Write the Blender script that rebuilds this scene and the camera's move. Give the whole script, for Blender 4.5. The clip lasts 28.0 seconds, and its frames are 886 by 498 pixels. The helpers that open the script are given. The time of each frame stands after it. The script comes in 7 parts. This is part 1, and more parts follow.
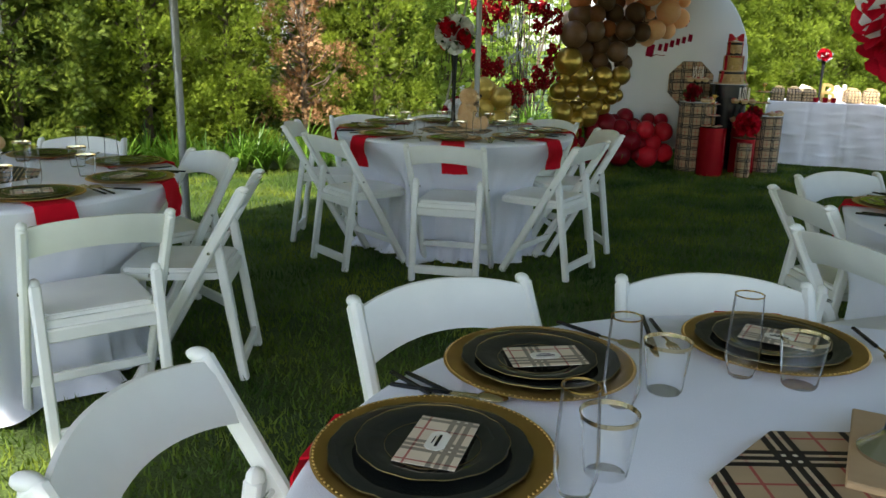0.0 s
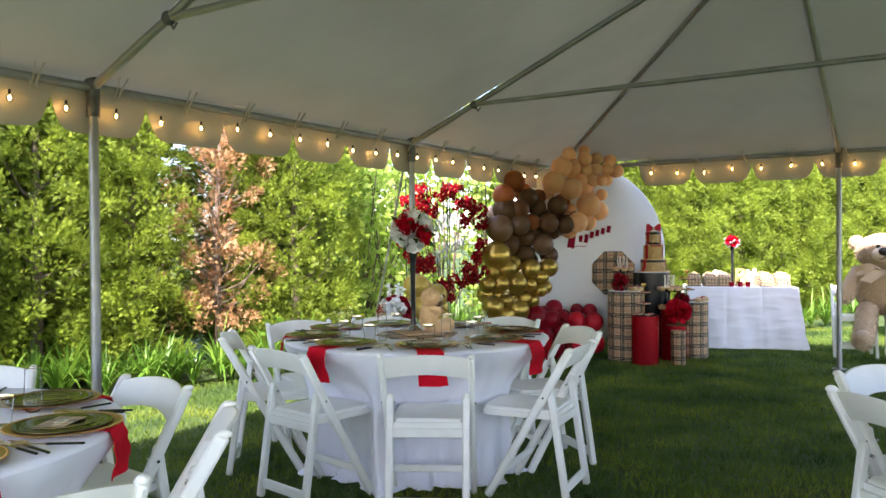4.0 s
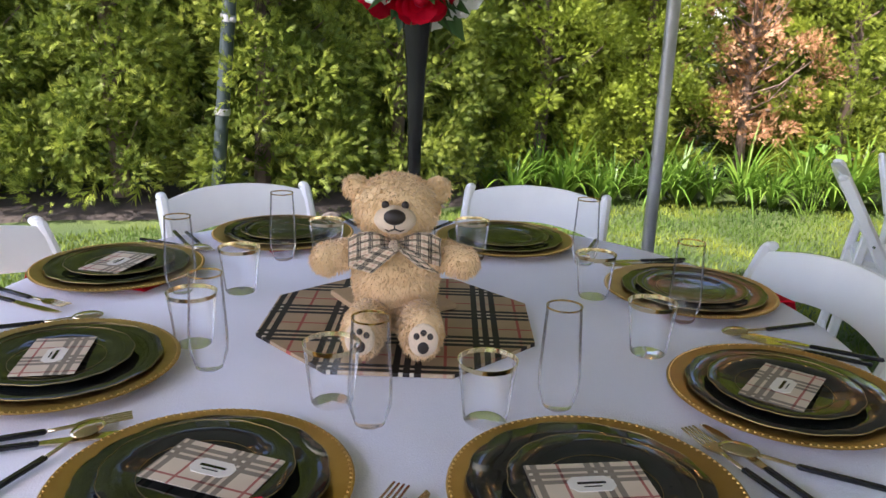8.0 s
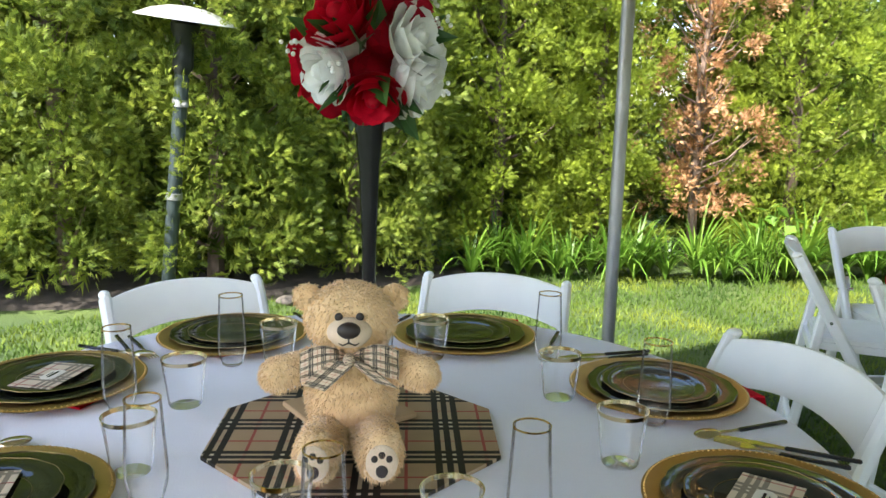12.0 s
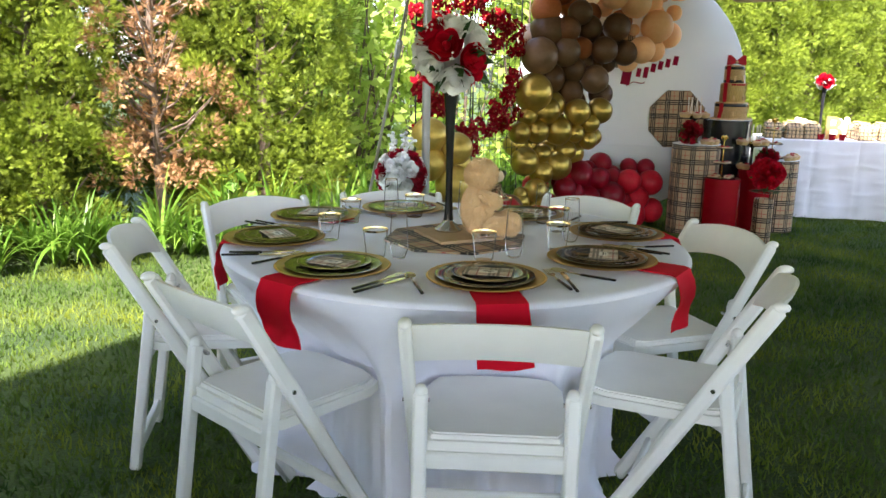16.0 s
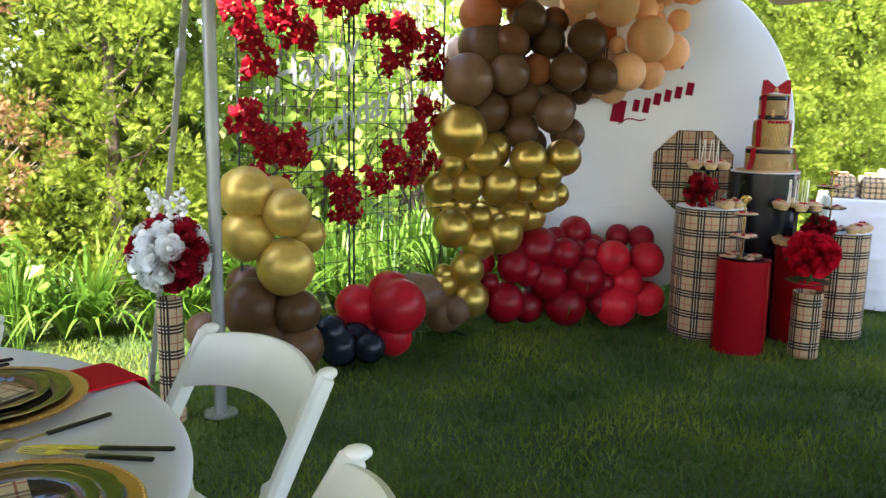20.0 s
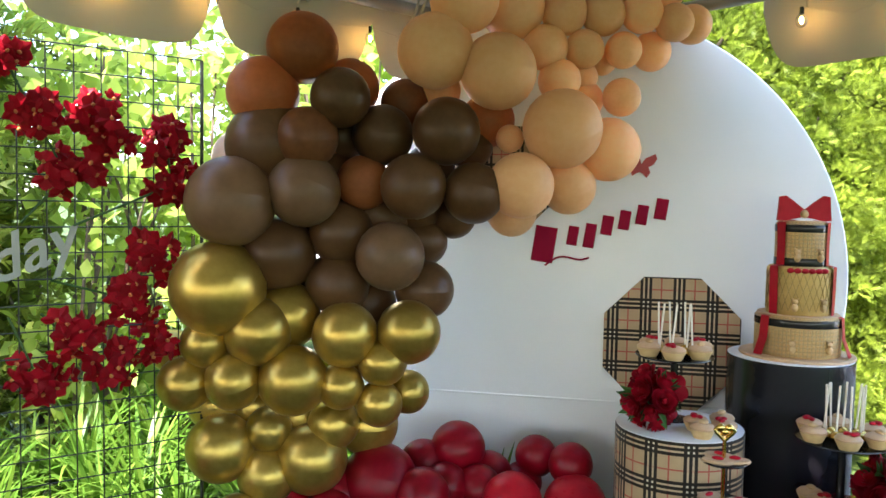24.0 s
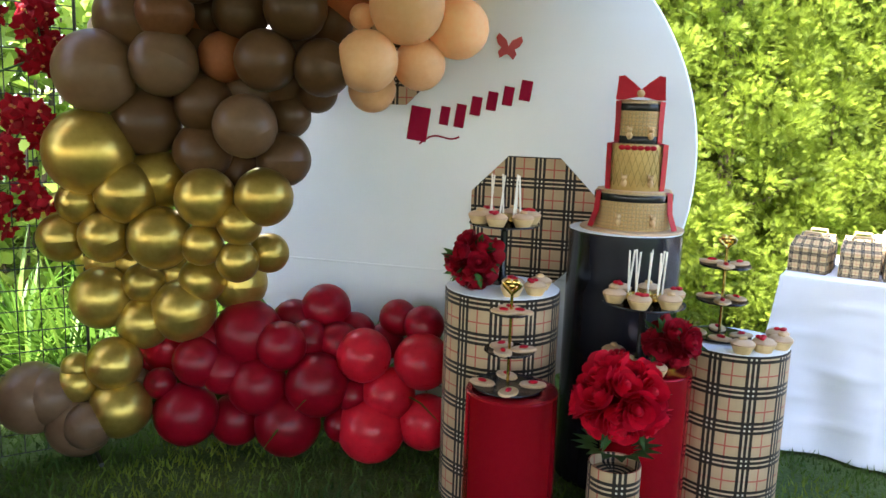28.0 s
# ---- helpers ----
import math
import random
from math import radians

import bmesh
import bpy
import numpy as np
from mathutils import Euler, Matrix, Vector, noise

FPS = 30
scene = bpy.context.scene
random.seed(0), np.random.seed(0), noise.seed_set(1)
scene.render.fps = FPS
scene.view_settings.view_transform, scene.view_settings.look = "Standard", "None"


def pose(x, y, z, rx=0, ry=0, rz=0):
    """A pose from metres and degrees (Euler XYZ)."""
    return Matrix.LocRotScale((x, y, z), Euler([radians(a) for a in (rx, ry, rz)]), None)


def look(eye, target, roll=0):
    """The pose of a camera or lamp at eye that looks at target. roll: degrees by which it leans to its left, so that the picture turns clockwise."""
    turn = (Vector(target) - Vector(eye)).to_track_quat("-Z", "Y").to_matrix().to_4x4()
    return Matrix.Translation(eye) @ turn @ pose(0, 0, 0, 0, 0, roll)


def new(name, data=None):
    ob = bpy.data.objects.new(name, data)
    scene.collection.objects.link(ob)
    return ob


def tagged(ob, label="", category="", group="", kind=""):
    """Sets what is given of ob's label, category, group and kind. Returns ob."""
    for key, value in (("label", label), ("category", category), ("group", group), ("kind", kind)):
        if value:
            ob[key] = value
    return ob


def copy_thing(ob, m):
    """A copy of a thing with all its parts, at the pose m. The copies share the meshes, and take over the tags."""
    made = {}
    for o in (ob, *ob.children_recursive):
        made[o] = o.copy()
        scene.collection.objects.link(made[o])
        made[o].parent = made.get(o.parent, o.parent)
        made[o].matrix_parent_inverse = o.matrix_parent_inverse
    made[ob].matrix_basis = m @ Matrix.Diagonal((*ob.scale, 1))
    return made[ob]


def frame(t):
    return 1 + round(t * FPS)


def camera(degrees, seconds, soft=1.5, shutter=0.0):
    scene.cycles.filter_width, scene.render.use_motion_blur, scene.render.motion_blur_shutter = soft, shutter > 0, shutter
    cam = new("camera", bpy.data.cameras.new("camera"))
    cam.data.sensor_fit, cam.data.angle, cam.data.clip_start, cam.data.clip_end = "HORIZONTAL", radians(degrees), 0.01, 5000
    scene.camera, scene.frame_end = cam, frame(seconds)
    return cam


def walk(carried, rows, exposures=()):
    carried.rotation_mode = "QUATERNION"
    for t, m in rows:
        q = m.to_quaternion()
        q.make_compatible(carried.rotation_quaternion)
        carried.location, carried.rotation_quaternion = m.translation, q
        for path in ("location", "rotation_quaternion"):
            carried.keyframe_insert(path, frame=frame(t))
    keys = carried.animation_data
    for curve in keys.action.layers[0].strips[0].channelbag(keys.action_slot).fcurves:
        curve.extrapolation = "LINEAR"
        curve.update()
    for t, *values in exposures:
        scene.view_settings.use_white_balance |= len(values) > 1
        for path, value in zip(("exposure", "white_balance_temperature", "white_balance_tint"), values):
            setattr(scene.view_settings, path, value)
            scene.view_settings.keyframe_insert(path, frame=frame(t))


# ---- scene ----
cam = camera(59.0, 28.0)
PATH = [
    (0, (0.43, -0.051, 1.303), (0.278, 1.879, 0.799), 1.2),
    (0.5, (0.301, 0.038, 1.323), (0.155, 1.991, 0.921), 1.4),
    (1, (0.154, 0.095, 1.343), (0.129, 2.075, 1.06), 2.1),
    (1.5, (-0.014, 0.144, 1.353), (0.038, 2.138, 1.204), -0.0),
    (2, (-0.048, 0.27, 1.343), (0.069, 2.264, 1.248), -1.6),
    (2.5, (-0.035, 0.419, 1.339), (0.147, 2.41, 1.289), -1.9),
    (4.5, (-0.091, 0.508, 1.307), (0.003, 2.506, 1.289), 0.7),
    (5, (-0.173, 0.567, 1.311), (-0.136, 2.566, 1.267), 1.3),
    (5.5, (-0.408, 0.7, 1.278), (-0.422, 2.698, 1.191), 0.6),
    (6, (-0.59, 0.911, 1.238), (-0.836, 2.887, 1.055), 0.3),
    (6.5, (-0.66, 1.17, 1.251), (-1.189, 3.085, 1.017), 0.7),
    (7, (-0.747, 1.376, 1.258), (-1.443, 3.228, 0.967), 0.8),
    (7.5, (-0.93, 1.551, 1.263), (-1.656, 3.375, 0.881), 1.9),
    (8, (-1.002, 1.741, 1.26), (-1.884, 3.451, 0.713), 1.9),
    (8.5, (-1.082, 1.88, 1.282), (-2.011, 3.531, 0.641), 2.7),
    (9, (-1.176, 1.961, 1.269), (-2.065, 3.613, 0.574), 3.7),
    (9.5, (-1.226, 1.988, 1.271), (-2.07, 3.669, 0.591), 3.9),
    (10, (-1.228, 1.997, 1.309), (-2.059, 3.733, 0.765), 3.4),
    (10.5, (-1.2, 1.981, 1.366), (-2.021, 3.769, 1.01), 2.2),
    (11, (-1.18, 1.951, 1.374), (-1.97, 3.769, 1.107), 1.7),
    (11.5, (-1.113, 1.859, 1.338), (-1.928, 3.664, 1.058), 1.7),
    (13.5, (-0.88, 1.762, 1.266), (-1.439, 3.545, 0.552), 0.5),
    (14, (-0.859, 1.87, 1.279), (-1.111, 3.738, 0.61), -0.6),
    (14.5, (-0.74, 1.973, 1.304), (-0.855, 3.879, 0.707), -0.7),
    (15, (-0.541, 2.119, 1.317), (-0.626, 4.038, 0.761), -0.1),
    (15.5, (-0.366, 2.319, 1.297), (-0.345, 4.253, 0.785), 0.4),
    (16, (-0.179, 2.502, 1.324), (-0.008, 4.444, 0.877), 1.1),
    (16.5, (0.051, 2.689, 1.331), (0.176, 4.634, 0.881), 1.0),
    (17, (0.232, 2.89, 1.321), (0.315, 4.832, 0.85), 0.7),
    (17.5, (0.378, 3.11, 1.362), (0.473, 5.061, 0.935), 0.8),
    (18, (0.577, 3.31, 1.362), (0.587, 5.268, 0.951), 0.2),
    (18.5, (0.782, 3.521, 1.364), (0.727, 5.476, 0.945), 0.5),
    (19, (0.874, 3.777, 1.307), (0.896, 5.75, 0.98), 0.5),
    (19.5, (1.041, 4.039, 1.241), (1.013, 6.015, 0.932), 0.0),
    (20, (1.222, 4.315, 1.259), (1.110, 6.282, 0.917), 1.1),
    (20.5, (1.431, 4.595, 1.225), (1.261, 6.568, 0.941), 1.0),
    (22.5, (1.887, 5.684, 1.298), (1.283, 7.582, 1.11), 2.7),
    (23, (2.022, 5.882, 1.362), (1.438, 7.784, 1.156), 2.2),
    (23.5, (2.09, 6.16, 1.439), (1.723, 8.121, 1.29), 1.0),
    (24, (2.263, 6.365, 1.444), (1.862, 8.321, 1.329), 1.0),
    (24.5, (2.459, 6.506, 1.401), (2.025, 8.455, 1.279), 2.4),
    (25, (2.632, 6.669, 1.415), (2.181, 8.613, 1.284), 2.5),
    (25.5, (2.795, 6.799, 1.466), (2.205, 8.71, 1.442), 2.4),
    (26, (2.915, 6.74, 1.507), (2.238, 8.621, 1.496), 3.8),
    (26.5, (2.959, 6.583, 1.409), (2.278, 8.461, 1.333), 4.9),
    (27, (2.961, 6.532, 1.303), (2.29, 8.404, 1.095), 4.5),
    (27.5, (3.02, 6.406, 1.282), (2.408, 8.288, 0.992), 1.9),
    (28, (2.993, 6.313, 1.335), (2.486, 8.218, 0.996), 2.0),
]
walk(cam, [(t, look(eye, target, roll)) for t, eye, target, roll in PATH],
     exposures=[(0, 1.5, 6500, 8), (1, 1.87, 6500, 10), (2.5, 2.2, 6400, 13), (5, 2.45, 6300, 26), (6.5, 2.03, 6300, 30), (8.5, 2.05, 6300, 30), (9.5, 2.1, 6300, 26), (11, 2.35, 6400, 16), (13.5, 2.15, 6400, 14), (14.3, 2.2, 6500, 12), (15.5, 2.4, 6500, 15), (17.2, 2.56, 6500, 24), (18.4, 2.68, 6400, 26), (20, 2.8, 6300, 18), (23.2, 2.98, 6300, 14), (25, 2.88, 6200, 15), (28, 2.98, 6200, 15)])

# ---- world, sun, exposure ----
SUN_ELEV, SUN_AZ = radians(48), radians(200)      # azimuth: clockwise from +y, where the light comes from
world = bpy.data.worlds.new("world")
scene.world = world
world.use_nodes = True
wn = world.node_tree
sky = wn.nodes.new("ShaderNodeTexSky")
sky.sky_type, sky.sun_disc = "NISHITA", False
sky.sun_elevation, sky.sun_rotation = SUN_ELEV, SUN_AZ
sky.dust_density, sky.air_density = 1.2, 1.0
wn.links.new(sky.outputs[0], wn.nodes["Background"].inputs[0])
wn.nodes["Background"].inputs[1].default_value = 0.14
sun = new("sun", bpy.data.lights.new("sun", "SUN"))
sun.data.energy, sun.data.angle, sun.data.color = 4.3, radians(2.0), (1.0, 0.965, 0.90)
sun_dir = Vector((math.sin(SUN_AZ) * math.cos(SUN_ELEV), math.cos(SUN_AZ) * math.cos(SUN_ELEV), math.sin(SUN_ELEV)))
sun.matrix_world = look(sun_dir * 30, (0, 0, 0))

# ---- materials ----
def node_mat(name):
    m = bpy.data.materials.new(name)
    m.use_nodes = True
    return m, m.node_tree.nodes, m.node_tree.links, m.node_tree.nodes["Principled BSDF"]


def ramp(nodes, stops, mode="LINEAR"):
    r = nodes.new("ShaderNodeValToRGB")
    cr = r.color_ramp
    cr.interpolation = mode
    while len(cr.elements) < len(stops):
        cr.elements.new(0.5)
    for e, (p, c) in zip(cr.elements, stops):
        e.position, e.color = p, (*c, 1) if len(c) == 3 else c
    return r


def surf(name, a, b=None, rough=0.5, metal=0.0, scale=6.0, detail=6.0, bump=0.0, bump_scale=60.0, rough_var=0.08, random_tint=0.0,
         island=False, sheen=0.0, coat=0.0, translucent=0.0, specular=None):
    """Two tones a and b mixed by noise, with fine relief, uneven gloss and, if asked, a tint by object or by piece."""
    m, n, l, p = node_mat(name)
    b = b or tuple(0.82 * c for c in a)
    co = n.new("ShaderNodeTexCoord")
    big = n.new("ShaderNodeTexNoise")
    big.inputs["Scale"].default_value, big.inputs["Detail"].default_value = scale, detail
    l.new(co.outputs["Object"], big.inputs["Vector"])
    r = ramp(n, [(0.32, a), (0.68, b)])
    l.new(big.outputs[0], r.inputs[0])
    colour = r.outputs[0]
    if random_tint:
        src = n.new("ShaderNodeNewGeometry").outputs["Random Per Island"] if island else n.new("ShaderNodeObjectInfo").outputs["Random"]
        hsv = n.new("ShaderNodeHueSaturation")
        mr = n.new("ShaderNodeMapRange")
        mr.inputs[3].default_value, mr.inputs[4].default_value = 1 - random_tint, 1 + random_tint
        l.new(src, mr.inputs[0])
        l.new(mr.outputs[0], hsv.inputs["Value"])
        l.new(colour, hsv.inputs["Color"])
        colour = hsv.outputs[0]
    l.new(colour, p.inputs["Base Color"])
    fine = n.new("ShaderNodeTexNoise")
    fine.inputs["Scale"].default_value, fine.inputs["Detail"].default_value = bump_scale, 4
    l.new(co.outputs["Object"], fine.inputs["Vector"])
    rr = n.new("ShaderNodeMapRange")
    rr.inputs[3].default_value, rr.inputs[4].default_value = max(0.02, rough - rough_var), min(1, rough + rough_var)
    l.new(fine.outputs[0], rr.inputs[0])
    l.new(rr.outputs[0], p.inputs["Roughness"])
    if bump:
        bn = n.new("ShaderNodeBump")
        bn.inputs["Strength"].default_value, bn.inputs["Distance"].default_value = bump, 0.004
        l.new(fine.outputs[0], bn.inputs["Height"])
        l.new(bn.outputs[0], p.inputs["Normal"])
    p.inputs["Metallic"].default_value = metal
    p.inputs["Sheen Weight"].default_value = sheen
    p.inputs["Coat Weight"].default_value = coat
    if specular is not None:
        p.inputs["Specular IOR Level"].default_value = specular
    if translucent:
        t = n.new("ShaderNodeBsdfTranslucent")
        l.new(colour, t.inputs[0])
        mix = n.new("ShaderNodeMixShader")
        mix.inputs[0].default_value = translucent
        l.new(p.outputs[0], mix.inputs[1])
        l.new(t.outputs[0], mix.inputs[2])
        l.new(mix.outputs[0], n["Material Output"].inputs[0])
    return m


def leafy(name, dark, mid, light, translucent=0.3, rough=0.55, patch=0.5, patch_scale=3.0, single=0.55):
    """Foliage: three greens spread leaf by leaf and in larger drifts."""
    m, n, l, p = node_mat(name)
    geo, co = n.new("ShaderNodeNewGeometry"), n.new("ShaderNodeTexCoord")
    drift = n.new("ShaderNodeTexNoise")
    drift.inputs["Scale"].default_value = patch_scale
    l.new(co.outputs["Object"], drift.inputs["Vector"])
    add = n.new("ShaderNodeMath")
    add.operation = "MULTIPLY_ADD"
    add.inputs[1].default_value, add.inputs[2].default_value = single, 0.525 - 0.5 * single - 0.5 * patch
    l.new(geo.outputs["Random Per Island"], add.inputs[0])
    sm = n.new("ShaderNodeMath")
    sm.operation = "MULTIPLY_ADD"
    sm.inputs[1].default_value = patch
    l.new(drift.outputs[0], sm.inputs[0])
    l.new(add.outputs[0], sm.inputs[2])
    r = ramp(n, [(0.12, dark), (0.5, mid), (0.88, light)])
    l.new(sm.outputs[0], r.inputs[0])
    l.new(r.outputs[0], p.inputs["Base Color"])
    p.inputs["Roughness"].default_value = rough
    p.inputs["Specular IOR Level"].default_value = 0.3
    t = n.new("ShaderNodeBsdfTranslucent")
    l.new(r.outputs[0], t.inputs[0])
    mix = n.new("ShaderNodeMixShader")
    mix.inputs[0].default_value = translucent
    l.new(p.outputs[0], mix.inputs[1])
    l.new(t.outputs[0], mix.inputs[2])
    l.new(mix.outputs[0], n["Material Output"].inputs[0])
    return m


def plaid(name, period, base=(0.50, 0.34, 0.20), rough=0.5, bump=0.1, fade=1.0):
    """Tan check: bands of three black lines with white between, and a thin red line, both ways, from the UV map in metres."""
    m, n, l, p = node_mat(name)
    uv = n.new("ShaderNodeUVMap")
    sep = n.new("ShaderNodeSeparateXYZ")
    l.new(uv.outputs[0], sep.inputs[0])
    k, o, half = (0, 0, 0), (1, 1, 1), (0.5 * fade,) * 3
    full = (fade,) * 3
    black_stops = [(0.0, k), (0.03, full), (0.115, k), (0.165, full), (0.25, k), (0.30, full), (0.385, k)]
    white_stops = [(0.0, k), (0.115, o), (0.165, k), (0.25, o), (0.30, k)]
    red_stops = [(0.0, k), (0.65, o), (0.69, k)]
    masks = {}
    for axis in (0, 1):
        d = n.new("ShaderNodeMath")
        d.operation = "DIVIDE"
        d.inputs[1].default_value = period
        f = n.new("ShaderNodeMath")
        f.operation = "FRACT"
        l.new(sep.outputs[axis], d.inputs[0])
        l.new(d.outputs[0], f.inputs[0])
        for key, stops in (("b", black_stops), ("w", white_stops), ("r", red_stops)):
            r = ramp(n, stops, "CONSTANT")
            l.new(f.outputs[0], r.inputs[0])
            masks[key, axis] = r.outputs[0]

    def top(a, b, op="MAXIMUM"):
        q = n.new("ShaderNodeMath")
        q.operation = op
        l.new(a, q.inputs[0])
        l.new(b, q.inputs[1])
        return q.outputs[0]

    def over(colour, fac, paint, amount):
        mx = n.new("ShaderNodeMix")
        mx.data_type = "RGBA"
        mu = n.new("ShaderNodeMath")
        mu.operation = "MULTIPLY"
        mu.inputs[1].default_value = amount
        l.new(fac, mu.inputs[0])
        l.new(mu.outputs[0], mx.inputs[0])
        l.new(colour, mx.inputs[6])
        mx.inputs[7].default_value = (*paint, 1)
        return mx.outputs[2]

    co = n.new("ShaderNodeTexCoord")
    nz = n.new("ShaderNodeTexNoise")
    nz.inputs["Scale"].default_value, nz.inputs["Detail"].default_value = 14, 6
    l.new(co.outputs["Object"], nz.inputs["Vector"])
    br = ramp(n, [(0.3, base), (0.7, tuple(0.86 * c for c in base))])
    l.new(nz.outputs[0], br.inputs[0])
    c = over(br.outputs[0], top(masks["r", 0], masks["r", 1]), (0.35, 0.03, 0.03), 0.8)
    c = over(c, top(masks["w", 0], masks["w", 1]), (0.60, 0.48, 0.33), 0.4)
    c = over(c, top(masks["w", 0], masks["w", 1], "MULTIPLY"), (0.74, 0.66, 0.52), 0.8)
    c = over(c, top(masks["b", 0], masks["b", 1]), (0.008, 0.007, 0.007), 0.97)
    l.new(c, p.inputs["Base Color"])
    p.inputs["Roughness"].default_value = rough
    p.inputs["Specular IOR Level"].default_value = 0.2
    fine = n.new("ShaderNodeTexNoise")
    fine.inputs["Scale"].default_value = 500
    l.new(co.outputs["Object"], fine.inputs["Vector"])
    bn = n.new("ShaderNodeBump")
    bn.inputs["Strength"].default_value, bn.inputs["Distance"].default_value = bump, 0.002
    l.new(fine.outputs[0], bn.inputs["Height"])
    l.new(bn.outputs[0], p.inputs["Normal"])
    return m


def clear_plastic(name):
    m, n, l, p = node_mat(name)
    tr, gl, lw, mix = (n.new("ShaderNode" + k) for k in ("BsdfTransparent", "BsdfGlossy", "LayerWeight", "MixShader"))
    tr.inputs[0].default_value = (0.992, 0.994, 0.994, 1)
    gl.inputs["Roughness"].default_value = 0.03
    lw.inputs[0].default_value = 0.12
    mr = n.new("ShaderNodeMapRange")
    mr.inputs[3].default_value, mr.inputs[4].default_value = 0.03, 0.8
    l.new(lw.outputs["Fresnel"], mr.inputs[0])
    l.new(mr.outputs[0], mix.inputs[0])
    l.new(tr.outputs[0], mix.inputs[1])
    l.new(gl.outputs[0], mix.inputs[2])
    l.new(mix.outputs[0], n["Material Output"].inputs[0])
    return m


def glow(name, colour, strength):
    m, n, l, p = node_mat(name)
    p.inputs["Base Color"].default_value = (*colour, 1)
    p.inputs["Emission Color"].default_value = (*colour, 1)
    p.inputs["Emission Strength"].default_value = strength
    return m


M_RESIN = surf("white_resin", (0.86, 0.855, 0.80), (0.81, 0.805, 0.755), rough=0.38, scale=9, bump=0.05, bump_scale=220)
M_CLOTH = surf("white_cloth", (0.85, 0.85, 0.91), (0.81, 0.81, 0.875), rough=0.85, scale=3, bump=0.25, bump_scale=420, sheen=0.15)


def wrinkled(m, scale, depth):
    """Adds broad soft creases under a cloth's weave."""
    n, l = m.node_tree.nodes, m.node_tree.links
    co, nz, bn = n.new("ShaderNodeTexCoord"), n.new("ShaderNodeTexNoise"), n.new("ShaderNodeBump")
    nz.inputs["Scale"].default_value, nz.inputs["Detail"].default_value, nz.inputs["Distortion"].default_value = scale, 1.5, 0.2
    bn.inputs["Strength"].default_value, bn.inputs["Distance"].default_value = 0.5, depth
    l.new(co.outputs["Object"], nz.inputs["Vector"])
    l.new(nz.outputs[0], bn.inputs["Height"])
    weave = next(q for q in n if q.type == "BUMP" and q != bn)
    l.new(bn.outputs[0], weave.inputs["Normal"])


wrinkled(M_CLOTH, 4.0, 0.03)
M_RED_CLOTH = surf("red_cloth", (0.62, 0.005, 0.02), (0.53, 0.004, 0.016), rough=0.85, scale=8, bump=0.25, bump_scale=500, specular=0.15)
M_GOLD = surf("gold_charger", (0.50, 0.31, 0.085), (0.40, 0.24, 0.06), rough=0.34, metal=0.85, scale=14, bump=0.03, bump_scale=90)
M_GOLD_LINE = surf("gold_line", (0.75, 0.52, 0.16), (0.62, 0.40, 0.1), rough=0.2, metal=1.0, scale=30)
M_GOLD_PALE = surf("pale_gold_line", (0.78, 0.66, 0.42), (0.66, 0.54, 0.32), rough=0.15, metal=1.0, scale=30)
M_GOLD_DIM = surf("dark_gold_edge", (0.34, 0.24, 0.09), (0.24, 0.17, 0.06), rough=0.35, metal=0.9, scale=30)
M_BLACK_PLATE = surf("black_plate", (0.012, 0.014, 0.014), (0.02, 0.022, 0.02), rough=0.06, scale=10, rough_var=0.03, specular=0.5)
M_BLACK = surf("black_gloss", (0.012, 0.012, 0.014), (0.020, 0.020, 0.022), rough=0.14, scale=10, specular=0.25)
M_STEEL = surf("cutlery_gold", (0.72, 0.60, 0.40), (0.6, 0.48, 0.3), rough=0.16, metal=1.0, scale=40)
M_ALU = surf("aluminium_tube", (0.36, 0.365, 0.36), (0.29, 0.295, 0.29), rough=0.45, metal=0.6, scale=7, bump=0.06, bump_scale=80)
M_IRON = surf("dark_bracket", (0.10, 0.10, 0.10), (0.16, 0.16, 0.155), rough=0.5, metal=0.6, scale=20)
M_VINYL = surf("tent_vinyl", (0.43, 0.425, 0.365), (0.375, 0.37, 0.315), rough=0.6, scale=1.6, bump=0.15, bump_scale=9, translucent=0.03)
M_CARD = plaid("plaid_card", 0.085, (0.74, 0.61, 0.45), 0.6, fade=0.66)
M_BOARD = plaid("plaid_board", 0.122, (0.45, 0.315, 0.185), 0.55)
M_DRUM = plaid("plaid_drum", 0.118, (0.46, 0.325, 0.19), 0.4)
M_VASE = plaid("plaid_vase", 0.105, (0.58, 0.42, 0.255), 0.55)
M_RIBBON = plaid("plaid_ribbon", 0.022, (0.74, 0.58, 0.40), 0.7)
M_FINE_PLAID = plaid("plaid_box", 0.036, (0.64, 0.47, 0.25), 0.55)
M_WICKER = plaid("wicker", 0.013, (0.60, 0.42, 0.18), 0.55, 0.3, 0.45)
M_RED_DRUM = surf("red_satin_metal", (0.42, 0.006, 0.018), (0.36, 0.005, 0.014), rough=0.2, metal=0.55, scale=4, rough_var=0.02, bump_scale=8)
M_BLACK_DRUM = surf("black_satin", (0.008, 0.009, 0.014), (0.013, 0.014, 0.02), rough=0.2, scale=5, specular=0.4)
M_WHITE = surf("white_board", (0.80, 0.82, 0.84), (0.76, 0.78, 0.80), rough=0.6, scale=2, bump=0.06, bump_scale=120)
M_KRAFT = surf("kraft_card", (0.48, 0.32, 0.17), (0.42, 0.27, 0.14), rough=0.75, scale=16, bump=0.15, bump_scale=300)
M_FUR = surf("tan_plush", (0.86, 0.61, 0.33), (0.78, 0.52, 0.26), rough=0.95, scale=24, bump=0.4, bump_scale=300, sheen=0.4)
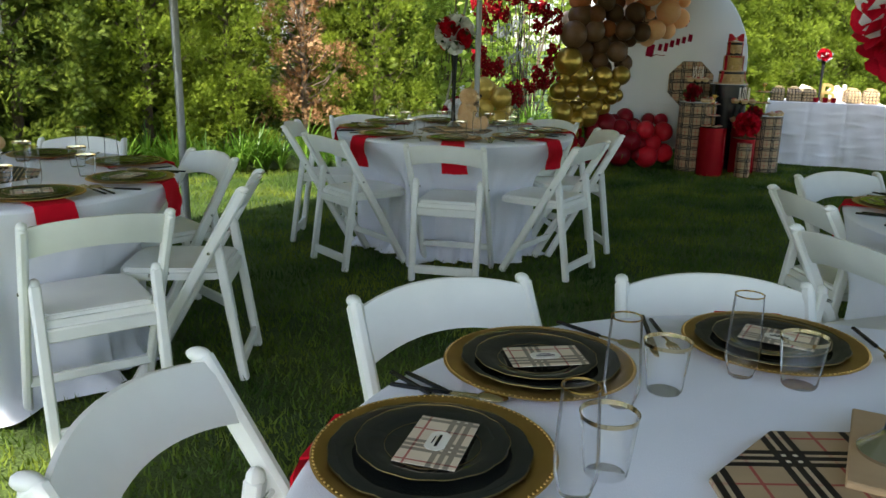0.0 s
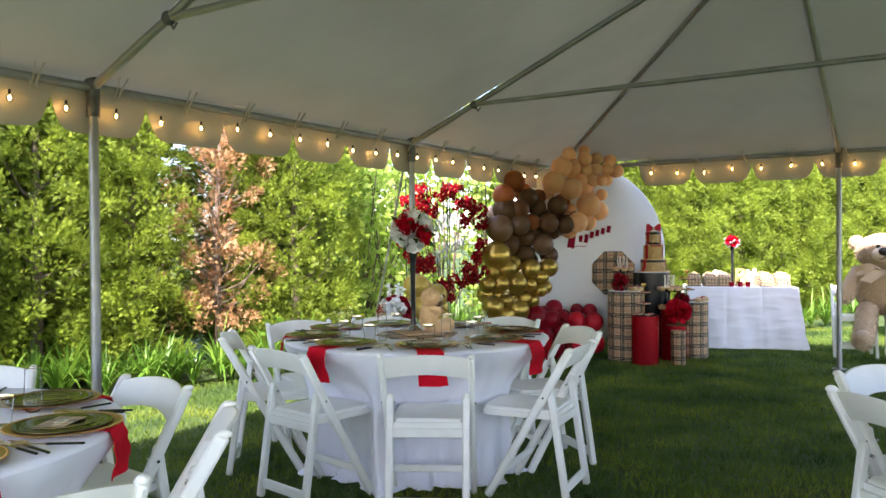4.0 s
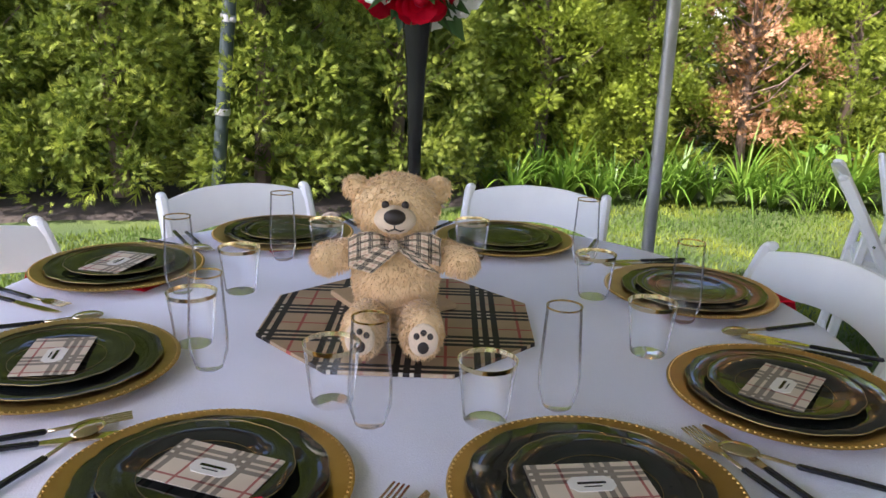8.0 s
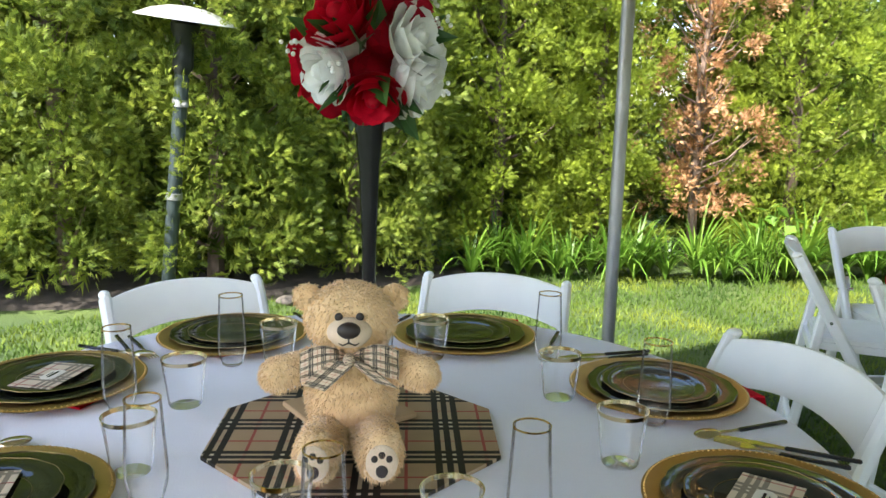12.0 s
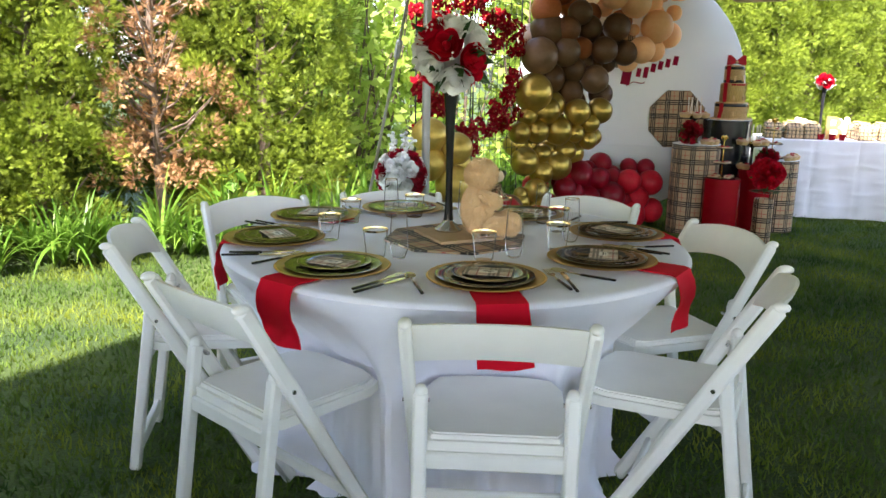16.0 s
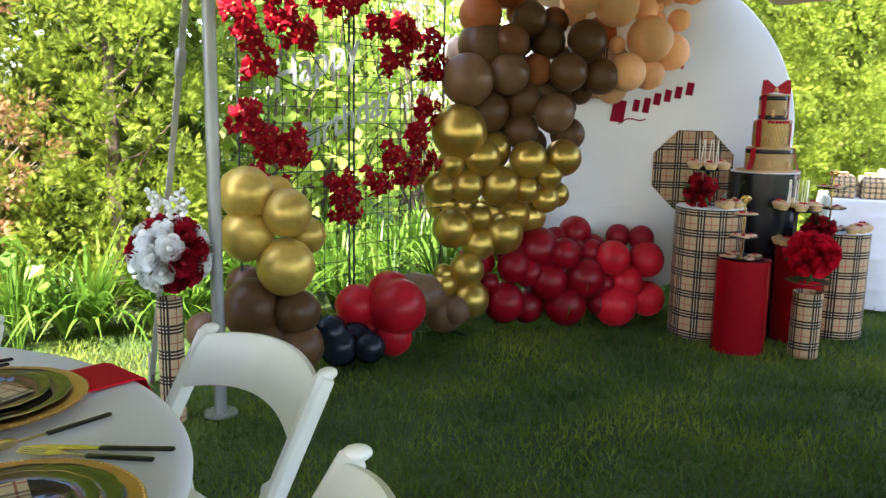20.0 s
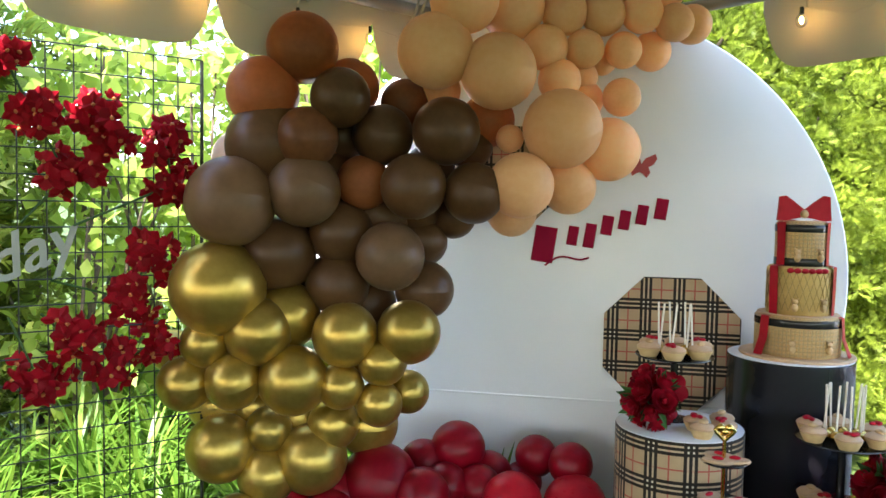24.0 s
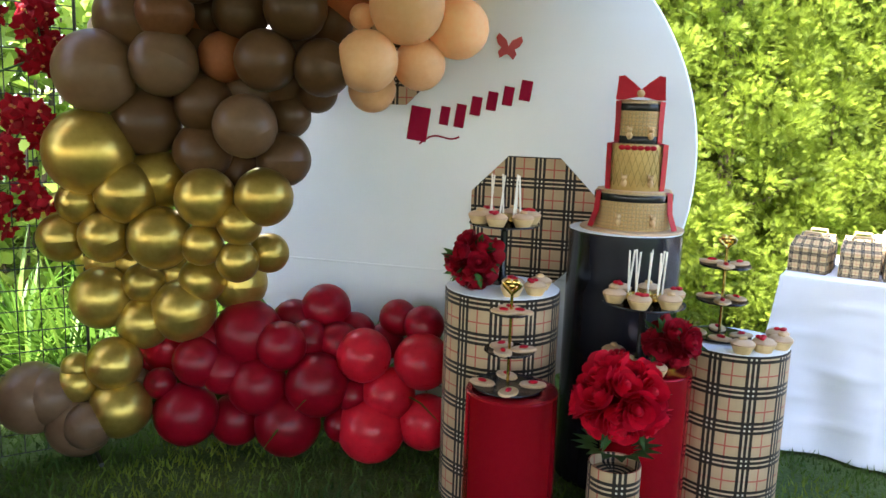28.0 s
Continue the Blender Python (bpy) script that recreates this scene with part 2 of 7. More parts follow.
M_FUR_BIG = surf("beige_plush", (0.50, 0.35, 0.21), (0.42, 0.29, 0.17), rough=0.95, scale=16, bump=1.0, bump_scale=70, sheen=0.4)
M_CLEAR = clear_plastic("clear_plastic")
M_BULB = glow("warm_filament", (1.0, 0.52, 0.12), 18.0)


def balloon_mat(name, a, b, rough, metal=0.0, translucent=0.12):
    return surf(name, a, b, rough=rough, metal=metal, scale=5, rough_var=0.02, random_tint=0.16, translucent=translucent, specular=0.3, bump_scale=6)


M_B_GOLD = balloon_mat("gold_balloon", (0.46, 0.325, 0.075), (0.39, 0.272, 0.058), 0.32, 0.78, 0.0)
M_B_MUSTARD = balloon_mat("mustard_balloon", (0.58, 0.41, 0.095), (0.50, 0.35, 0.08), 0.36, 0.5, 0.0)
M_B_BROWN = balloon_mat("brown_balloon", (0.122, 0.062, 0.028), (0.10, 0.051, 0.023), 0.34, translucent=0.2)
M_B_COCOA = balloon_mat("cocoa_balloon", (0.25, 0.105, 0.045), (0.21, 0.085, 0.036), 0.34, translucent=0.4)
M_B_RUST = balloon_mat("rust_balloon", (0.52, 0.19, 0.075), (0.46, 0.165, 0.065), 0.36, translucent=0.45)
M_B_MAUVE = balloon_mat("dusty_brown_balloon", (0.185, 0.108, 0.058), (0.16, 0.092, 0.048), 0.34, translucent=0.2)
M_B_PALE = balloon_mat("pale_blush_balloon", (0.62, 0.46, 0.37), (0.56, 0.42, 0.34), 0.38, translucent=0.25)
M_B_PEACH = balloon_mat("peach_balloon", (0.98, 0.615, 0.325), (0.95, 0.565, 0.285), 0.4, translucent=0.3)
M_B_WINE = balloon_mat("wine_balloon", (0.29, 0.003, 0.014), (0.24, 0.0025, 0.011), 0.34, translucent=0.25)
M_B_RED = balloon_mat("red_balloon", (0.68, 0.018, 0.036), (0.60, 0.015, 0.03), 0.28, translucent=0.35)
M_B_BLACK = balloon_mat("navy_black_balloon", (0.008, 0.012, 0.02), (0.012, 0.016, 0.026), 0.25)

M_HEDGE = leafy("arborvitae", (0.055, 0.088, 0.012), (0.22, 0.287, 0.030), (0.43, 0.525, 0.055), 0.54, patch=1.1, patch_scale=4.5, single=0.3)
M_HEDGE_DARK = leafy("dark_conifer", (0.030, 0.060, 0.010), (0.15, 0.205, 0.026), (0.40, 0.46, 0.065), 0.45, patch=1.0, patch_scale=3.5, single=0.3)
M_DEAD = leafy("dead_conifer", (0.19, 0.085, 0.03), (0.43, 0.225, 0.095), (0.66, 0.42, 0.23), 0.3, 0.8)
# leaf greens raised to carry the sunlight that falls behind the screen
M_BUSH = leafy("shrub_sun_in_colour", (0.13, 0.22, 0.03), (0.42, 0.56, 0.09), (0.66, 0.76, 0.22), 0.62)
M_LILY = leafy("strap_leaves", (0.045, 0.11, 0.012), (0.11, 0.22, 0.024), (0.22, 0.35, 0.045), 0.4, 0.4)
M_GRASS = leafy("lawn_grass", (0.024, 0.064, 0.011), (0.090, 0.152, 0.018), (0.20, 0.240, 0.026), 0.3, 0.75, 1.8, 1.7, 0.2)
M_BARK = surf("bark", (0.17, 0.12, 0.085), (0.09, 0.065, 0.045), rough=0.9, scale=12, bump=0.8, bump_scale=40)
M_TWIG = surf("dry_twig", (0.24, 0.17, 0.12), (0.15, 0.11, 0.08), rough=0.9, scale=14, bump=0.5, bump_scale=50)
M_LEAF = leafy("bouquet_leaf", (0.015, 0.045, 0.012), (0.03, 0.085, 0.02), (0.06, 0.14, 0.03), 0.2, 0.45)
M_ROSE = surf("red_petal", (0.60, 0.005, 0.026), (0.46, 0.003, 0.018), rough=0.6, scale=40, random_tint=0.3, specular=0.15, island=True, translucent=0.25)
M_ROSE_DARK = surf("wine_petal", (0.36, 0.006, 0.022), (0.24, 0.004, 0.014), rough=0.6, scale=40, random_tint=0.35, specular=0.15, island=True, translucent=0.2)
M_ROSE_WHITE = surf("white_petal", (0.90, 0.90, 0.88), (0.84, 0.85, 0.83), rough=0.6, scale=40, random_tint=0.12, island=True, translucent=0.25)
M_ORCHID = surf("orchid_petal", (0.33, 0.004, 0.014), (0.21, 0.003, 0.009), rough=0.5, scale=40, random_tint=0.35, specular=0.15, island=True, translucent=0.35)
M_CREAM = surf("cream_icing", (0.60, 0.41, 0.25), (0.52, 0.34, 0.19), rough=0.6, scale=40, bump=0.3, bump_scale=150)
M_CASE = surf("baking_case", (0.66, 0.48, 0.24), (0.56, 0.39, 0.18), rough=0.7, scale=60)
M_GOLD_ICING = surf("gold_icing", (0.58, 0.40, 0.15), (0.48, 0.33, 0.11), rough=0.45, scale=30, metal=0.3)
M_COOKIE = surf("cookie", (0.62, 0.42, 0.22), (0.5, 0.32, 0.15), rough=0.7, scale=60, bump=0.3, bump_scale=200)
M_RED_ICING = surf("red_icing", (0.42, 0.004, 0.018), (0.34, 0.003, 0.014), rough=0.45, scale=30, specular=0.2)
M_PAPER = surf("ivory_paper", (0.82, 0.77, 0.68), (0.76, 0.70, 0.6), rough=0.7, scale=20, bump=0.1, bump_scale=200)
M_NAME = surf("dark_red_vinyl", (0.27, 0.004, 0.03), (0.23, 0.003, 0.026), rough=0.6, scale=8, specular=0.1)
M_PINK = surf("dusty_red_paper", (0.48, 0.07, 0.07), (0.42, 0.055, 0.06), rough=0.5, scale=20)
M_NOSE = surf("dark_brown_felt", (0.02, 0.013, 0.01), (0.03, 0.018, 0.014), rough=0.5, scale=50)
M_HEATER = surf("green_grey_paint", (0.030, 0.045, 0.045), (0.05, 0.066, 0.064), rough=0.4, metal=0.3, scale=9, bump=0.05)
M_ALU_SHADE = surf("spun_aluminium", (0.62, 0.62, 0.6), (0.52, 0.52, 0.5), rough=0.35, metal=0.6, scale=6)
M_WIRE = surf("black_wire", (0.015, 0.018, 0.016), (0.025, 0.028, 0.025), rough=0.45, metal=0.4, scale=20)
M_STRAP = surf("webbing", (0.42, 0.42, 0.36), (0.36, 0.36, 0.30), rough=0.85, scale=20, bump=0.4, bump_scale=300)
M_SILVER = surf("silver_base", (0.65, 0.65, 0.64), (0.55, 0.55, 0.54), rough=0.2, metal=1.0, scale=20)
M_ACRYLIC = surf("pale_grey_acrylic", (0.34, 0.37, 0.36), (0.30, 0.33, 0.32), rough=0.3, scale=8)
M_STICK = surf("paper_stick", (0.85, 0.80, 0.70), (0.8, 0.74, 0.64), rough=0.6, scale=30)
M_STONE = surf("field_stone", (0.11, 0.095, 0.075), (0.07, 0.06, 0.045), rough=0.9, scale=20, bump=0.6, bump_scale=50)


# ---- mesh helpers: a geo is (verts, faces, uvs or None), verts an (n, 3) array ----
def G(v, f, uv=None):
    return np.asarray(v, float).reshape(-1, 3), [tuple(q) for q in f], uv


def moved(g, m):
    v = np.c_[g[0], np.ones(len(g[0]))] @ np.array(m).T
    return v[:, :3], g[1], g[2]


def joined(gs):
    vs, fs, us, k = [], [], [], 0
    has = all(g[2] is not None for g in gs)
    for v, f, u in gs:
        vs.append(v)
        fs += [tuple(i + k for i in q) for q in f]
        k += len(v)
        if has:
            us.append(u)
    return np.vstack(vs), fs, (np.vstack(us) if has else None)


def box(x0, x1, y0, y1, z0, z1, bevel=0.004):
    """A box with chamfered edges."""
    b = min(bevel, (x1 - x0) * 0.4, (y1 - y0) * 0.4, (z1 - z0) * 0.4)
    bm = bmesh.new()
    bmesh.ops.create_cube(bm, size=1)
    for v in bm.verts:
        v.co = Vector((x0 + (v.co.x + 0.5) * (x1 - x0), y0 + (v.co.y + 0.5) * (y1 - y0), z0 + (v.co.z + 0.5) * (z1 - z0)))
    if b > 0:
        bmesh.ops.bevel(bm, geom=bm.edges[:], offset=b, segments=1, affect="EDGES", profile=0.5)
    v, f = [tuple(q.co) for q in bm.verts], [tuple(q.index for q in p.verts) for p in bm.faces]
    bm.free()
    return G(v, f)


def lathe(profile, seg=24, squash=None, cap0=True, cap1=True):
    """Profile of (r, z) turned about z, with UVs in metres round and up."""
    n = len(profile)
    v, uv = [], []
    rm = max(r for r, z in profile)
    s = 0.0
    for i, (r, z) in enumerate(profile):
        if i:
            s += math.hypot(r - profile[i - 1][0], z - profile[i - 1][1])
        for k in range(seg + 1):
            a = 2 * math.pi * k / seg
            q = squash(a, i) if squash else 1.0
            v.append((r * q * math.cos(a), r * q * math.sin(a), z))
            uv.append((a * rm, s))
    w = seg + 1
    f = [(i * w + k, i * w + k + 1, (i + 1) * w + k + 1, (i + 1) * w + k) for i in range(n - 1) for k in range(seg)]
    if cap0 and profile[0][0] > 1e-5:
        f.append(tuple(range(seg))[::-1])
    if cap1 and profile[-1][0] > 1e-5:
        f.append(tuple((n - 1) * w + k for k in range(seg)))
    return G(v, f, np.array(uv))


def tube(points, r, seg=8, r_end=None, closed=False):
    """A round bar along points; r may taper to r_end."""
    pts = [Vector(p) for p in points]
    n = len(pts)
    v, f = [], []
    up = None
    for i, p in enumerate(pts):
        d = (pts[(i + 1) % n] - pts[i - 1]) if closed else (pts[min(i + 1, n - 1)] - pts[max(i - 1, 0)])
        d.normalize()
        if up is None:
            up = d.orthogonal().normalized()
        up = (up - d * up.dot(d)).normalized()
        side = d.cross(up)
        rr = r if r_end is None else r + (r_end - r) * i / (n - 1)
        for k in range(seg):
            a = 2 * math.pi * k / seg
            v.append(p + (up * math.cos(a) + side * math.sin(a)) * rr)
    for i in range(n if closed else n - 1):
        j = (i + 1) % n
        for k in range(seg):
            f.append((i * seg + k, i * seg + (k + 1) % seg, j * seg + (k + 1) % seg, j * seg + k))
    if not closed:
        f += [tuple(range(seg))[::-1], tuple((n - 1) * seg + k for k in range(seg))]
    return G(v, f)


def bar(p, q, width, depth, up=(0, 0, 1), bevel=0.004):
    """A flat bar from p to q: width across, depth along up as far as it can."""
    p, q = Vector(p), Vector(q)
    d = (q - p)
    x = d.normalized()
    y = Vector(up).cross(x).normalized()
    z = x.cross(y)
    m = Matrix((x, y, z)).transposed().to_4x4()
    m.translation = p
    return moved(box(0, d.length, -width / 2, width / 2, -depth / 2, depth / 2, bevel), m)


def ball(rx, ry=None, rz=None, seg=16, rings=10):
    ry, rz = ry or rx, rz or rx
    prof = [(math.sin(math.pi * i / rings), -math.cos(math.pi * i / rings)) for i in range(rings + 1)]
    prof[0], prof[-1] = (1e-6, -1), (1e-6, 1)
    g = lathe(prof, seg, cap0=False, cap1=False)
    return g[0] * np.array((rx, ry, rz)), g[1], g[2]


def flat(points, z0, z1, uv=True):
    """A plate with a polygon outline (x, y), from z0 to z1."""
    n = len(points)
    v = [(x, y, z0) for x, y in points] + [(x, y, z1) for x, y in points]
    f = [tuple(range(n))[::-1], tuple(range(n, 2 * n))] + [(i, (i + 1) % n, n + (i + 1) % n, n + i) for i in range(n)]
    return G(v, f, np.array([(x, y) for x, y in points] * 2))


def at(x=0, y=0, z=0, rx=0, ry=0, rz=0):
    return pose(x, y, z, rx, ry, rz)




def mesh_of(name, g, material, smooth=True):
    me = bpy.data.meshes.new(name)
    v, f, uv = g
    me.from_pydata(v.tolist(), [], f)
    if uv is not None:
        lay = me.uv_layers.new(name="UVMap")
        idx = np.empty(len(me.loops), dtype=np.int32)
        me.loops.foreach_get("vertex_index", idx)
        lay.data.foreach_set("uv", np.asarray(uv, dtype=np.float32)[idx].ravel())
    me.materials.append(material)
    if smooth:
        me.polygons.foreach_set("use_smooth", np.ones(len(me.polygons), dtype=bool))
        me.set_sharp_from_angle(angle=radians(38))
    me.update()
    return me


def part(name, g, material, parent=None, label="", smooth=True, m=None):
    """Links a geo, or a ready mesh, as one object under a thing or a part."""
    me = g if isinstance(g, bpy.types.Mesh) else mesh_of(name, g, material, smooth)
    ob = new(name, me)
    if parent is not None:
        ob.parent = parent
    if m is not None:
        ob.matrix_basis = m
    if label:
        ob["label"] = label
    return ob


def thing(name, label, category, m=None, group="", kind="", g=None, material=None, smooth=True):
    """A top-level thing: an Empty that parents its parts, or one mesh."""
    ob = new(name) if g is None else part(name, g, material, smooth=smooth)
    if m is not None:
        ob.matrix_basis = m
    return tagged(ob, label, category, group, kind)


def facing(x, y, tx, ty, z=0.0):
    """A pose at (x, y) whose +y axis points to (tx, ty)."""
    return pose(x, y, z, 0, 0, math.degrees(math.atan2(ty - y, tx - x)) - 90)




def scatter(base_v, base_f, rot, pos, scale):
    """Copies of one small shape in one mesh: rotations (n,3,3), places (n,3), sizes (n,)."""
    bv = np.asarray(base_v, float)
    v = np.einsum("nij,kj->nki", rot, bv) * scale[:, None, None] + pos[:, None, :]
    n, k = len(pos), len(bv)
    bf = np.asarray(base_f)
    f = (bf[None] + (np.arange(n) * k)[:, None, None]).reshape(-1, bf.shape[1])
    return v.reshape(-1, 3), f


def fast_mesh(name, v, f, material, smooth=False):
    """A mesh of equal-sided faces straight from arrays."""
    me = bpy.data.meshes.new(name)
    n, k = f.shape
    me.vertices.add(len(v))
    me.vertices.foreach_set("co", v.astype(np.float32).ravel())
    me.loops.add(n * k)
    me.loops.foreach_set("vertex_index", f.astype(np.int32).ravel())
    me.polygons.add(n)
    me.polygons.foreach_set("loop_start", (np.arange(n) * k).astype(np.int32))
    if smooth:
        me.polygons.foreach_set("use_smooth", np.ones(n, dtype=bool))
    me.materials.append(material)
    me.update(calc_edges=True)
    me.validate()
    return me


def frames_to(dirs, spin):
    """Rotations whose y axis runs along dirs, turned by spin about it."""
    y = dirs / np.linalg.norm(dirs, axis=1)[:, None]
    ref = np.where(np.abs(y[:, 2:3]) > 0.95, np.array([[1.0, 0, 0]]), np.array([[0, 0, 1.0]]))
    x = np.cross(y, ref)
    x /= np.linalg.norm(x, axis=1)[:, None]
    z = np.cross(x, y)
    c, s = np.cos(spin)[:, None], np.sin(spin)[:, None]
    x2, z2 = x * c + z * s, z * c - x * s
    return np.stack([x2, y, z2], 2)


# ---- ground and lawn ----
def earth_mat():
    m, n, l, p = node_mat("lawn_soil")
    co = n.new("ShaderNodeTexCoord")
    a, b = n.new("ShaderNodeTexNoise"), n.new("ShaderNodeTexNoise")
    a.inputs["Scale"].default_value, a.inputs["Detail"].default_value = 1.3, 4
    b.inputs["Scale"].default_value, b.inputs["Detail"].default_value = 70, 5
    l.new(co.outputs["Object"], a.inputs["Vector"])
    l.new(co.outputs["Object"], b.inputs["Vector"])
    ra = ramp(n, [(0.35, (0.036, 0.072, 0.012)), (0.65, (0.086, 0.130, 0.018))])
    rb = ramp(n, [(0.35, (0.6, 0.6, 0.6)), (0.65, (1, 1, 1))])
    l.new(a.outputs[0], ra.inputs[0])
    l.new(b.outputs[0], rb.inputs[0])
    mx = n.new("ShaderNodeMix")
    mx.data_type, mx.blend_type = "RGBA", "MULTIPLY"
    mx.inputs[0].default_value = 1
    l.new(ra.outputs[0], mx.inputs[6])
    l.new(rb.outputs[0], mx.inputs[7])
    l.new(mx.outputs[2], p.inputs["Base Color"])
    p.inputs["Roughness"].default_value = 0.95
    bn = n.new("ShaderNodeBump")
    bn.inputs["Strength"].default_value, bn.inputs["Distance"].default_value = 0.8, 0.02
    l.new(b.outputs[0], bn.inputs["Height"])
    l.new(bn.outputs[0], p.inputs["Normal"])
    return m


M_EARTH = earth_mat()
thing("ground", "mown green lawn with uneven darker patches", "lawn", kind="structure",
      g=G([(-300, -300, -0.012), (300, -300, -0.012), (300, 300, -0.012), (-300, 300, -0.012)], [(0, 1, 2, 3)]), material=M_EARTH)


def hedge_front(x):
    """y of the hedge's foot along x."""
    return 8.35 + 0.52 * (x + 1.06) - 0.06 * max(0.0, -2.2 - x) ** 2 - 0.45 * min(1.0, max(0.0, (-3.45 - x) / 0.5))


def lawn():
    n = 520000
    r = np.random.default_rng(3)
    # denser where the camera goes near
    xa, ya = r.uniform(-6.5, 7.5, n), r.uniform(-0.6, 11.6, n)
    keep = ya < 8.5 + 0.52 * (xa + 1.06) - 0.06 * np.maximum(0, -2.2 - xa) ** 2 - 0.45 * np.clip((-3.45 - xa) / 0.5, 0, 1)
    keep &= ya < 1.6 * (xa + 8.0)
    keep &= (xa > -3.3) | (ya < 7.93 + 0.52 * (xa + 1.06) - 0.06 * np.maximum(0, -2.2 - xa) ** 2 + 0.08 * np.sin(9 * xa))
    d = np.sin(xa * 2.1 + 1.3 * np.sin(ya * 1.7)) * np.cos(ya * 1.9 + xa)
    keep &= r.random(n) < 0.8 + 0.2 * d
    xa, ya = xa[keep], ya[keep]
    n = len(xa)
    h = r.uniform(0.016, 0.042, n)
    w = r.uniform(0.0028, 0.0062, n)
    a, lean, b = r.uniform(0, 2 * np.pi, n), r.uniform(0.1, 0.9, n), r.uniform(0, 2 * np.pi, n)
    dx, dy = np.cos(a) * w, np.sin(a) * w
    lx, ly = np.cos(b) * lean * h, np.sin(b) * lean * h
    z = np.zeros(n) - 0.012
    v = np.stack([np.stack([xa - dx, ya - dy, z], 1), np.stack([xa + dx, ya + dy, z], 1), np.stack([xa + lx, ya + ly, h - 0.01], 1)], 1).reshape(-1, 3)
    f = np.arange(3 * n).reshape(-1, 3)
    ob = new("grass", fast_mesh("grass", v, f, M_GRASS))
    tagged(ob, "short mown lawn grass blades", "grass", kind="stuff")


lawn()

# bare soil at the foot of the loose conifers
M_SOIL = surf("bare_soil", (0.050, 0.040, 0.028), (0.028, 0.023, 0.017), rough=0.95, scale=9, bump=0.9, bump_scale=45)
BED_X = [-7.8 + 0.15 * k for k in range(31)]
bed_v = [(x, hedge_front(x) + dy, 0.012 if 0 < j < 3 else -0.02) for x in BED_X for j, dy in enumerate((-0.16 + 0.05 * math.sin(9 * x), -0.06, 0.6, 1.6))]
thing("planting_bed", "bare brown soil strip along the hedge foot", "soil", kind="structure",
      g=G(bed_v, [(4 * i + j, 4 * i + 4 + j, 4 * i + 5 + j, 4 * i + 1 + j) for i in range(30) for j in range(3)]), material=M_SOIL)

# ---- trees and hedge ----
# one flat spray: a spine of four points with toothed leaflets on both sides
FROND_V = [(0, 0, 0), (0.02, 0.20, 0.05), (-0.01, 0.48, 0.05), (0.02, 0.72, 0.0), (0.0, 1.12, -0.10),
           (-0.34, 0.42, -0.03), (0.38, 0.50, 0.02), (-0.36, 0.80, 0.03), (0.33, 0.88, -0.05), (-0.20, 1.04, -0.02), (0.20, 1.08, -0.08)]
FROND_F = [(0, 1, 5), (1, 0, 6), (1, 2, 7), (2, 1, 8), (2, 3, 9), (3, 2, 10), (3, 4, 2)]
LAWN_SIDE = math.atan2(-0.887, 0.461)


def crown_mesh(name, height, radius, n_clumps, per, material, seed, tip=0.75, size=(0.10, 0.17), low=0.02, puff=(0.09, 0.17)):
    """A column of flat fan-shaped sprays in rounded clumps, fullest on the lawn's side, with dark gaps between the clumps."""
    r = np.random.default_rng(seed)
    hc = low + (1 - low) * r.random(n_clumps)
    ac = LAWN_SIDE + np.where(r.random(n_clumps) < 0.92, r.uniform(-1.65, 1.65, n_clumps), r.uniform(-np.pi, np.pi, n_clumps))
    prof = np.where(hc < 0.45, 0.82 + 0.4 * hc, np.clip(1.0 - ((hc - 0.45) / 0.55) ** 2 * tip - 0.05, 0.04, 1))
    rc = radius * prof * (0.70 + 0.46 * r.random(n_clumps))
    cc = np.stack([rc * np.cos(ac), rc * np.sin(ac), hc * height], 1)
    out = np.stack([np.cos(ac), np.sin(ac), 0.35 + 0.6 * hc], 1)
    idx = np.repeat(np.arange(n_clumps), per)
    n = len(idx)
    u = r.normal(size=(n, 3)) + 0.55 * out[idx]
    u /= np.linalg.norm(u, axis=1)[:, None]
    rp = r.uniform(puff[0], puff[1], n_clumps)[idx][:, None]
    pos = cc[idx] + u * rp * r.uniform(0.35, 1.0, (n, 1)) * np.array([1.0, 1.0, 0.85])
    d = u + 0.35 * out[idx] + r.normal(size=(n, 3)) * 0.30
    d[:, 2] += 0.12
    rot = frames_to(d, r.uniform(-1.6, 1.6, n))
    grown = r.uniform(size[0], size[1], n)
    # sparse wide sprays close to the trunk, which close the crown
    k = 5 * int(height * 100 * radius)
    hk, ak = r.uniform(low, 0.93, k), r.uniform(-np.pi, np.pi, k)
    rk = radius * r.uniform(0.10, 0.50, k) * np.clip(1.25 - hk, 0.1, 1)
    pk = np.stack([rk * np.cos(ak), rk * np.sin(ak), hk * height], 1)
    dk = np.stack([np.cos(ak), np.sin(ak), r.uniform(-0.2, 1.0, k)], 1) + r.normal(size=(k, 3)) * 0.5
    rot = np.concatenate([rot, frames_to(dk, r.uniform(-1.6, 1.6, k))])
    v, f = scatter(FROND_V, FROND_F, rot, np.concatenate([pos, pk]), np.concatenate([grown, r.uniform(1.2, 2.4, k) * size[1]]))
    return fast_mesh(name, v, f, material)


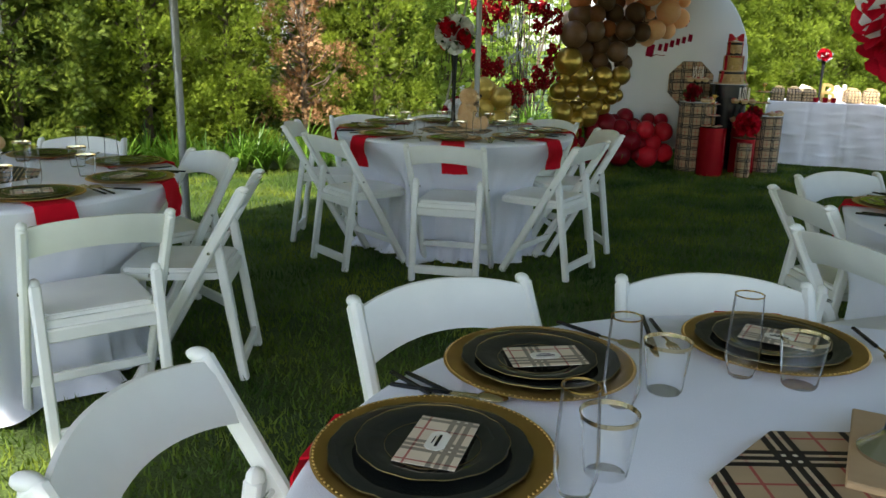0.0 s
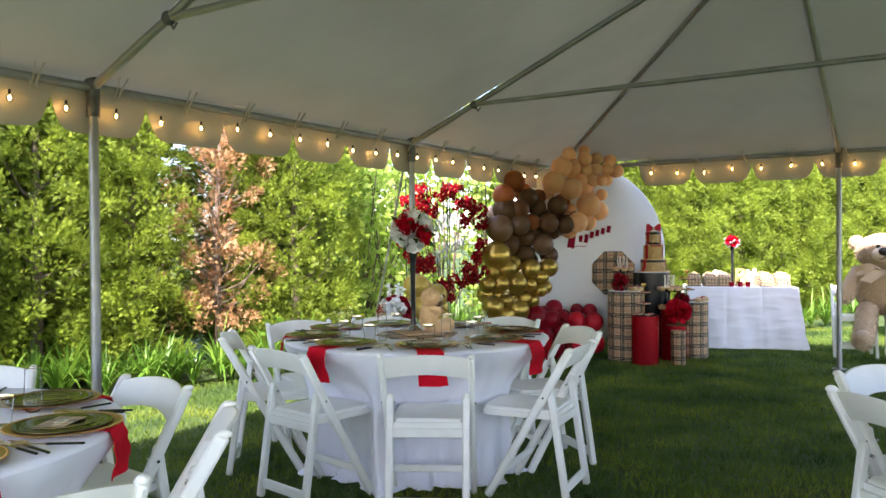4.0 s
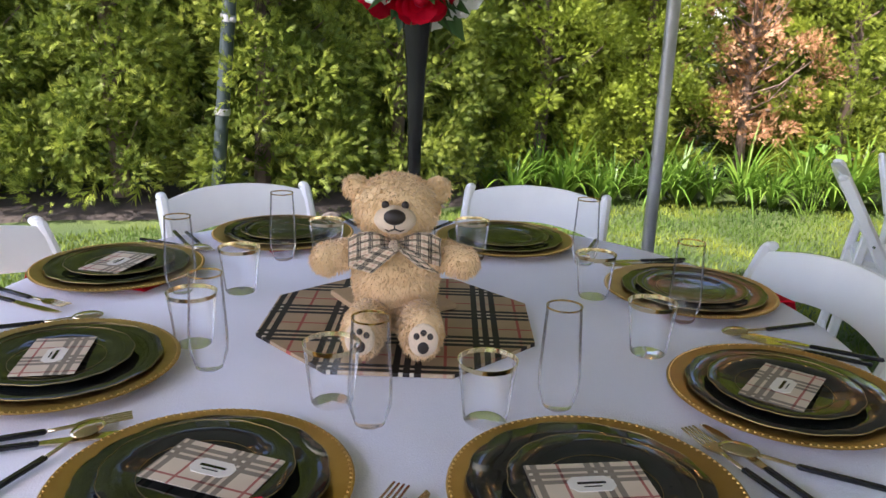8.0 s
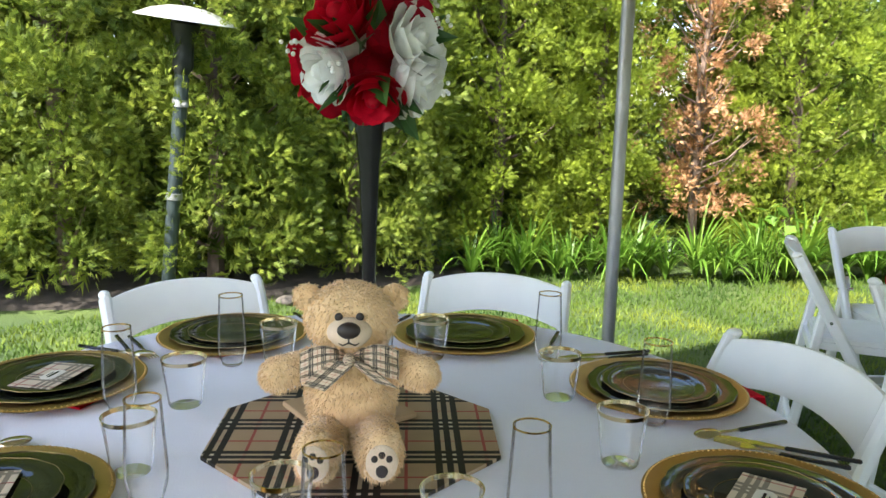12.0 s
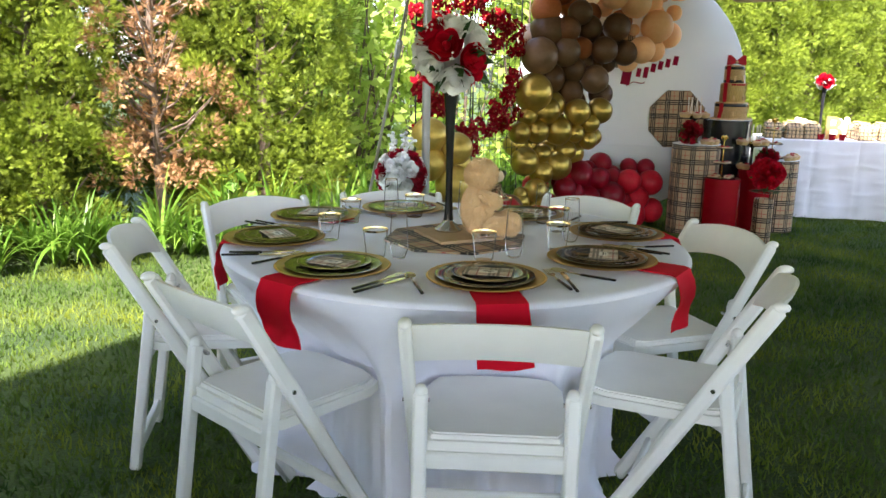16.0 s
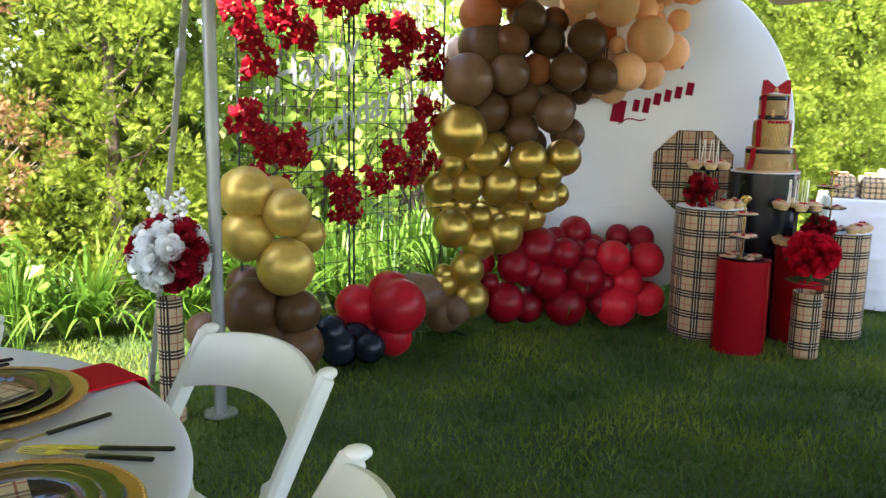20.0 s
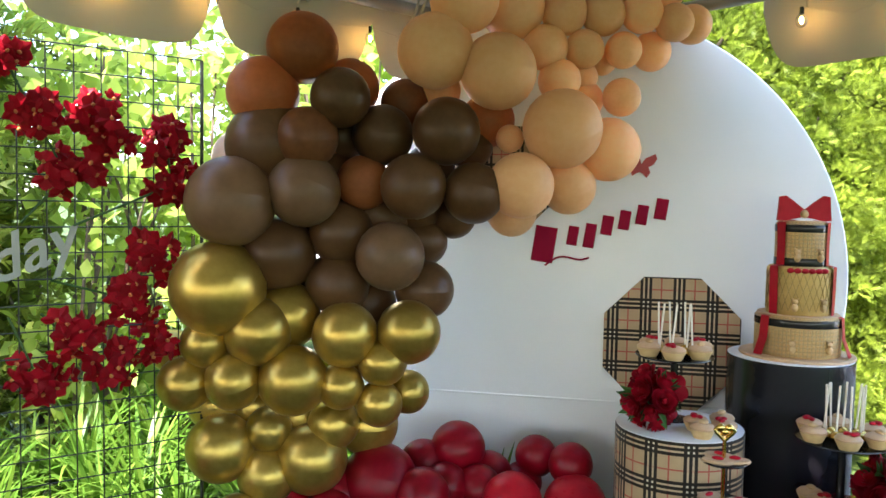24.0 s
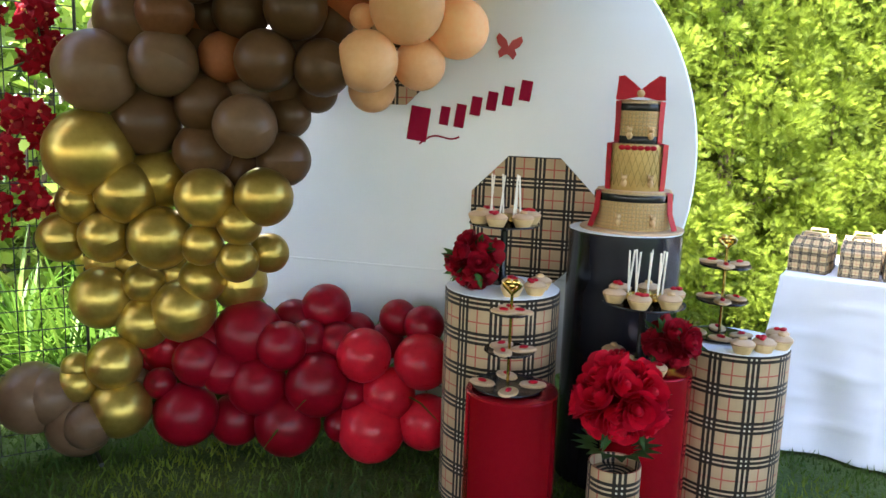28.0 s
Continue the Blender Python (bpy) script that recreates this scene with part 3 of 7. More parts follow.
def trunk_geo(height, r0, seed, limbs=16, reach=0.4, low=0.06):
    r = random.Random(seed)
    gs = [tube([(r.uniform(-0.03, 0.03), r.uniform(-0.03, 0.03), height * t) for t in (0, 0.25, 0.5, 0.75, 0.95)], r0, 7, r0 * 0.2)]
    for i in range(limbs):
        z, a = height * r.uniform(low, 0.85), r.uniform(0, 6.28)
        L = reach * r.uniform(0.6, 1.1) * (1.1 - 0.6 * z / height)
        gs.append(tube([(0, 0, z), (math.cos(a) * L * 0.5, math.sin(a) * L * 0.5, z + 0.10), (math.cos(a) * L, math.sin(a) * L, z + 0.32)], r0 * 0.28, 5, r0 * 0.07))
    return joined(gs)


CROWNS = [crown_mesh("crown", 3.3 + 0.25 * i, 0.60 + 0.03 * i, 290, 68, M_HEDGE, 20 + i, size=(0.030, 0.060), puff=(0.08, 0.18)) for i in range(4)]
CROWNS_BACK = [crown_mesh("crown", 4.1, 0.84, 240, 14, M_HEDGE_DARK, 50 + i, size=(0.10, 0.17), puff=(0.12, 0.24)) for i in range(2)]
CROWNS_DARK = [crown_mesh("crown", 3.9, 0.72, 280, 58, M_HEDGE_DARK, 40 + i, size=(0.038, 0.076), puff=(0.10, 0.21)) for i in range(2)]
TRUNK = mesh_of("trunk", trunk_geo(3.2, 0.06, 1, 26, 0.5), M_BARK)
HEDGE_LABEL = "yellow-green arborvitae of a tall garden hedge, clumpy and uneven"


def conifer(x, y, turn, crown, s=1.0, label=HEDGE_LABEL, group="hedge trees"):
    t = thing("hedge_tree", label, "tree", pose(x, y, 0, 0, 0, turn % 70 - 35), group)
    c = part("crown", crown, None, t)
    c.scale = (s, s, s)
    k = part("trunk", TRUNK, None, t)
    k.scale = (s, s, s)
    return t


hr = random.Random(5)
dirx, diry = 0.887, 0.461
px = -8.2
DEAD_X = -1.62
i = 0
while px < 11.5:
    fy = hedge_front(px)
    x, y = px - 0.30 + hr.uniform(-0.06, 0.06), fy + 0.62 + hr.uniform(-0.08, 0.08)
    gap = -0.4 < px < 2.4
    if abs(px - DEAD_X) < 0.40:
        pass
    elif not gap:
        if px < -3.4:
            conifer(x, y - 0.20, hr.uniform(0, 360), CROWNS_DARK[i % 2], hr.uniform(0.95, 1.12), "darker spreading conifer at the hedge's end, loose sprays")
        else:
            conifer(x, y, hr.uniform(0, 360), CROWNS[i % 4], hr.uniform(0.94, 1.1))
        # added second row, dark-leaved, so the hedge's gaps read as shade
        conifer(x - 0.55 + hr.uniform(-0.1, 0.1), y + 0.95, hr.uniform(0, 360), CROWNS_BACK[(i + 1) % 2], hr.uniform(1.0, 1.25),
                "added dark conifer filling gaps behind the garden hedge", "back hedge trees")
    px += 0.74
    i += 1

# the brown, dead tree in the row
dead = thing("dead_hedge_tree", "dead arborvitae with rust-brown dry sprays and bare twigs", "tree", pose(DEAD_X - 0.18, hedge_front(DEAD_X) + 0.52, 0))
part("crown", crown_mesh("crown", 3.1, 0.52, 95, 76, M_DEAD, 61, size=(0.024, 0.046), low=0.16, puff=(0.06, 0.13)), None, dead, "rust-brown dry foliage")
part("trunk", trunk_geo(2.9, 0.045, 9, 90, 0.50, 0.2), M_TWIG, dead, "grey bare trunk and twigs")

# shrubs beyond the wire screen, open; sunlit brightness is put into the leaf colour
LEAF_V, LEAF_F = [(0, 0, 0), (0.3, 0.45, 0.06), (0, 1, -0.1), (-0.3, 0.45, 0.06)], [(0, 1, 2, 3)]


def shrub(x, y, h, w, n, seed, label="leafy shrub with thin stems, sunlight put into its leaf colour"):
    r = np.random.default_rng(seed)
    t = thing("shrub", label, "shrub", pose(x, y, 0), "shrubs behind the screen")
    cl = np.stack([r.normal(0, w * 0.55, 60), r.normal(0, w * 0.45, 60), h * (0.12 + 0.9 * r.random(60))], 1)
    idx = r.integers(0, 60, n)
    pos = cl[idx] + r.normal(0, 0.13, (n, 3))
    d = r.normal(size=(n, 3)) + np.array([0, 0, 0.3])
    v, f = scatter(LEAF_V, LEAF_F, frames_to(d, r.uniform(-1.5, 1.5, n)), pos, r.uniform(0.07, 0.15, n))
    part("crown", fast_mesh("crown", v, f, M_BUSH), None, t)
    rr = random.Random(seed)
    part("trunk", joined([tube([(rr.uniform(-.1, .1), rr.uniform(-.1, .1), 0), tuple(0.5 * c for c in cl[k]), tuple(cl[k])], 0.018, 5, 0.006) for k in range(14)]), M_BARK, t)


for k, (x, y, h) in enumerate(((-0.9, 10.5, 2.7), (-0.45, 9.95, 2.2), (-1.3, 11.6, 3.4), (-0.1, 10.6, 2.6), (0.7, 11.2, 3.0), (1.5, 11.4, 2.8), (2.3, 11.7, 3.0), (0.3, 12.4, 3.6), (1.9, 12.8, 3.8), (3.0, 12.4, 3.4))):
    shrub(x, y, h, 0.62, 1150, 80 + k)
for k, (x, y) in enumerate(((3.6, 14.4), (-0.9, 15.2))):
    conifer(x, y, 70 * k, CROWNS_BACK[k % 2], 1.3, "tall green tree beyond the garden", "background trees")


def lily(size, seed, n=40):
    """A clump of strap leaves rising from one crown and arching over at their tips."""
    r = random.Random(seed)
    v, f = [(0, 0, 0)], []
    for i in range(n):
        a, L, w = r.uniform(0, 6.28), size * r.uniform(0.6, 1.05), r.uniform(0.008, 0.0135)
        reach, droop, ca, sa = r.uniform(0.25, 0.85), r.uniform(0.25, 0.85), math.cos(a), math.sin(a)
        k = len(v)
        for j in range(1, 8):
            t = j / 7
            d = L * reach * t ** 1.5
            z = L * (t * (1.15 - 0.35 * reach) - droop * reach * 1.25 * t ** 3)
            ww = w * min(1.0, 0.6 + 2 * t) * (1 - t ** 2.5) + 0.0008
            v += [(ca * d - sa * ww, sa * d + ca * ww, max(z, 0.0)), (ca * d + sa * ww, sa * d - ca * ww, max(z, 0.0))]
        f += [(0, k, k + 1)] + [(k + 2 * j, k + 2 * j + 1, k + 2 * j + 3, k + 2 * j + 2) for j in range(6)]
    return G(v, f)


LILIES = [mesh_of("lily_clump", lily(0.56, s), M_LILY) for s in range(4)]
lr = random.Random(12)
for k in range(88):
    x = -4.3 + k * 0.115 + lr.uniform(-0.08, 0.08) if k < 48 else 0.0
    if k < 48:
        y = hedge_front(x) + lr.uniform(-0.12, 0.22) + (0.25 if x < -3.0 and k % 3 else 0.0)
    else:
        x, y = lr.uniform(-0.5, 2.2), lr.uniform(9.2, 10.6)
    s = lr.uniform(0.7, 1.15) * (1.35 if k >= 48 else 1.12)
    if x < -3.55:
        continue
    ob = part("lily_clump", LILIES[k % 4], None, m=pose(x, y, -0.01, 0, 0, lr.uniform(0, 360)) @ Matrix.Scale(s, 4))
    tagged(ob, "clump of arching bright green strap leaves at the hedge foot", "plant", "lily clumps")
for k in range(9):
    x = 4.9 + 0.3 * k
    ob = part("lily_clump", LILIES[k % 4], None, m=pose(x, hedge_front(x) - 0.55 + lr.uniform(-0.1, 0.2), -0.01, 0, 0, lr.uniform(0, 360)) @ Matrix.Scale(1.2, 4))
    tagged(ob, "clump of arching bright green strap leaves at the hedge foot", "plant", "lily clumps")

# ---- the tent ----
TC = Vector((1.945, 9.82, 0))
TV, TU = Vector((0.804, -0.595, 0)), Vector((-0.595, -0.804, 0))
EAVE, RIDGE, BAY = 2.17, 3.50, 3.05
# rear end out of view, stretched past three bays to keep near tables shaded
WID, LEN = 2 * BAY, 9.55
ROWS = (0.0, BAY, 2 * BAY, LEN)


def tp(a, b, z):
    return TC + TV * a + TU * b + Vector((0, 0, z))


tent = thing("party_tent", "white frame tent with aluminium poles and scalloped valance", "tent")
for a, b in ((0, 0), (0, 1), (0, 2), (0, 3), (1, 0), (2, 0), (2, 1), (2, 2), (2, 3), (1, 3)):
    g = joined([tube([tp(a * BAY, ROWS[b], 0.0), tp(a * BAY, ROWS[b], EAVE)], 0.026, 12), tube([tp(a * BAY, ROWS[b], 0), tp(a * BAY, ROWS[b], 0.012)], 0.07, 12)])
    pole = part("pole", g, M_ALU, tent, "dull aluminium tent pole")
    part("corner_fitting", joined([tube([tp(a * BAY, ROWS[b], EAVE - 0.16), tp(a * BAY, ROWS[b], EAVE + 0.05)], 0.036, 12),
                                   moved(ball(0.048, seg=12, rings=8), Matrix.Translation(tp(a * BAY, ROWS[b], EAVE + 0.02)))]), M_IRON, pole, "dark grey pipe fitting")


def tent_tube(p, q, r=0.024):
    part("frame_tube", tube([p, q], r, 10), M_ALU, tent)


for b in range(3):
    tent_tube(tp(0, ROWS[b], EAVE), tp(0, ROWS[b + 1], EAVE))
    tent_tube(tp(WID, ROWS[b], EAVE), tp(WID, ROWS[b + 1], EAVE))
for a in range(2):
    tent_tube(tp(a * BAY, 0, EAVE), tp((a + 1) * BAY, 0, EAVE))
    tent_tube(tp(a * BAY, LEN, EAVE), tp((a + 1) * BAY, LEN, EAVE))
R0, R1 = tp(BAY, BAY, RIDGE), tp(BAY, 2.4 * BAY, RIDGE)
tent_tube(R0, R1)
for a, b, r in ((0, 0, R0), (2, 0, R0), (1, 0, R0), (0, 1, R0), (2, 1, R0), (0, 2, tp(BAY, 2 * BAY, RIDGE)), (2, 2, tp(BAY, 2 * BAY, RIDGE)), (0, 3, R1), (2, 3, R1), (1, 3, R1)):
    tent_tube(tp(a * BAY, ROWS[b], EAVE), r)
JA = 0.64
JZ = EAVE + (RIDGE - EAVE) * JA / BAY
for b in (1, 2):
    tent_tube(tp(JA, ROWS[b], JZ), tp(WID - JA, ROWS[b], JZ), 0.02)
    for a in (JA, WID - JA):
        part("tie_bracket", joined([moved(ball(0.038, seg=10, rings=6), Matrix.Translation(tp(a, ROWS[b], JZ))),
                                    tube([tp(a, ROWS[b], JZ) + Vector((0.0, 0.0, -0.01)), tp(a, ROWS[b], JZ) + Vector((0.03, -0.02, -0.06)), tp(a, ROWS[b], JZ) + Vector((0.05, -0.03, -0.03))], 0.006, 6)]), M_IRON, tent)


def roof_point(e0, e1, r0, r1, s, t):
    p = (e0.lerp(e1, s)).lerp(r0.lerp(r1, s), t)
    sag = 0.05 * math.sin(math.pi * t) + 0.012 * math.sin(14 * s + 9 * t)
    return p + Vector((0, 0, 0.045 - sag * 0.35))


def roof_plane(e0, e1, r0, r1, n=18, m=10):
    """A vinyl panel between an eave edge and a ridge edge, sagging a little and rippled."""
    v = [roof_point(e0, e1, r0, r1, i / n, j / m) for j in range(m + 1) for i in range(n + 1)]
    w = n + 1
    return G(v, [(j * w + i, j * w + i + 1, (j + 1) * w + i + 1, (j + 1) * w + i) for j in range(m) for i in range(n)])


C = {(a, b): tp(a * BAY, ROWS[b], EAVE) for a in range(3) for b in range(4)}
R5 = tp(BAY, 2 * BAY, RIDGE)
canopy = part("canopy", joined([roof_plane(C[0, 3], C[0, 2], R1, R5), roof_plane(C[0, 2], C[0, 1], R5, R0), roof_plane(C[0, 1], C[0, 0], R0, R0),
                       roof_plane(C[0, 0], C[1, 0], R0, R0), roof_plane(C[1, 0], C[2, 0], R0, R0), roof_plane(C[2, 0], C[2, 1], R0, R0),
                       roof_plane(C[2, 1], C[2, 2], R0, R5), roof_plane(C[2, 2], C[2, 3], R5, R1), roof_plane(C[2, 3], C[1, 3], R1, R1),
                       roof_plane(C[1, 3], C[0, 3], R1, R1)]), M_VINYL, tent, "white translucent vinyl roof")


def valance(p, q, out, start=0.0, lobe=0.61, shift=0.233):
    """A hanging strip cut into lobes with rounded corners, lightly waving."""
    L = (q - p).length
    n = int(L / 0.02)
    v, f = [], []
    for i in range(n + 1):
        d = start + (L - start) * i / n
        base = p.lerp(q, d / L)
        u = ((d - shift) / lobe) % 1.0
        drop = 0.05 + 0.20 * max(0.0, 1 - abs(2 * u - 1) ** 8)
        for j, t in enumerate((0.0, 0.12, 0.4, 0.7, 1.0)):
            wav = 0.016 * math.sin(d * 7.3) * t + 0.008 * math.sin(d * 17 + 1) * t
            v.append(base + out * (0.045 * min(1, t * 8) + wav) + Vector((0, 0, 0.047 - t * (drop + 0.047))))
    f = [(i * 5 + j, (i + 1) * 5 + j, (i + 1) * 5 + j + 1, i * 5 + j + 1) for i in range(n) for j in range(4)]
    return G(v, f)


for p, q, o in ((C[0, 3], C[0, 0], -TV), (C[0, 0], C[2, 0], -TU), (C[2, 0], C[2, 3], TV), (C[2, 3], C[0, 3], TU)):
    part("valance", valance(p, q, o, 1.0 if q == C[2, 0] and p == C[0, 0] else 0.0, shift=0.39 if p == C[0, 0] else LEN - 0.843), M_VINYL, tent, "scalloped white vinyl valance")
for p, q in ((C[0, 3], C[0, 0]), (C[0, 0], C[2, 0])):
    L = (q - p).length
    for k in range(int(L / 0.48)):
        s = (k + 0.5) * 0.48
        e = p.lerp(q, s / L)
        tan = (q - p).normalized()
        inn = Vector((TV.x, TV.y, 0)) if abs(tan.dot(TU)) > 0.5 else Vector((TU.x, TU.y, 0))
        up = e + inn * 0.10 + Vector((0, 0, 0.06))
        part("tie_strap", joined([tube([up, e + inn * 0.03 + Vector((0, 0, -0.01)), e - inn * 0.02 + Vector((0, 0, -0.045)) + tan * 0.02], 0.007, 6),
                                  tube([up - tan * 0.05, e + inn * 0.03 - tan * 0.02, e + Vector((0, 0, -0.07)) - tan * 0.03], 0.005, 6)]), M_VINYL, tent)

# string lights on the inside of the valance
lights = thing("string_lights", "string of warm bulbs lit along the tent valance", "string lights")
lr = random.Random(4)
for p, q, inn in ((C[0, 3], C[0, 0], TV), (C[0, 0], C[2, 0], TU)):
    L = (q - p).length
    pts = []
    n = int(L / 0.29)
    for k in range(n + 1):
        if p == C[0, 0] and k / n * L < 1.0:
            continue
        base = p.lerp(q, k / n) + inn * 0.016 + Vector((0, 0, -0.085 + 0.02 * lr.uniform(-1, 1)))
        pts += [base, p.lerp(q, (k + 0.5) / n) + inn * 0.012 + Vector((0, 0, -0.115))]
        bulb = part("bulb", moved(ball(0.018, 0.018, 0.023, 14, 9), Matrix.Translation(base + Vector((0, 0, -0.043)))), M_CLEAR, lights, "clear globe bulb")
        part("filament", moved(ball(0.0065, 0.0065, 0.012, 8, 6), Matrix.Translation(base + Vector((0, 0, -0.042)))), M_BULB, bulb, "glowing warm filament")
        part("socket", tube([base + Vector((0, 0, -0.022)), base], 0.007, 6), M_WIRE, bulb)
    part("cord", tube(pts, 0.0013, 5), M_VINYL, lights, "pale thin cord")

# guy strap beside the second pole
strap = thing("guy_strap", "grey webbing guy strap with ratchet running from the pole top", "strap")
sb, stp = Vector((-0.32, 7.72, 0.0)), tp(0, BAY, EAVE - 0.05) + Vector((-0.04, 0.03, 0))
part("webbing", bar(sb, stp, 0.03, 0.004), M_STRAP, strap)
mid = sb.lerp(stp, 0.68)
part("ratchet", moved(box(-0.02, 0.02, -0.015, 0.015, -0.055, 0.055, 0.006), Matrix.Translation(mid) @ (stp - sb).to_track_quat("Z", "Y").to_matrix().to_4x4()), M_ALU, strap)
part("stake", tube([sb + Vector((0, 0, -0.05)), sb + Vector((0, 0, 0.14))], 0.012, 8), M_IRON, strap)


# ---- folding chairs ----
def chair_parts():
    """White resin folding chair, back's top over the origin, facing +y."""
    W = 0.213

    def post(sx):
        top, foot = Vector((sx * W, 0.008, 0.770)), Vector((sx * (W - 0.005), 0.45, 0.0))
        return joined([bar(foot, top, 0.030, 0.044, (0, 1, 0.6), 0.009), moved(ball(0.0155, 0.023, 0.013, 14, 8), Matrix.Translation(top + Vector((0, -0.002, 0.001))))])

    def leg(sx):
        top, foot = Vector((sx * (W - 0.029), 0.118, 0.562)), Vector((sx * (W - 0.029), 0.035, 0.0))
        return joined([bar(foot, top, 0.036, 0.036, (0, 1, 0.1), 0.007), moved(ball(0.0175, 0.018, 0.020, 10, 8), Matrix.Translation(top))])

    nx, nz, th = 16, 5, 0.018
    v = []
    for k in (0, 1):
        for j in range(nz + 1):
            for i in range(nx + 1):
                s = 2 * i / nx - 1
                t = j / nz
                z0, z1 = 0.652 + 0.032 * (1 - s * s), 0.760 + 0.026 * (1 - abs(s) ** 2.2)
                z = z0 + (z1 - z0) * t
                edge = 0.004 if t in (0, 1) else 0.0
                y = 0.006 + (0.78 - z) * 0.56 - 0.038 * (1 - s * s) + (edge if k == 0 else th - edge)
                v.append((s * (W - 0.004), y, z))
    w, h = nx + 1, (nx + 1) * (nz + 1)
    f = []
    for j in range(nz):
        for i in range(nx):
            q = (j * w + i, j * w + i + 1, (j + 1) * w + i + 1, (j + 1) * w + i)
            f += [q, tuple(h + c for c in q[::-1])]
    for i in range(nx):
        f += [(i, h + i, h + i + 1, i + 1), (nz * w + i, nz * w + i + 1, h + nz * w + i + 1, h + nz * w + i)]
    back = G(v, f)
    seat_o = [(-0.165, 0.10), (0.165, 0.10), (0.185, 0.14), (0.19, 0.44), (0.17, 0.485), (0.10, 0.505), (-0.10, 0.505), (-0.17, 0.485), (-0.19, 0.44), (-0.185, 0.14)]
    frame_o = flat(seat_o, 0.415, 0.442)
    pad_in = [(x * 0.93, 0.30 + (y - 0.30) * 0.93) for x, y in seat_o]
    pad = flat([(x * 1.02, 0.30 + (y - 0.30) * 1.02) for x, y in pad_in], 0.4425, 0.4545)
    pad2 = flat([(x * 0.985, 0.30 + (y - 0.30) * 0.985) for x, y in pad_in], 0.4545, 0.4585)
    return [("leg", post(-1), M_RESIN), ("leg", post(1), M_RESIN), ("rear_leg", leg(-1), M_RESIN), ("rear_leg", leg(1), M_RESIN), ("backrest", back, M_RESIN),
            ("seat_frame", frame_o, M_RESIN), ("seat_pad", joined([pad, pad2]), M_RESIN),
            ("stretcher", bar((-0.178, 0.046, 0.072), (0.178, 0.046, 0.072), 0.020, 0.050, bevel=0.005), M_RESIN),
            ("stretcher", bar((-0.178, 0.094, 0.395), (0.178, 0.094, 0.395), 0.018, 0.046, bevel=0.005), M_RESIN),
            ("stretcher", bar((-0.205, 0.355, 0.15), (0.205, 0.355, 0.15), 0.018, 0.036, bevel=0.005), M_RESIN),
            ("bolt", tube([(-W - 0.018, 0.142, 0.53), (-W + 0.05, 0.142, 0.53)], 0.006, 8), M_SILVER), ("bolt", tube([(W + 0.018, 0.142, 0.53), (W - 0.05, 0.142, 0.53)], 0.006, 8), M_SILVER)]


FIRST_CHAIR = None
TABLES = {"T0": (0.94, 0.80), "T1": (-1.65, 2.84), "T2": (0.09, 5.08), "T3": (2.38, 2.60)}
TABLE_NAME = {"T0": "first", "T1": "bear", "T2": "middle", "T3": "fourth"}


def chair(key, p, q):
    """A chair whose back runs from p to q, facing its table."""
    global FIRST_CHAIR
    cx, cy = TABLES[key]
    mx, my = (p[0] + q[0]) / 2, (p[1] + q[1]) / 2
    nx, ny = -(q[1] - p[1]), q[0] - p[0]
    if nx * (cx - mx) + ny * (cy - my) < 0:
        nx, ny = -nx, -ny
    m = facing(mx, my, mx + nx, my + ny)
    if FIRST_CHAIR is None:
        FIRST_CHAIR = thing("folding_chair", "white resin folding chair with padded seat on the grass", "chair", m)
        for nm, g, mt in chair_parts():
            part(nm, g, mt, FIRST_CHAIR, "small steel bolt" if nm == "bolt" else "")
        ob = FIRST_CHAIR
    else:
        ob = copy_thing(FIRST_CHAIR, m)
    ob["group"] = "chairs round the " + TABLE_NAME[key] + " table"


CHAIRS = {
    "T0": [((-0.15, 0.77), (-0.10, 1.19)), ((0.12, 1.525), (0.47, 1.745)), ((0.728, 1.775), (1.13, 1.775))],
    "T1": [((-2.725, 3.28), (-2.48, 3.685)), ((-2.07, 3.96), (-1.62, 4.05)), ((-1.15, 3.76), (-0.80, 3.45)), ((-0.60, 3.15), (-0.53, 2.74)), ((-0.95, 2.04), (-0.63, 2.31)),
           ((-2.74, 2.93), (-2.70, 2.50)), ((-2.52, 2.10), (-2.18, 1.82))],
    "T2": [((-0.115, 4.16), (0.305, 4.10)), ((-0.80, 4.59), (-0.485, 4.255)), ((-1.015, 4.945), (-1.045, 5.36)), ((-0.86, 5.73), (-0.51, 5.90)), ((-0.32, 5.98), (0.10, 6.00)),
           ((0.60, 6.00), (0.94, 5.71)), ((1.05, 5.37), (1.15, 4.97)), ((1.03, 4.64), (0.81, 4.25))],
    "T3": [((1.73, 3.51), (2.10, 3.65)), ((1.51, 3.18), (1.57, 2.79)), ((1.34, 2.43), (1.50, 2.04)), ((2.48, 3.62), (2.88, 3.52)), ((3.10, 3.32), (3.35, 2.98))],
}
for key, spots in CHAIRS.items():
    for p, q in spots:
        chair(key, p, q)


# ---- round tables under floor-length cloths ----
def chair_seat(key, p, q):
    """Azimuth and distance of a chair seat's front edge, seen from its table's middle."""
    cx, cy = TABLES[key]
    mx, my = (p[0] + q[0]) / 2 - cx, (p[1] + q[1]) / 2 - cy
    d = Vector((-(q[1] - p[1]), q[0] - p[0])).normalized()
    if d.x * mx + d.y * my > 0:
        d = -d
    fx, fy = mx + d.x * 0.505, my + d.y * 0.505
    return math.atan2(my + d.y * 0.3, mx + d.x * 0.3), math.hypot(fx, fy)


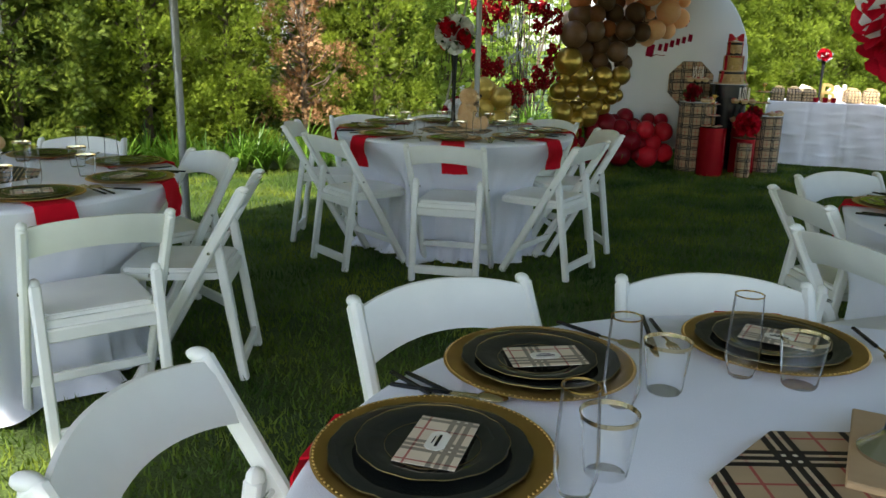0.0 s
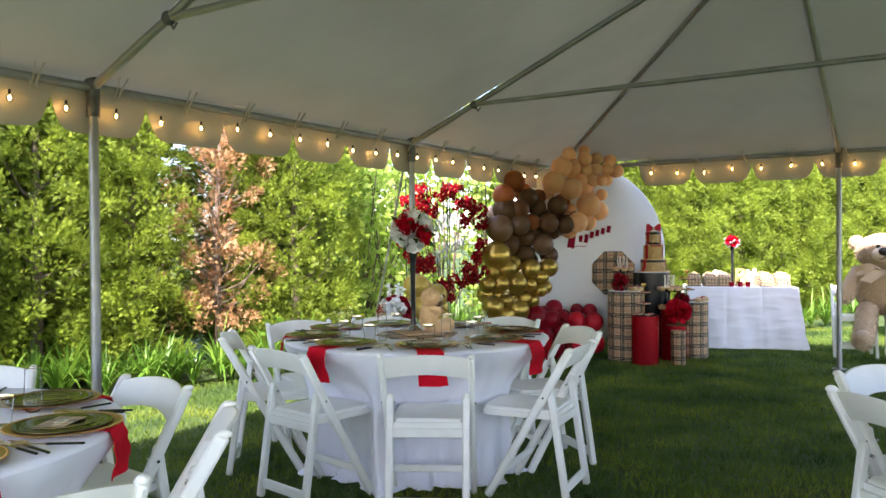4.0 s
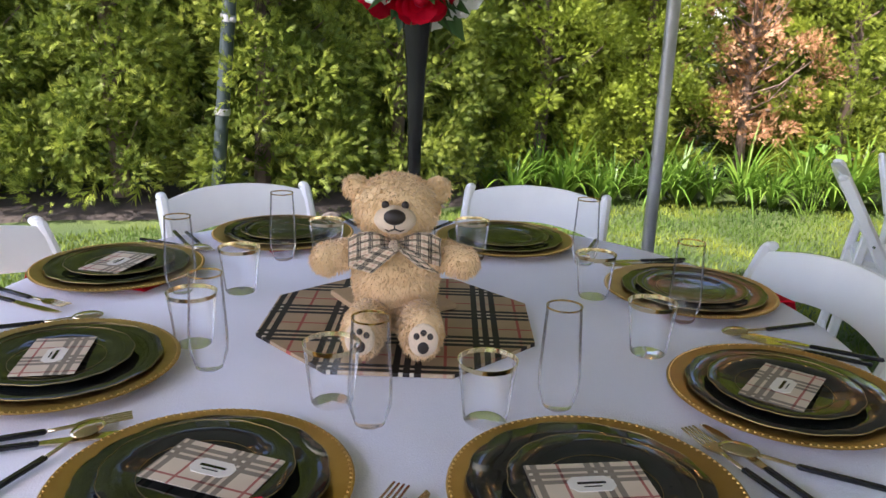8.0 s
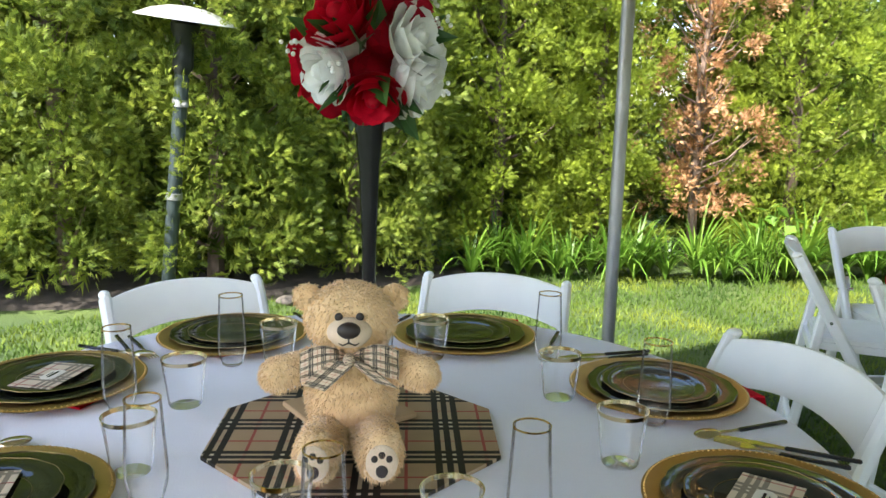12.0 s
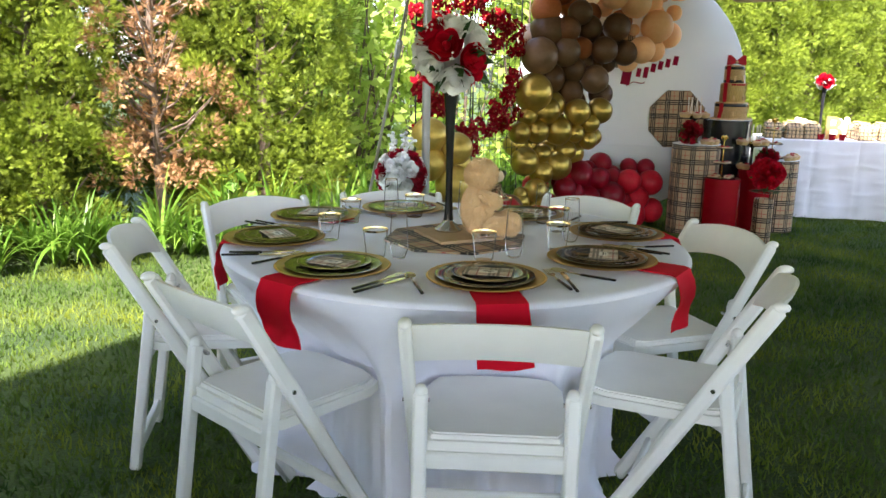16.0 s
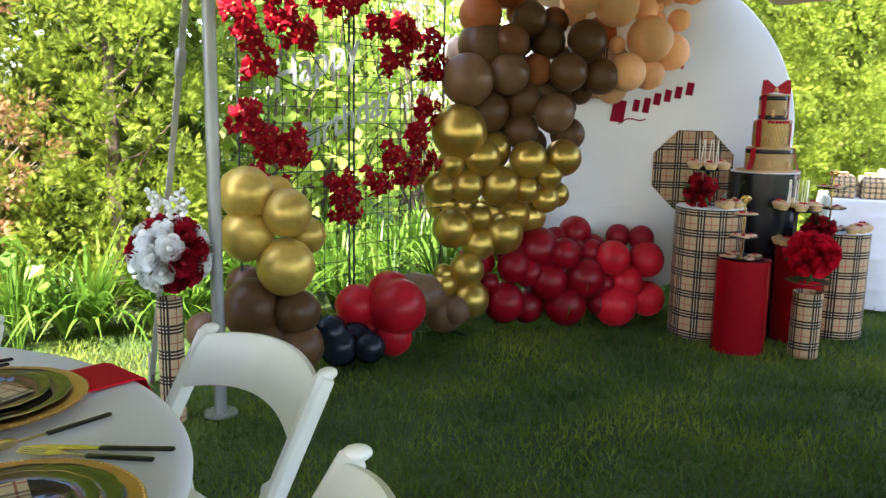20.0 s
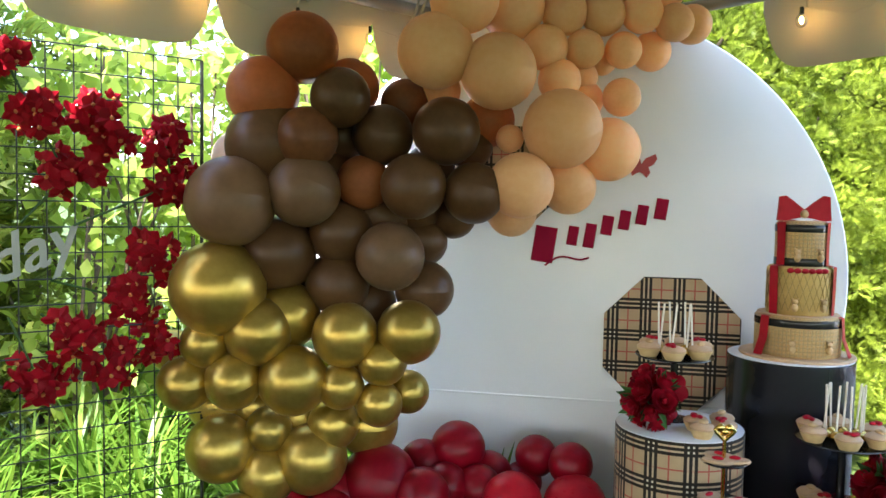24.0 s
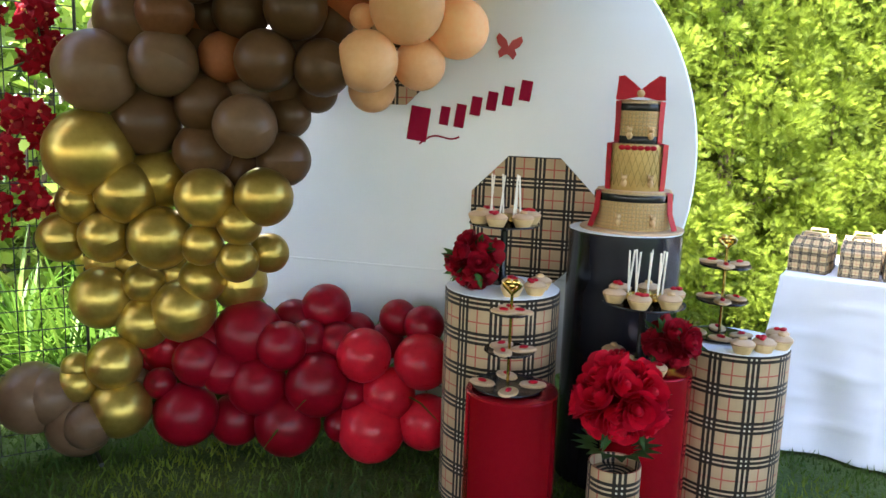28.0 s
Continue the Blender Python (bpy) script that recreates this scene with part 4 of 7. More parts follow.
def cloth_geo(key, seed):
    """Cloth hanging from the table's edge, tucked in round each chair seat, in loose folds between, pooling on the grass."""
    r = random.Random(seed)
    R, H = 0.765, 0.765
    seg, rows = 256, 20
    seats = [chair_seat(key, p, q) for p, q in CHAIRS[key]]
    ph = [r.uniform(0, 6.28) for _ in range(8)]
    v = [(0, 0, H)]
    rings = [(R * q, H, 0) for q in (0.35, 0.7, 0.93, 0.972)] + [(R - 0.010, H - 0.0015, 0), (R - 0.002, H - 0.006, 0), (R + 0.003, H - 0.013, 0)]
    for j in range(1, rows + 1):
        t = j / rows
        rings.append((R + 0.004 - 0.05 * t, H - 0.014 - (H - 0.016) * t, t))
    for rad, z, t in rings:
        for k in range(seg):
            a = 2 * math.pi * k / seg
            aw = a + 0.05 * math.sin(5 * t + ph[5] + 3 * a)
            w = abs(math.sin(5.5 * aw + ph[0] + 0.6 * math.sin(2 * a + ph[1]))) ** 0.7 - 0.6
            w2 = math.sin(17 * aw + ph[2] + 1.8 * math.sin(3 * a + ph[3]))
            w3 = math.sin(37 * aw + ph[4] + 2 * math.sin(5 * a))
            d = t ** 0.6 * (0.095 * w + 0.026 * w2) + 0.008 * t * w3 + 0.006 * math.sin(11 * a + 16 * t + ph[1]) * t * (1 - t) * 4
            rr = rad + d
            for az, rs in seats:
                da = abs((a - az + math.pi) % (2 * math.pi) - math.pi)
                if da < 1.2:
                    lat = 0.62 * math.sin(da)
                    e = min(1, max(0, (0.33 - lat) / 0.17))
                    e = e * e * (3 - 2 * e)
                    g = min(1, max(0, (0.735 - z) / 0.275))
                    crease = 0.007 * math.sin(38 * (lat * (1 if (a - az) % 6.283 < 3.14 else -1) + 0.7 * z) + ph[6]) * g * (1 - g) * 4
                    goal = max(0.40, rs - 0.02) + 0.012 * w2 * (1 if z < 0.4 else 0) + 0.02 * w3 * max(0, 0.35 - z)
                    rr = rr + (min(rr, goal) - rr) * e * g + crease * (1 - abs(2 * e - 1))
            low = max(0, (0.10 - z) / 0.10)
            rr += low ** 2 * (0.06 + 0.04 * w2 + 0.006 * w3)
            zz = max(0.004, z) + 0.014 * max(0, w2) * (1 if t == 1 else 0)
            v.append((rr * math.cos(a), rr * math.sin(a), zz))
    f = [(0, 1 + k, 1 + (k + 1) % seg) for k in range(seg)]
    for i in range(len(rings) - 1):
        b0, b1 = 1 + i * seg, 1 + (i + 1) * seg
        f += [(b0 + k, b1 + k, b1 + (k + 1) % seg, b0 + (k + 1) % seg) for k in range(seg)]
    return G(v, f)


for i, (key, (x, y)) in enumerate(TABLES.items()):
    thing("tablecloth", "white floor-length cloth with soft folds over a round table", "tablecloth", pose(x, y, 0), "tablecloths",
          g=cloth_geo(key, 30 + i), material=M_CLOTH)


# ---- place settings ----
def scallop(n, amp):
    return lambda a, i: 1 + amp * (abs(math.cos(n * a / 2)) ** 0.7 - 0.5)


def proto(name, label, category, parts):
    t = thing(name, label, category, pose(0, 0, -50))
    for p in parts:
        part(*p[:3], t, p[3] if len(p) > 3 else "")
    return t


def beads(n, r, z, s):
    base = ball(s, seg=6, rings=4)
    return joined([moved(base, Matrix.Translation((r * math.cos(6.2832 * k / n), r * math.sin(6.2832 * k / n), z))) for k in range(n)])


charger = proto("charger_plate", "round antique-gold charger plate with beaded rim", "plate", [
    ("dish", lathe([(0.0001, 0.004), (0.108, 0.004), (0.118, 0.007), (0.150, 0.010), (0.163, 0.011), (0.165, 0.0095), (0.150, 0.007), (0.10, 0.0), (0.0001, 0.0)], 64), M_GOLD),
    ("beaded_rim", beads(110, 0.1605, 0.0110, 0.0020), M_GOLD)])
dinner = proto("dinner_plate", "black plate with scalloped gold-edged rim", "plate", [
    ("dish", lathe([(0.0001, 0.003), (0.092, 0.003), (0.102, 0.0055), (0.134, 0.0105), (0.136, 0.0095), (0.101, 0.003), (0.0001, 0.0)], 96, scallop(14, 0.024)), M_BLACK_PLATE),
    ("gold_rim", tube([((0.1352 * scallop(14, 0.024)(a, 0)) * math.cos(a), (0.1350 * scallop(14, 0.024)(a, 0)) * math.sin(a), 0.0103) for a in [6.28319 * k / 96 for k in range(96)]], 0.0006, 5, closed=True), M_GOLD_DIM, "thin worn gold edge")])
salad = proto("salad_plate", "small black plate with scalloped gold-edged rim", "plate", [
    ("dish", lathe([(0.0001, 0.003), (0.066, 0.003), (0.075, 0.0055), (0.102, 0.0105), (0.104, 0.0095), (0.074, 0.003), (0.0001, 0.0)], 96, scallop(14, 0.024)), M_BLACK_PLATE),
    ("gold_rim", tube([((0.1030 * scallop(14, 0.024)(a, 0)) * math.cos(a), (0.1030 * scallop(14, 0.024)(a, 0)) * math.sin(a), 0.0103) for a in [6.28319 * k / 96 for k in range(96)]], 0.0005, 5, closed=True), M_GOLD_DIM, "thin worn gold edge"),
    ("gold_ring", tube([(0.065 * math.cos(6.28319 * k / 48), 0.065 * math.sin(6.28319 * k / 48), 0.0034) for k in range(48)], 0.0004, 4, closed=True), M_GOLD_DIM, "thin gold ring")])
hx = [(-0.018, -0.014), (0.018, -0.014), (0.026, -0.006), (0.026, 0.006), (0.018, 0.014), (-0.018, 0.014), (-0.026, 0.006), (-0.026, -0.006)]
card = proto("place_card", "tan check place card lying on the plates", "card", [
    ("sheet", flat([(-0.066, -0.042), (0.066, -0.042), (0.066, 0.042), (-0.066, 0.042)], 0, 0.0012), M_CARD),
    ("label_field", flat(hx, 0.0012, 0.0020), M_PAPER, "ivory field with small dark lettering"),
    ("name_bar", joined([flat([(-0.016, -0.001), (0.016, -0.001), (0.016, 0.003), (-0.016, 0.003)], 0.0021, 0.0026), flat([(-0.010, -0.0065), (0.010, -0.0065), (0.010, -0.005), (-0.010, -0.005)], 0.0021, 0.0026)]), M_BLACK)])
flute = proto("champagne_flute", "clear stemless plastic flute with gold rim", "glass", [
    ("bowl", lathe([(0.0001, 0.002), (0.014, 0.002), (0.020, 0.006), (0.0275, 0.03), (0.0285, 0.055), (0.026, 0.10), (0.0235, 0.148)], 24, cap1=False), M_CLEAR),
    ("rim", lathe([(0.0238, 0.1462), (0.0241, 0.1485), (0.0230, 0.1485), (0.0230, 0.1462)], 24, cap0=False, cap1=False), M_GOLD_LINE, "narrow gold rim")])
tumbler = proto("tumbler", "short clear plastic tumbler with pale gold band", "glass", [
    ("bowl", lathe([(0.0001, 0.002), (0.026, 0.0), (0.029, 0.004), (0.0385, 0.086)], 28, cap1=False), M_CLEAR),
    ("band", lathe([(0.0380, 0.0800), (0.0391, 0.0865), (0.0381, 0.0865), (0.0373, 0.0800)], 28, cap0=False, cap1=False), M_GOLD_PALE, "shiny pale gold band")])


def blade(pts, z0, z1):
    return flat(pts, z0, z1)


def handle(y0, y1):
    return bar((0, y0, 0.004), (0, y1, 0.004), 0.009, 0.006, bevel=0.002)


fork = proto("fork", "gold fork with black handle on the cloth", "fork", [
    ("handle", handle(-0.10, 0.0), M_BLACK, "black handle"),
    ("neck", joined([bar((0, 0.0, 0.004), (0, 0.035, 0.006), 0.006, 0.004), blade([(-0.004, 0.033), (0.004, 0.033), (0.011, 0.048), (0.011, 0.058), (-0.011, 0.058), (-0.011, 0.048)], 0.005, 0.0075)] +
                    [bar((x, 0.056, 0.0065), (x * 0.95, 0.098, 0.009), 0.0032, 0.002, bevel=0.0006) for x in (-0.0093, -0.0031, 0.0031, 0.0093)]), M_STEEL, "gold tines")])
knife = proto("knife", "gold knife with black handle on the cloth", "knife", [
    ("handle", handle(-0.11, 0.0), M_BLACK, "black handle"),
    ("blade", blade([(-0.005, 0.0), (0.005, 0.0), (0.0085, 0.03), (0.0085, 0.085), (0.003, 0.108), (-0.004, 0.112), (-0.0065, 0.06)], 0.0025, 0.0045), M_STEEL, "gold blade")])
spoon_bowl = ball(0.0165, 0.025, 0.006, 16, 8)
spoon = proto("spoon", "gold spoon with black handle on the cloth", "spoon", [
    ("handle", handle(-0.105, 0.0), M_BLACK, "black handle"),
    ("bowl", joined([bar((0, 0, 0.004), (0, 0.045, 0.006), 0.006, 0.004), moved(spoon_bowl, Matrix.Translation((0, 0.066, 0.0075)))]), M_STEEL, "gold bowl")])


def napkin_geo(edge, drop, seed):
    """A folded red napkin lying outwards (+y is inwards) under the plate and hanging over the table's edge."""
    r = random.Random(seed)
    rows = [0.06, 0.0, -0.06, -0.12, edge * 0 - 0.0]
    path = [(0.10, 0.002), (0.0, 0.002), (-(edge - 0.012), 0.002), (-(edge + 0.004), -0.002), (-(edge + 0.014), -0.03)]
    for k in range(1, 6):
        path.append((-(edge + 0.016 - 0.002 * k + r.uniform(-0.004, 0.004)), -0.03 - drop * k / 5))
    v, f = [], []
    w0 = 0.062
    nx = 6
    for th in (0.0035, 0.0):
        for i, (y, z) in enumerate(path):
            w = w0 * (1 + 0.02 * i)
            for k in range(nx + 1):
                s = 2 * k / nx - 1
                rip = 0.010 * math.sin(3.1 * s + 0.6 * i + seed) * max(0, i - 3) / 6
                v.append((s * w + 0.003 * max(0, i - 4), y - rip - (0.0035 - th) * (1 if i > 3 else 0), z + (th if i <= 3 else 0)))
    n, w = len(path), nx + 1
    for i in range(n - 1):
        for k in range(nx):
            q = (i * w + k, i * w + k + 1, (i + 1) * w + k + 1, (i + 1) * w + k)
            f += [q, tuple(n * w + c for c in q[::-1])]
    for i in range(n - 1):
        for k in (0, nx):
            f.append((i * w + k, (i + 1) * w + k, n * w + (i + 1) * w + k, n * w + i * w + k))
    f += [((n - 1) * w + k, (n - 1) * w + k + 1, n * w + (n - 1) * w + k + 1, n * w + (n - 1) * w + k) for k in range(nx)]
    return G(v, f)


NAPKINS = [mesh_of("napkin", napkin_geo(0.765 - 0.58, 0.10 + 0.018 * s, s), M_RED_CLOTH) for s in range(3)]
PROTOS = [charger, dinner, salad, card, flute, tumbler, fork, knife, spoon]
TOP = 0.767
sr = random.Random(8)


def place(key, px, py, drape=True, carded=True):
    """One cover: +y of its frame points at the table's middle."""
    cx, cy = TABLES[key]
    m = facing(px, py, cx, cy, TOP)
    r = 0.58 - math.hypot(cx - px, cy - py)
    tag = TABLE_NAME[key]

    def put(ob, x, y, z, rz, grp):
        c = copy_thing(ob, m @ pose(x, y, z, 0, 0, rz))
        c["group"] = grp + " on the " + tag + " table"

    put(charger, 0, 0, 0.0045 if drape else 0.0, sr.uniform(0, 360), "chargers")
    put(dinner, sr.uniform(-0.006, 0.006), sr.uniform(-0.006, 0.006), 0.0090, sr.uniform(0, 360), "dinner plates")
    put(salad, sr.uniform(-0.008, 0.008), sr.uniform(-0.008, 0.008), 0.0145, sr.uniform(0, 360), "salad plates")
    spot = sr.uniform(-0.01, 0.01), sr.uniform(-0.01, 0.01), 0.0185 + 0.0035, sr.uniform(-38, 38)
    if carded:
        put(card, *spot, "place cards")
    put(fork, 0.195, -0.02, 0.0, sr.uniform(-7, 7), "forks")
    put(knife, 0.222, -0.028, 0.0, sr.uniform(-7, 3), "knives")
    put(spoon, -0.198, -0.02, 0.0, sr.uniform(-5, 5), "spoons")
    if key == "T3":
        put(flute, sr.uniform(-0.03, 0.03) + 0.105, 0.192, 0.0, 0, "flutes")
        put(tumbler, sr.uniform(-0.02, 0.02) + 0.015, 0.215, 0.0, 0, "tumblers")
    if drape:
        ob = part("napkin", NAPKINS[sr.randrange(3)], None, m=m @ pose(sr.uniform(-0.02, 0.02), r * 0.0 - (0.58 - math.hypot(cx - px, cy - py)), 0.0005))
        tagged(ob, "folded red cloth napkin hanging over the table edge", "napkin", "napkins on the " + tag + " table")


PLATES = {
    "T0": [(0.35, 0.89), (0.50, 1.22), (0.94, 1.37)],
    "T1": [(-1.57, 2.29), (-1.19, 2.49), (-1.03, 2.87), (-1.24, 3.26), (-1.70, 3.41), (-2.16, 3.16), (-2.26, 2.77), (-1.96, 2.41)],
    "T2": [(-0.51, 5.06), (-0.30, 4.67), (0.12, 4.54), (0.50, 4.75), (0.66, 5.13), (-0.41, 5.455), (-0.07, 5.62), (0.395, 5.495)],
    "T3": [(2.15, 3.12), (1.86, 2.85), (1.84, 2.38), (2.60, 3.13)],
}
for key, spots in PLATES.items():
    for x, y in spots:
        place(key, x, y, drape=not (key == "T1" and (x, y) == (-1.57, 2.29)), carded=(key, x) not in (("T1", -1.24), ("T1", -1.70), ("T1", -2.16)))
FLUTES = {"T0": [(0.62, 1.08), (0.84, 1.22), (0.53, 0.82)],
          "T1": [(-2.04, 3.01), (-2.06, 2.74), (-1.78, 2.52), (-1.48, 3.34), (-1.22, 3.10), (-1.30, 2.67), (-1.49, 2.50), (-1.80, 3.19)],
          "T2": [(-0.32, 5.44), (-0.35, 5.18), (-0.11, 4.79), (0.44, 5.34), (0.24, 4.80), (0.47, 5.02), (-0.12, 5.46), (0.16, 5.42)]}
TUMBLERS = {"T0": [(0.70, 1.15), (0.93, 1.20), (0.575, 0.88)],
            "T1": [(-1.97, 3.07), (-1.98, 2.81), (-1.87, 2.58), (-1.57, 2.53), (-1.40, 3.15), (-1.24, 2.93), (-1.37, 2.59), (-1.71, 3.25)],
            "T2": [(-0.27, 5.36), (-0.18, 4.82), (0.145, 4.78), (0.40, 4.91), (-0.03, 5.48), (0.30, 5.42), (-0.33, 5.06), (0.47, 5.20)]}
for sets, ob, what in ((FLUTES, flute, "flutes"), (TUMBLERS, tumbler, "tumblers")):
    for key, spots in sets.items():
        for x, y in spots:
            copy_thing(ob, pose(x, y, TOP))["group"] = what + " on the " + TABLE_NAME[key] + " table"
for ob in PROTOS:
    for o in (*ob.children_recursive, ob):
        bpy.data.objects.remove(o)

# the one napkin folded across its plate
def folded_napkin():
    """A napkin in four layers lying across the front of a plate, its end turned down over the rim on to the cloth."""
    run = [(0.0, 0.033), (0.2, 0.034), (0.4, 0.032), (0.6, 0.030), (0.8, 0.029), (0.93, 0.028), (1.0, 0.024), (1.03, 0.014), (1.04, 0.003)]
    back, front, nx = ((-1.472, 2.272), (-1.574, 2.140)), ((-1.375, 2.238), (-1.458, 2.112)), 6
    v, f = [], []
    for th in (0.0, 0.006):
        for u, z in run:
            for k in range(nx + 1):
                q = k / nx
                p = [(1 - q) * ((1 - u) * back[0][c] + u * back[1][c]) + q * ((1 - u) * front[0][c] + u * front[1][c]) for c in (0, 1)]
                z1 = z - 0.010 * q * (1 - min(u, 1)) + 0.003 * math.sin(5 * q + 4 * u) * (z > 0.02)
                v.append((p[0] + (0.0055 * th / 0.006 if z < 0.02 else 0), p[1] + (0.006 * th / 0.006 if z < 0.02 else 0), max(0.001, z1 - (th if z > 0.02 else 0))))
    w, n = nx + 1, len(run)
    for i in range(n - 1):
        for k in range(nx):
            q = (i * w + k, (i + 1) * w + k, (i + 1) * w + k + 1, i * w + k + 1)
            f += [q, tuple(n * w + c for c in q[::-1])]
        for k in (0, nx):
            f.append((i * w + k, n * w + i * w + k, n * w + (i + 1) * w + k, (i + 1) * w + k))
    for i in (0, n - 1):
        f += [(i * w + k, i * w + k + 1, n * w + i * w + k + 1, n * w + i * w + k) for k in range(nx)]
    return G(v, f)


thing("napkin", "red cloth napkin folded across its plate", "napkin", pose(0, 0, TOP), g=folded_napkin(), material=M_RED_CLOTH)


# ---- flowers ----
def rose_geo(r, seed):
    """A bloom of overlapping cupped petals in rings round a tight bud, all springing from one base."""
    rr = random.Random(seed)
    v, f = [(0.0, 0.0, -0.58 * r)], []
    for n, (q, z) in enumerate(((0.12, -0.30), (0.27, 0.10), (0.23, 0.40), (0.08, 0.54))):
        v += [(r * q * math.cos(0.785 * i), r * q * math.sin(0.785 * i), r * z) for i in range(8)]
        if n:
            f += [(8 * n - 7 + i, 8 * n - 7 + (i + 1) % 8, 8 * n + 1 + (i + 1) % 8, 8 * n + 1 + i) for i in range(8)]
    f += [(0, 1 + (i + 1) % 8, 1 + i) for i in range(8)] + [tuple(range(25, 33))]
    for ring, (cnt, R, top, half) in enumerate(((3, 0.36, 0.62, 1.15), (4, 0.56, 0.60, 0.98), (5, 0.78, 0.52, 0.82), (6, 0.96, 0.32, 0.70))):
        for k in range(cnt):
            a0 = 6.2832 * (k + 0.37 * ring + rr.uniform(-0.1, 0.1)) / cnt
            Rp, rim = R * rr.uniform(0.92, 1.06), top + rr.uniform(-0.06, 0.05)
            b = len(v)
            for j in range(1, 6):
                t = j / 5
                for i in range(5):
                    u = i / 2 - 1
                    a = a0 + u * half * (0.55 + 0.45 * math.sin(0.35 + 2.2 * t))
                    rho = Rp * (0.12 + 0.88 * math.sin(t * 1.45)) * (1 + (0.10 if t == 1 else 0) * (1 - u * u) - 0.05 * u * u + 0.03 * u)
                    z = -0.55 + (rim + 0.55) * t ** 1.25 - 0.16 * u * u * t * t - (0.05 if t == 1 else 0)
                    v.append((r * rho * math.cos(a), r * rho * math.sin(a), r * z))
            f += [(0, b + i, b + i + 1) for i in range(4)]
            f += [(b + j * 5 + i, b + j * 5 + i + 1, b + j * 5 + i + 6, b + j * 5 + i + 5) for j in range(4) for i in range(4)]
    return G(v, f)


ROSES = {}


def rose_mesh(kind, k):
    mt = {"red": M_ROSE, "white": M_ROSE_WHITE, "wine": M_ROSE_DARK}[kind]
    key = kind, k % 3
    if key not in ROSES:
        ROSES[key] = mesh_of("rose", rose_geo(1.0, 5 + k % 3), mt)
    return ROSES[key]


def leaf_geo(L):
    v = [(0, 0, 0), (0.25 * L, 0.4 * L, 0.05 * L), (0, L, -0.05 * L), (-0.25 * L, 0.4 * L, 0.05 * L), (0, 0.45 * L, -0.03 * L)]
    return G(v, [(0, 1, 4), (1, 2, 4), (2, 3, 4), (3, 0, 4)])


def bouquet(parent, centre, radius, kinds, size, seed, leaves=24, up=0.0, sprigs=False, loose=0.0, fixed=()):
    """Blooms set over a ball, each a part, with leaves between."""
    r = random.Random(seed)
    n = len(kinds)
    for i, kd in enumerate(kinds):
        z = 1 - (2 * i + 1) / n * (1 - up * 0.5)
        a = i * 2.399963 + seed
        q = math.sqrt(max(0, 1 - z * z))
        d = Vector((q * math.cos(a), q * math.sin(a), z))
        if i < len(fixed):
            d = Vector(fixed[i]).normalized()
        e = (d + Vector((r.uniform(-1, 1), r.uniform(-1, 1), r.uniform(-1, 1))) * loose).normalized()
        m = Matrix.Translation(Vector(centre) + d * radius * (1 + r.uniform(-0.5, 0.5) * loose)) @ e.to_track_quat("Z", "Y").to_matrix().to_4x4() @ Matrix.Scale(size * r.uniform(0.88, 1.12), 4)
        part("rose", rose_mesh(kd, i), None, parent, {"red": "red rose", "white": "white rose", "wine": "deep red bloom"}[kd], m=m)
    gs = []
    for i in range(leaves):
        d = Vector((r.gauss(0, 1), r.gauss(0, 1), r.gauss(0, 1))).normalized()
        gs.append(moved(leaf_geo(size * r.uniform(0.9, 1.6)), Matrix.Translation(Vector(centre) + d * radius * 0.75) @ (d + Vector((0, 0, r.uniform(-0.5, 0.3)))).to_track_quat("Y", "Z").to_matrix().to_4x4() @ pose(0, 0, 0, 0, r.uniform(0, 360), 0)))
    part("foliage", joined(gs), M_LEAF, parent, "dark green leaves", smooth=False)
    if sprigs:
        for i in range(9):
            d = Vector((r.gauss(0, 1), r.gauss(0, 1), r.gauss(0, 0.8))).normalized()
            q = Vector(centre) + d * radius * 1.42
            part("sprig", joined([moved(ball(0.0042, seg=6, rings=4), Matrix.Translation(q + Vector((r.uniform(-1, 1), r.uniform(-1, 1), r.uniform(-1, 1))) * 0.016)) for _ in range(6)]
                                 + [tube([q - d * 0.05, q], 0.0012, 4)]), M_ROSE_WHITE, parent, "tiny white filler blossoms")


def table_centre(key, x, y, octo_turn, seed):
    """Board, trumpet vase with a ball of roses, and a kraft box."""
    cx, cy = TABLES[key]
    o = [(0.245 * math.cos(radians(22.5 + 45 * k)) * 1.0, 0.245 * math.sin(radians(22.5 + 45 * k))) for k in range(8)]
    ob = thing("octagon_board", "octagonal tan check board under the centrepiece", "placemat", pose(cx, cy, TOP - 0.001, 0, 0, octo_turn), "centre boards", g=flat(o, 0, 0.006), material=M_BOARD)
    v = thing("trumpet_vase", "tall black trumpet vase holding a ball of red and white roses", "vase", pose(x, y, TOP + 0.0055 + (0.011 if key != "T3" else 0)), "trumpet vases")
    part("base", lathe([(0.0001, 0), (0.046, 0), (0.047, 0.005), (0.036, 0.014), (0.020, 0.030), (0.018, 0.036), (0.0001, 0.036)], 32), M_SILVER, v, "silver foot")
    part("body", lathe([(0.018, 0.03), (0.0145, 0.06), (0.0115, 0.14), (0.0125, 0.26), (0.018, 0.40), (0.028, 0.50), (0.029, 0.505), (0.025, 0.50), (0.0001, 0.47)], 32), M_BLACK, v)
    return v


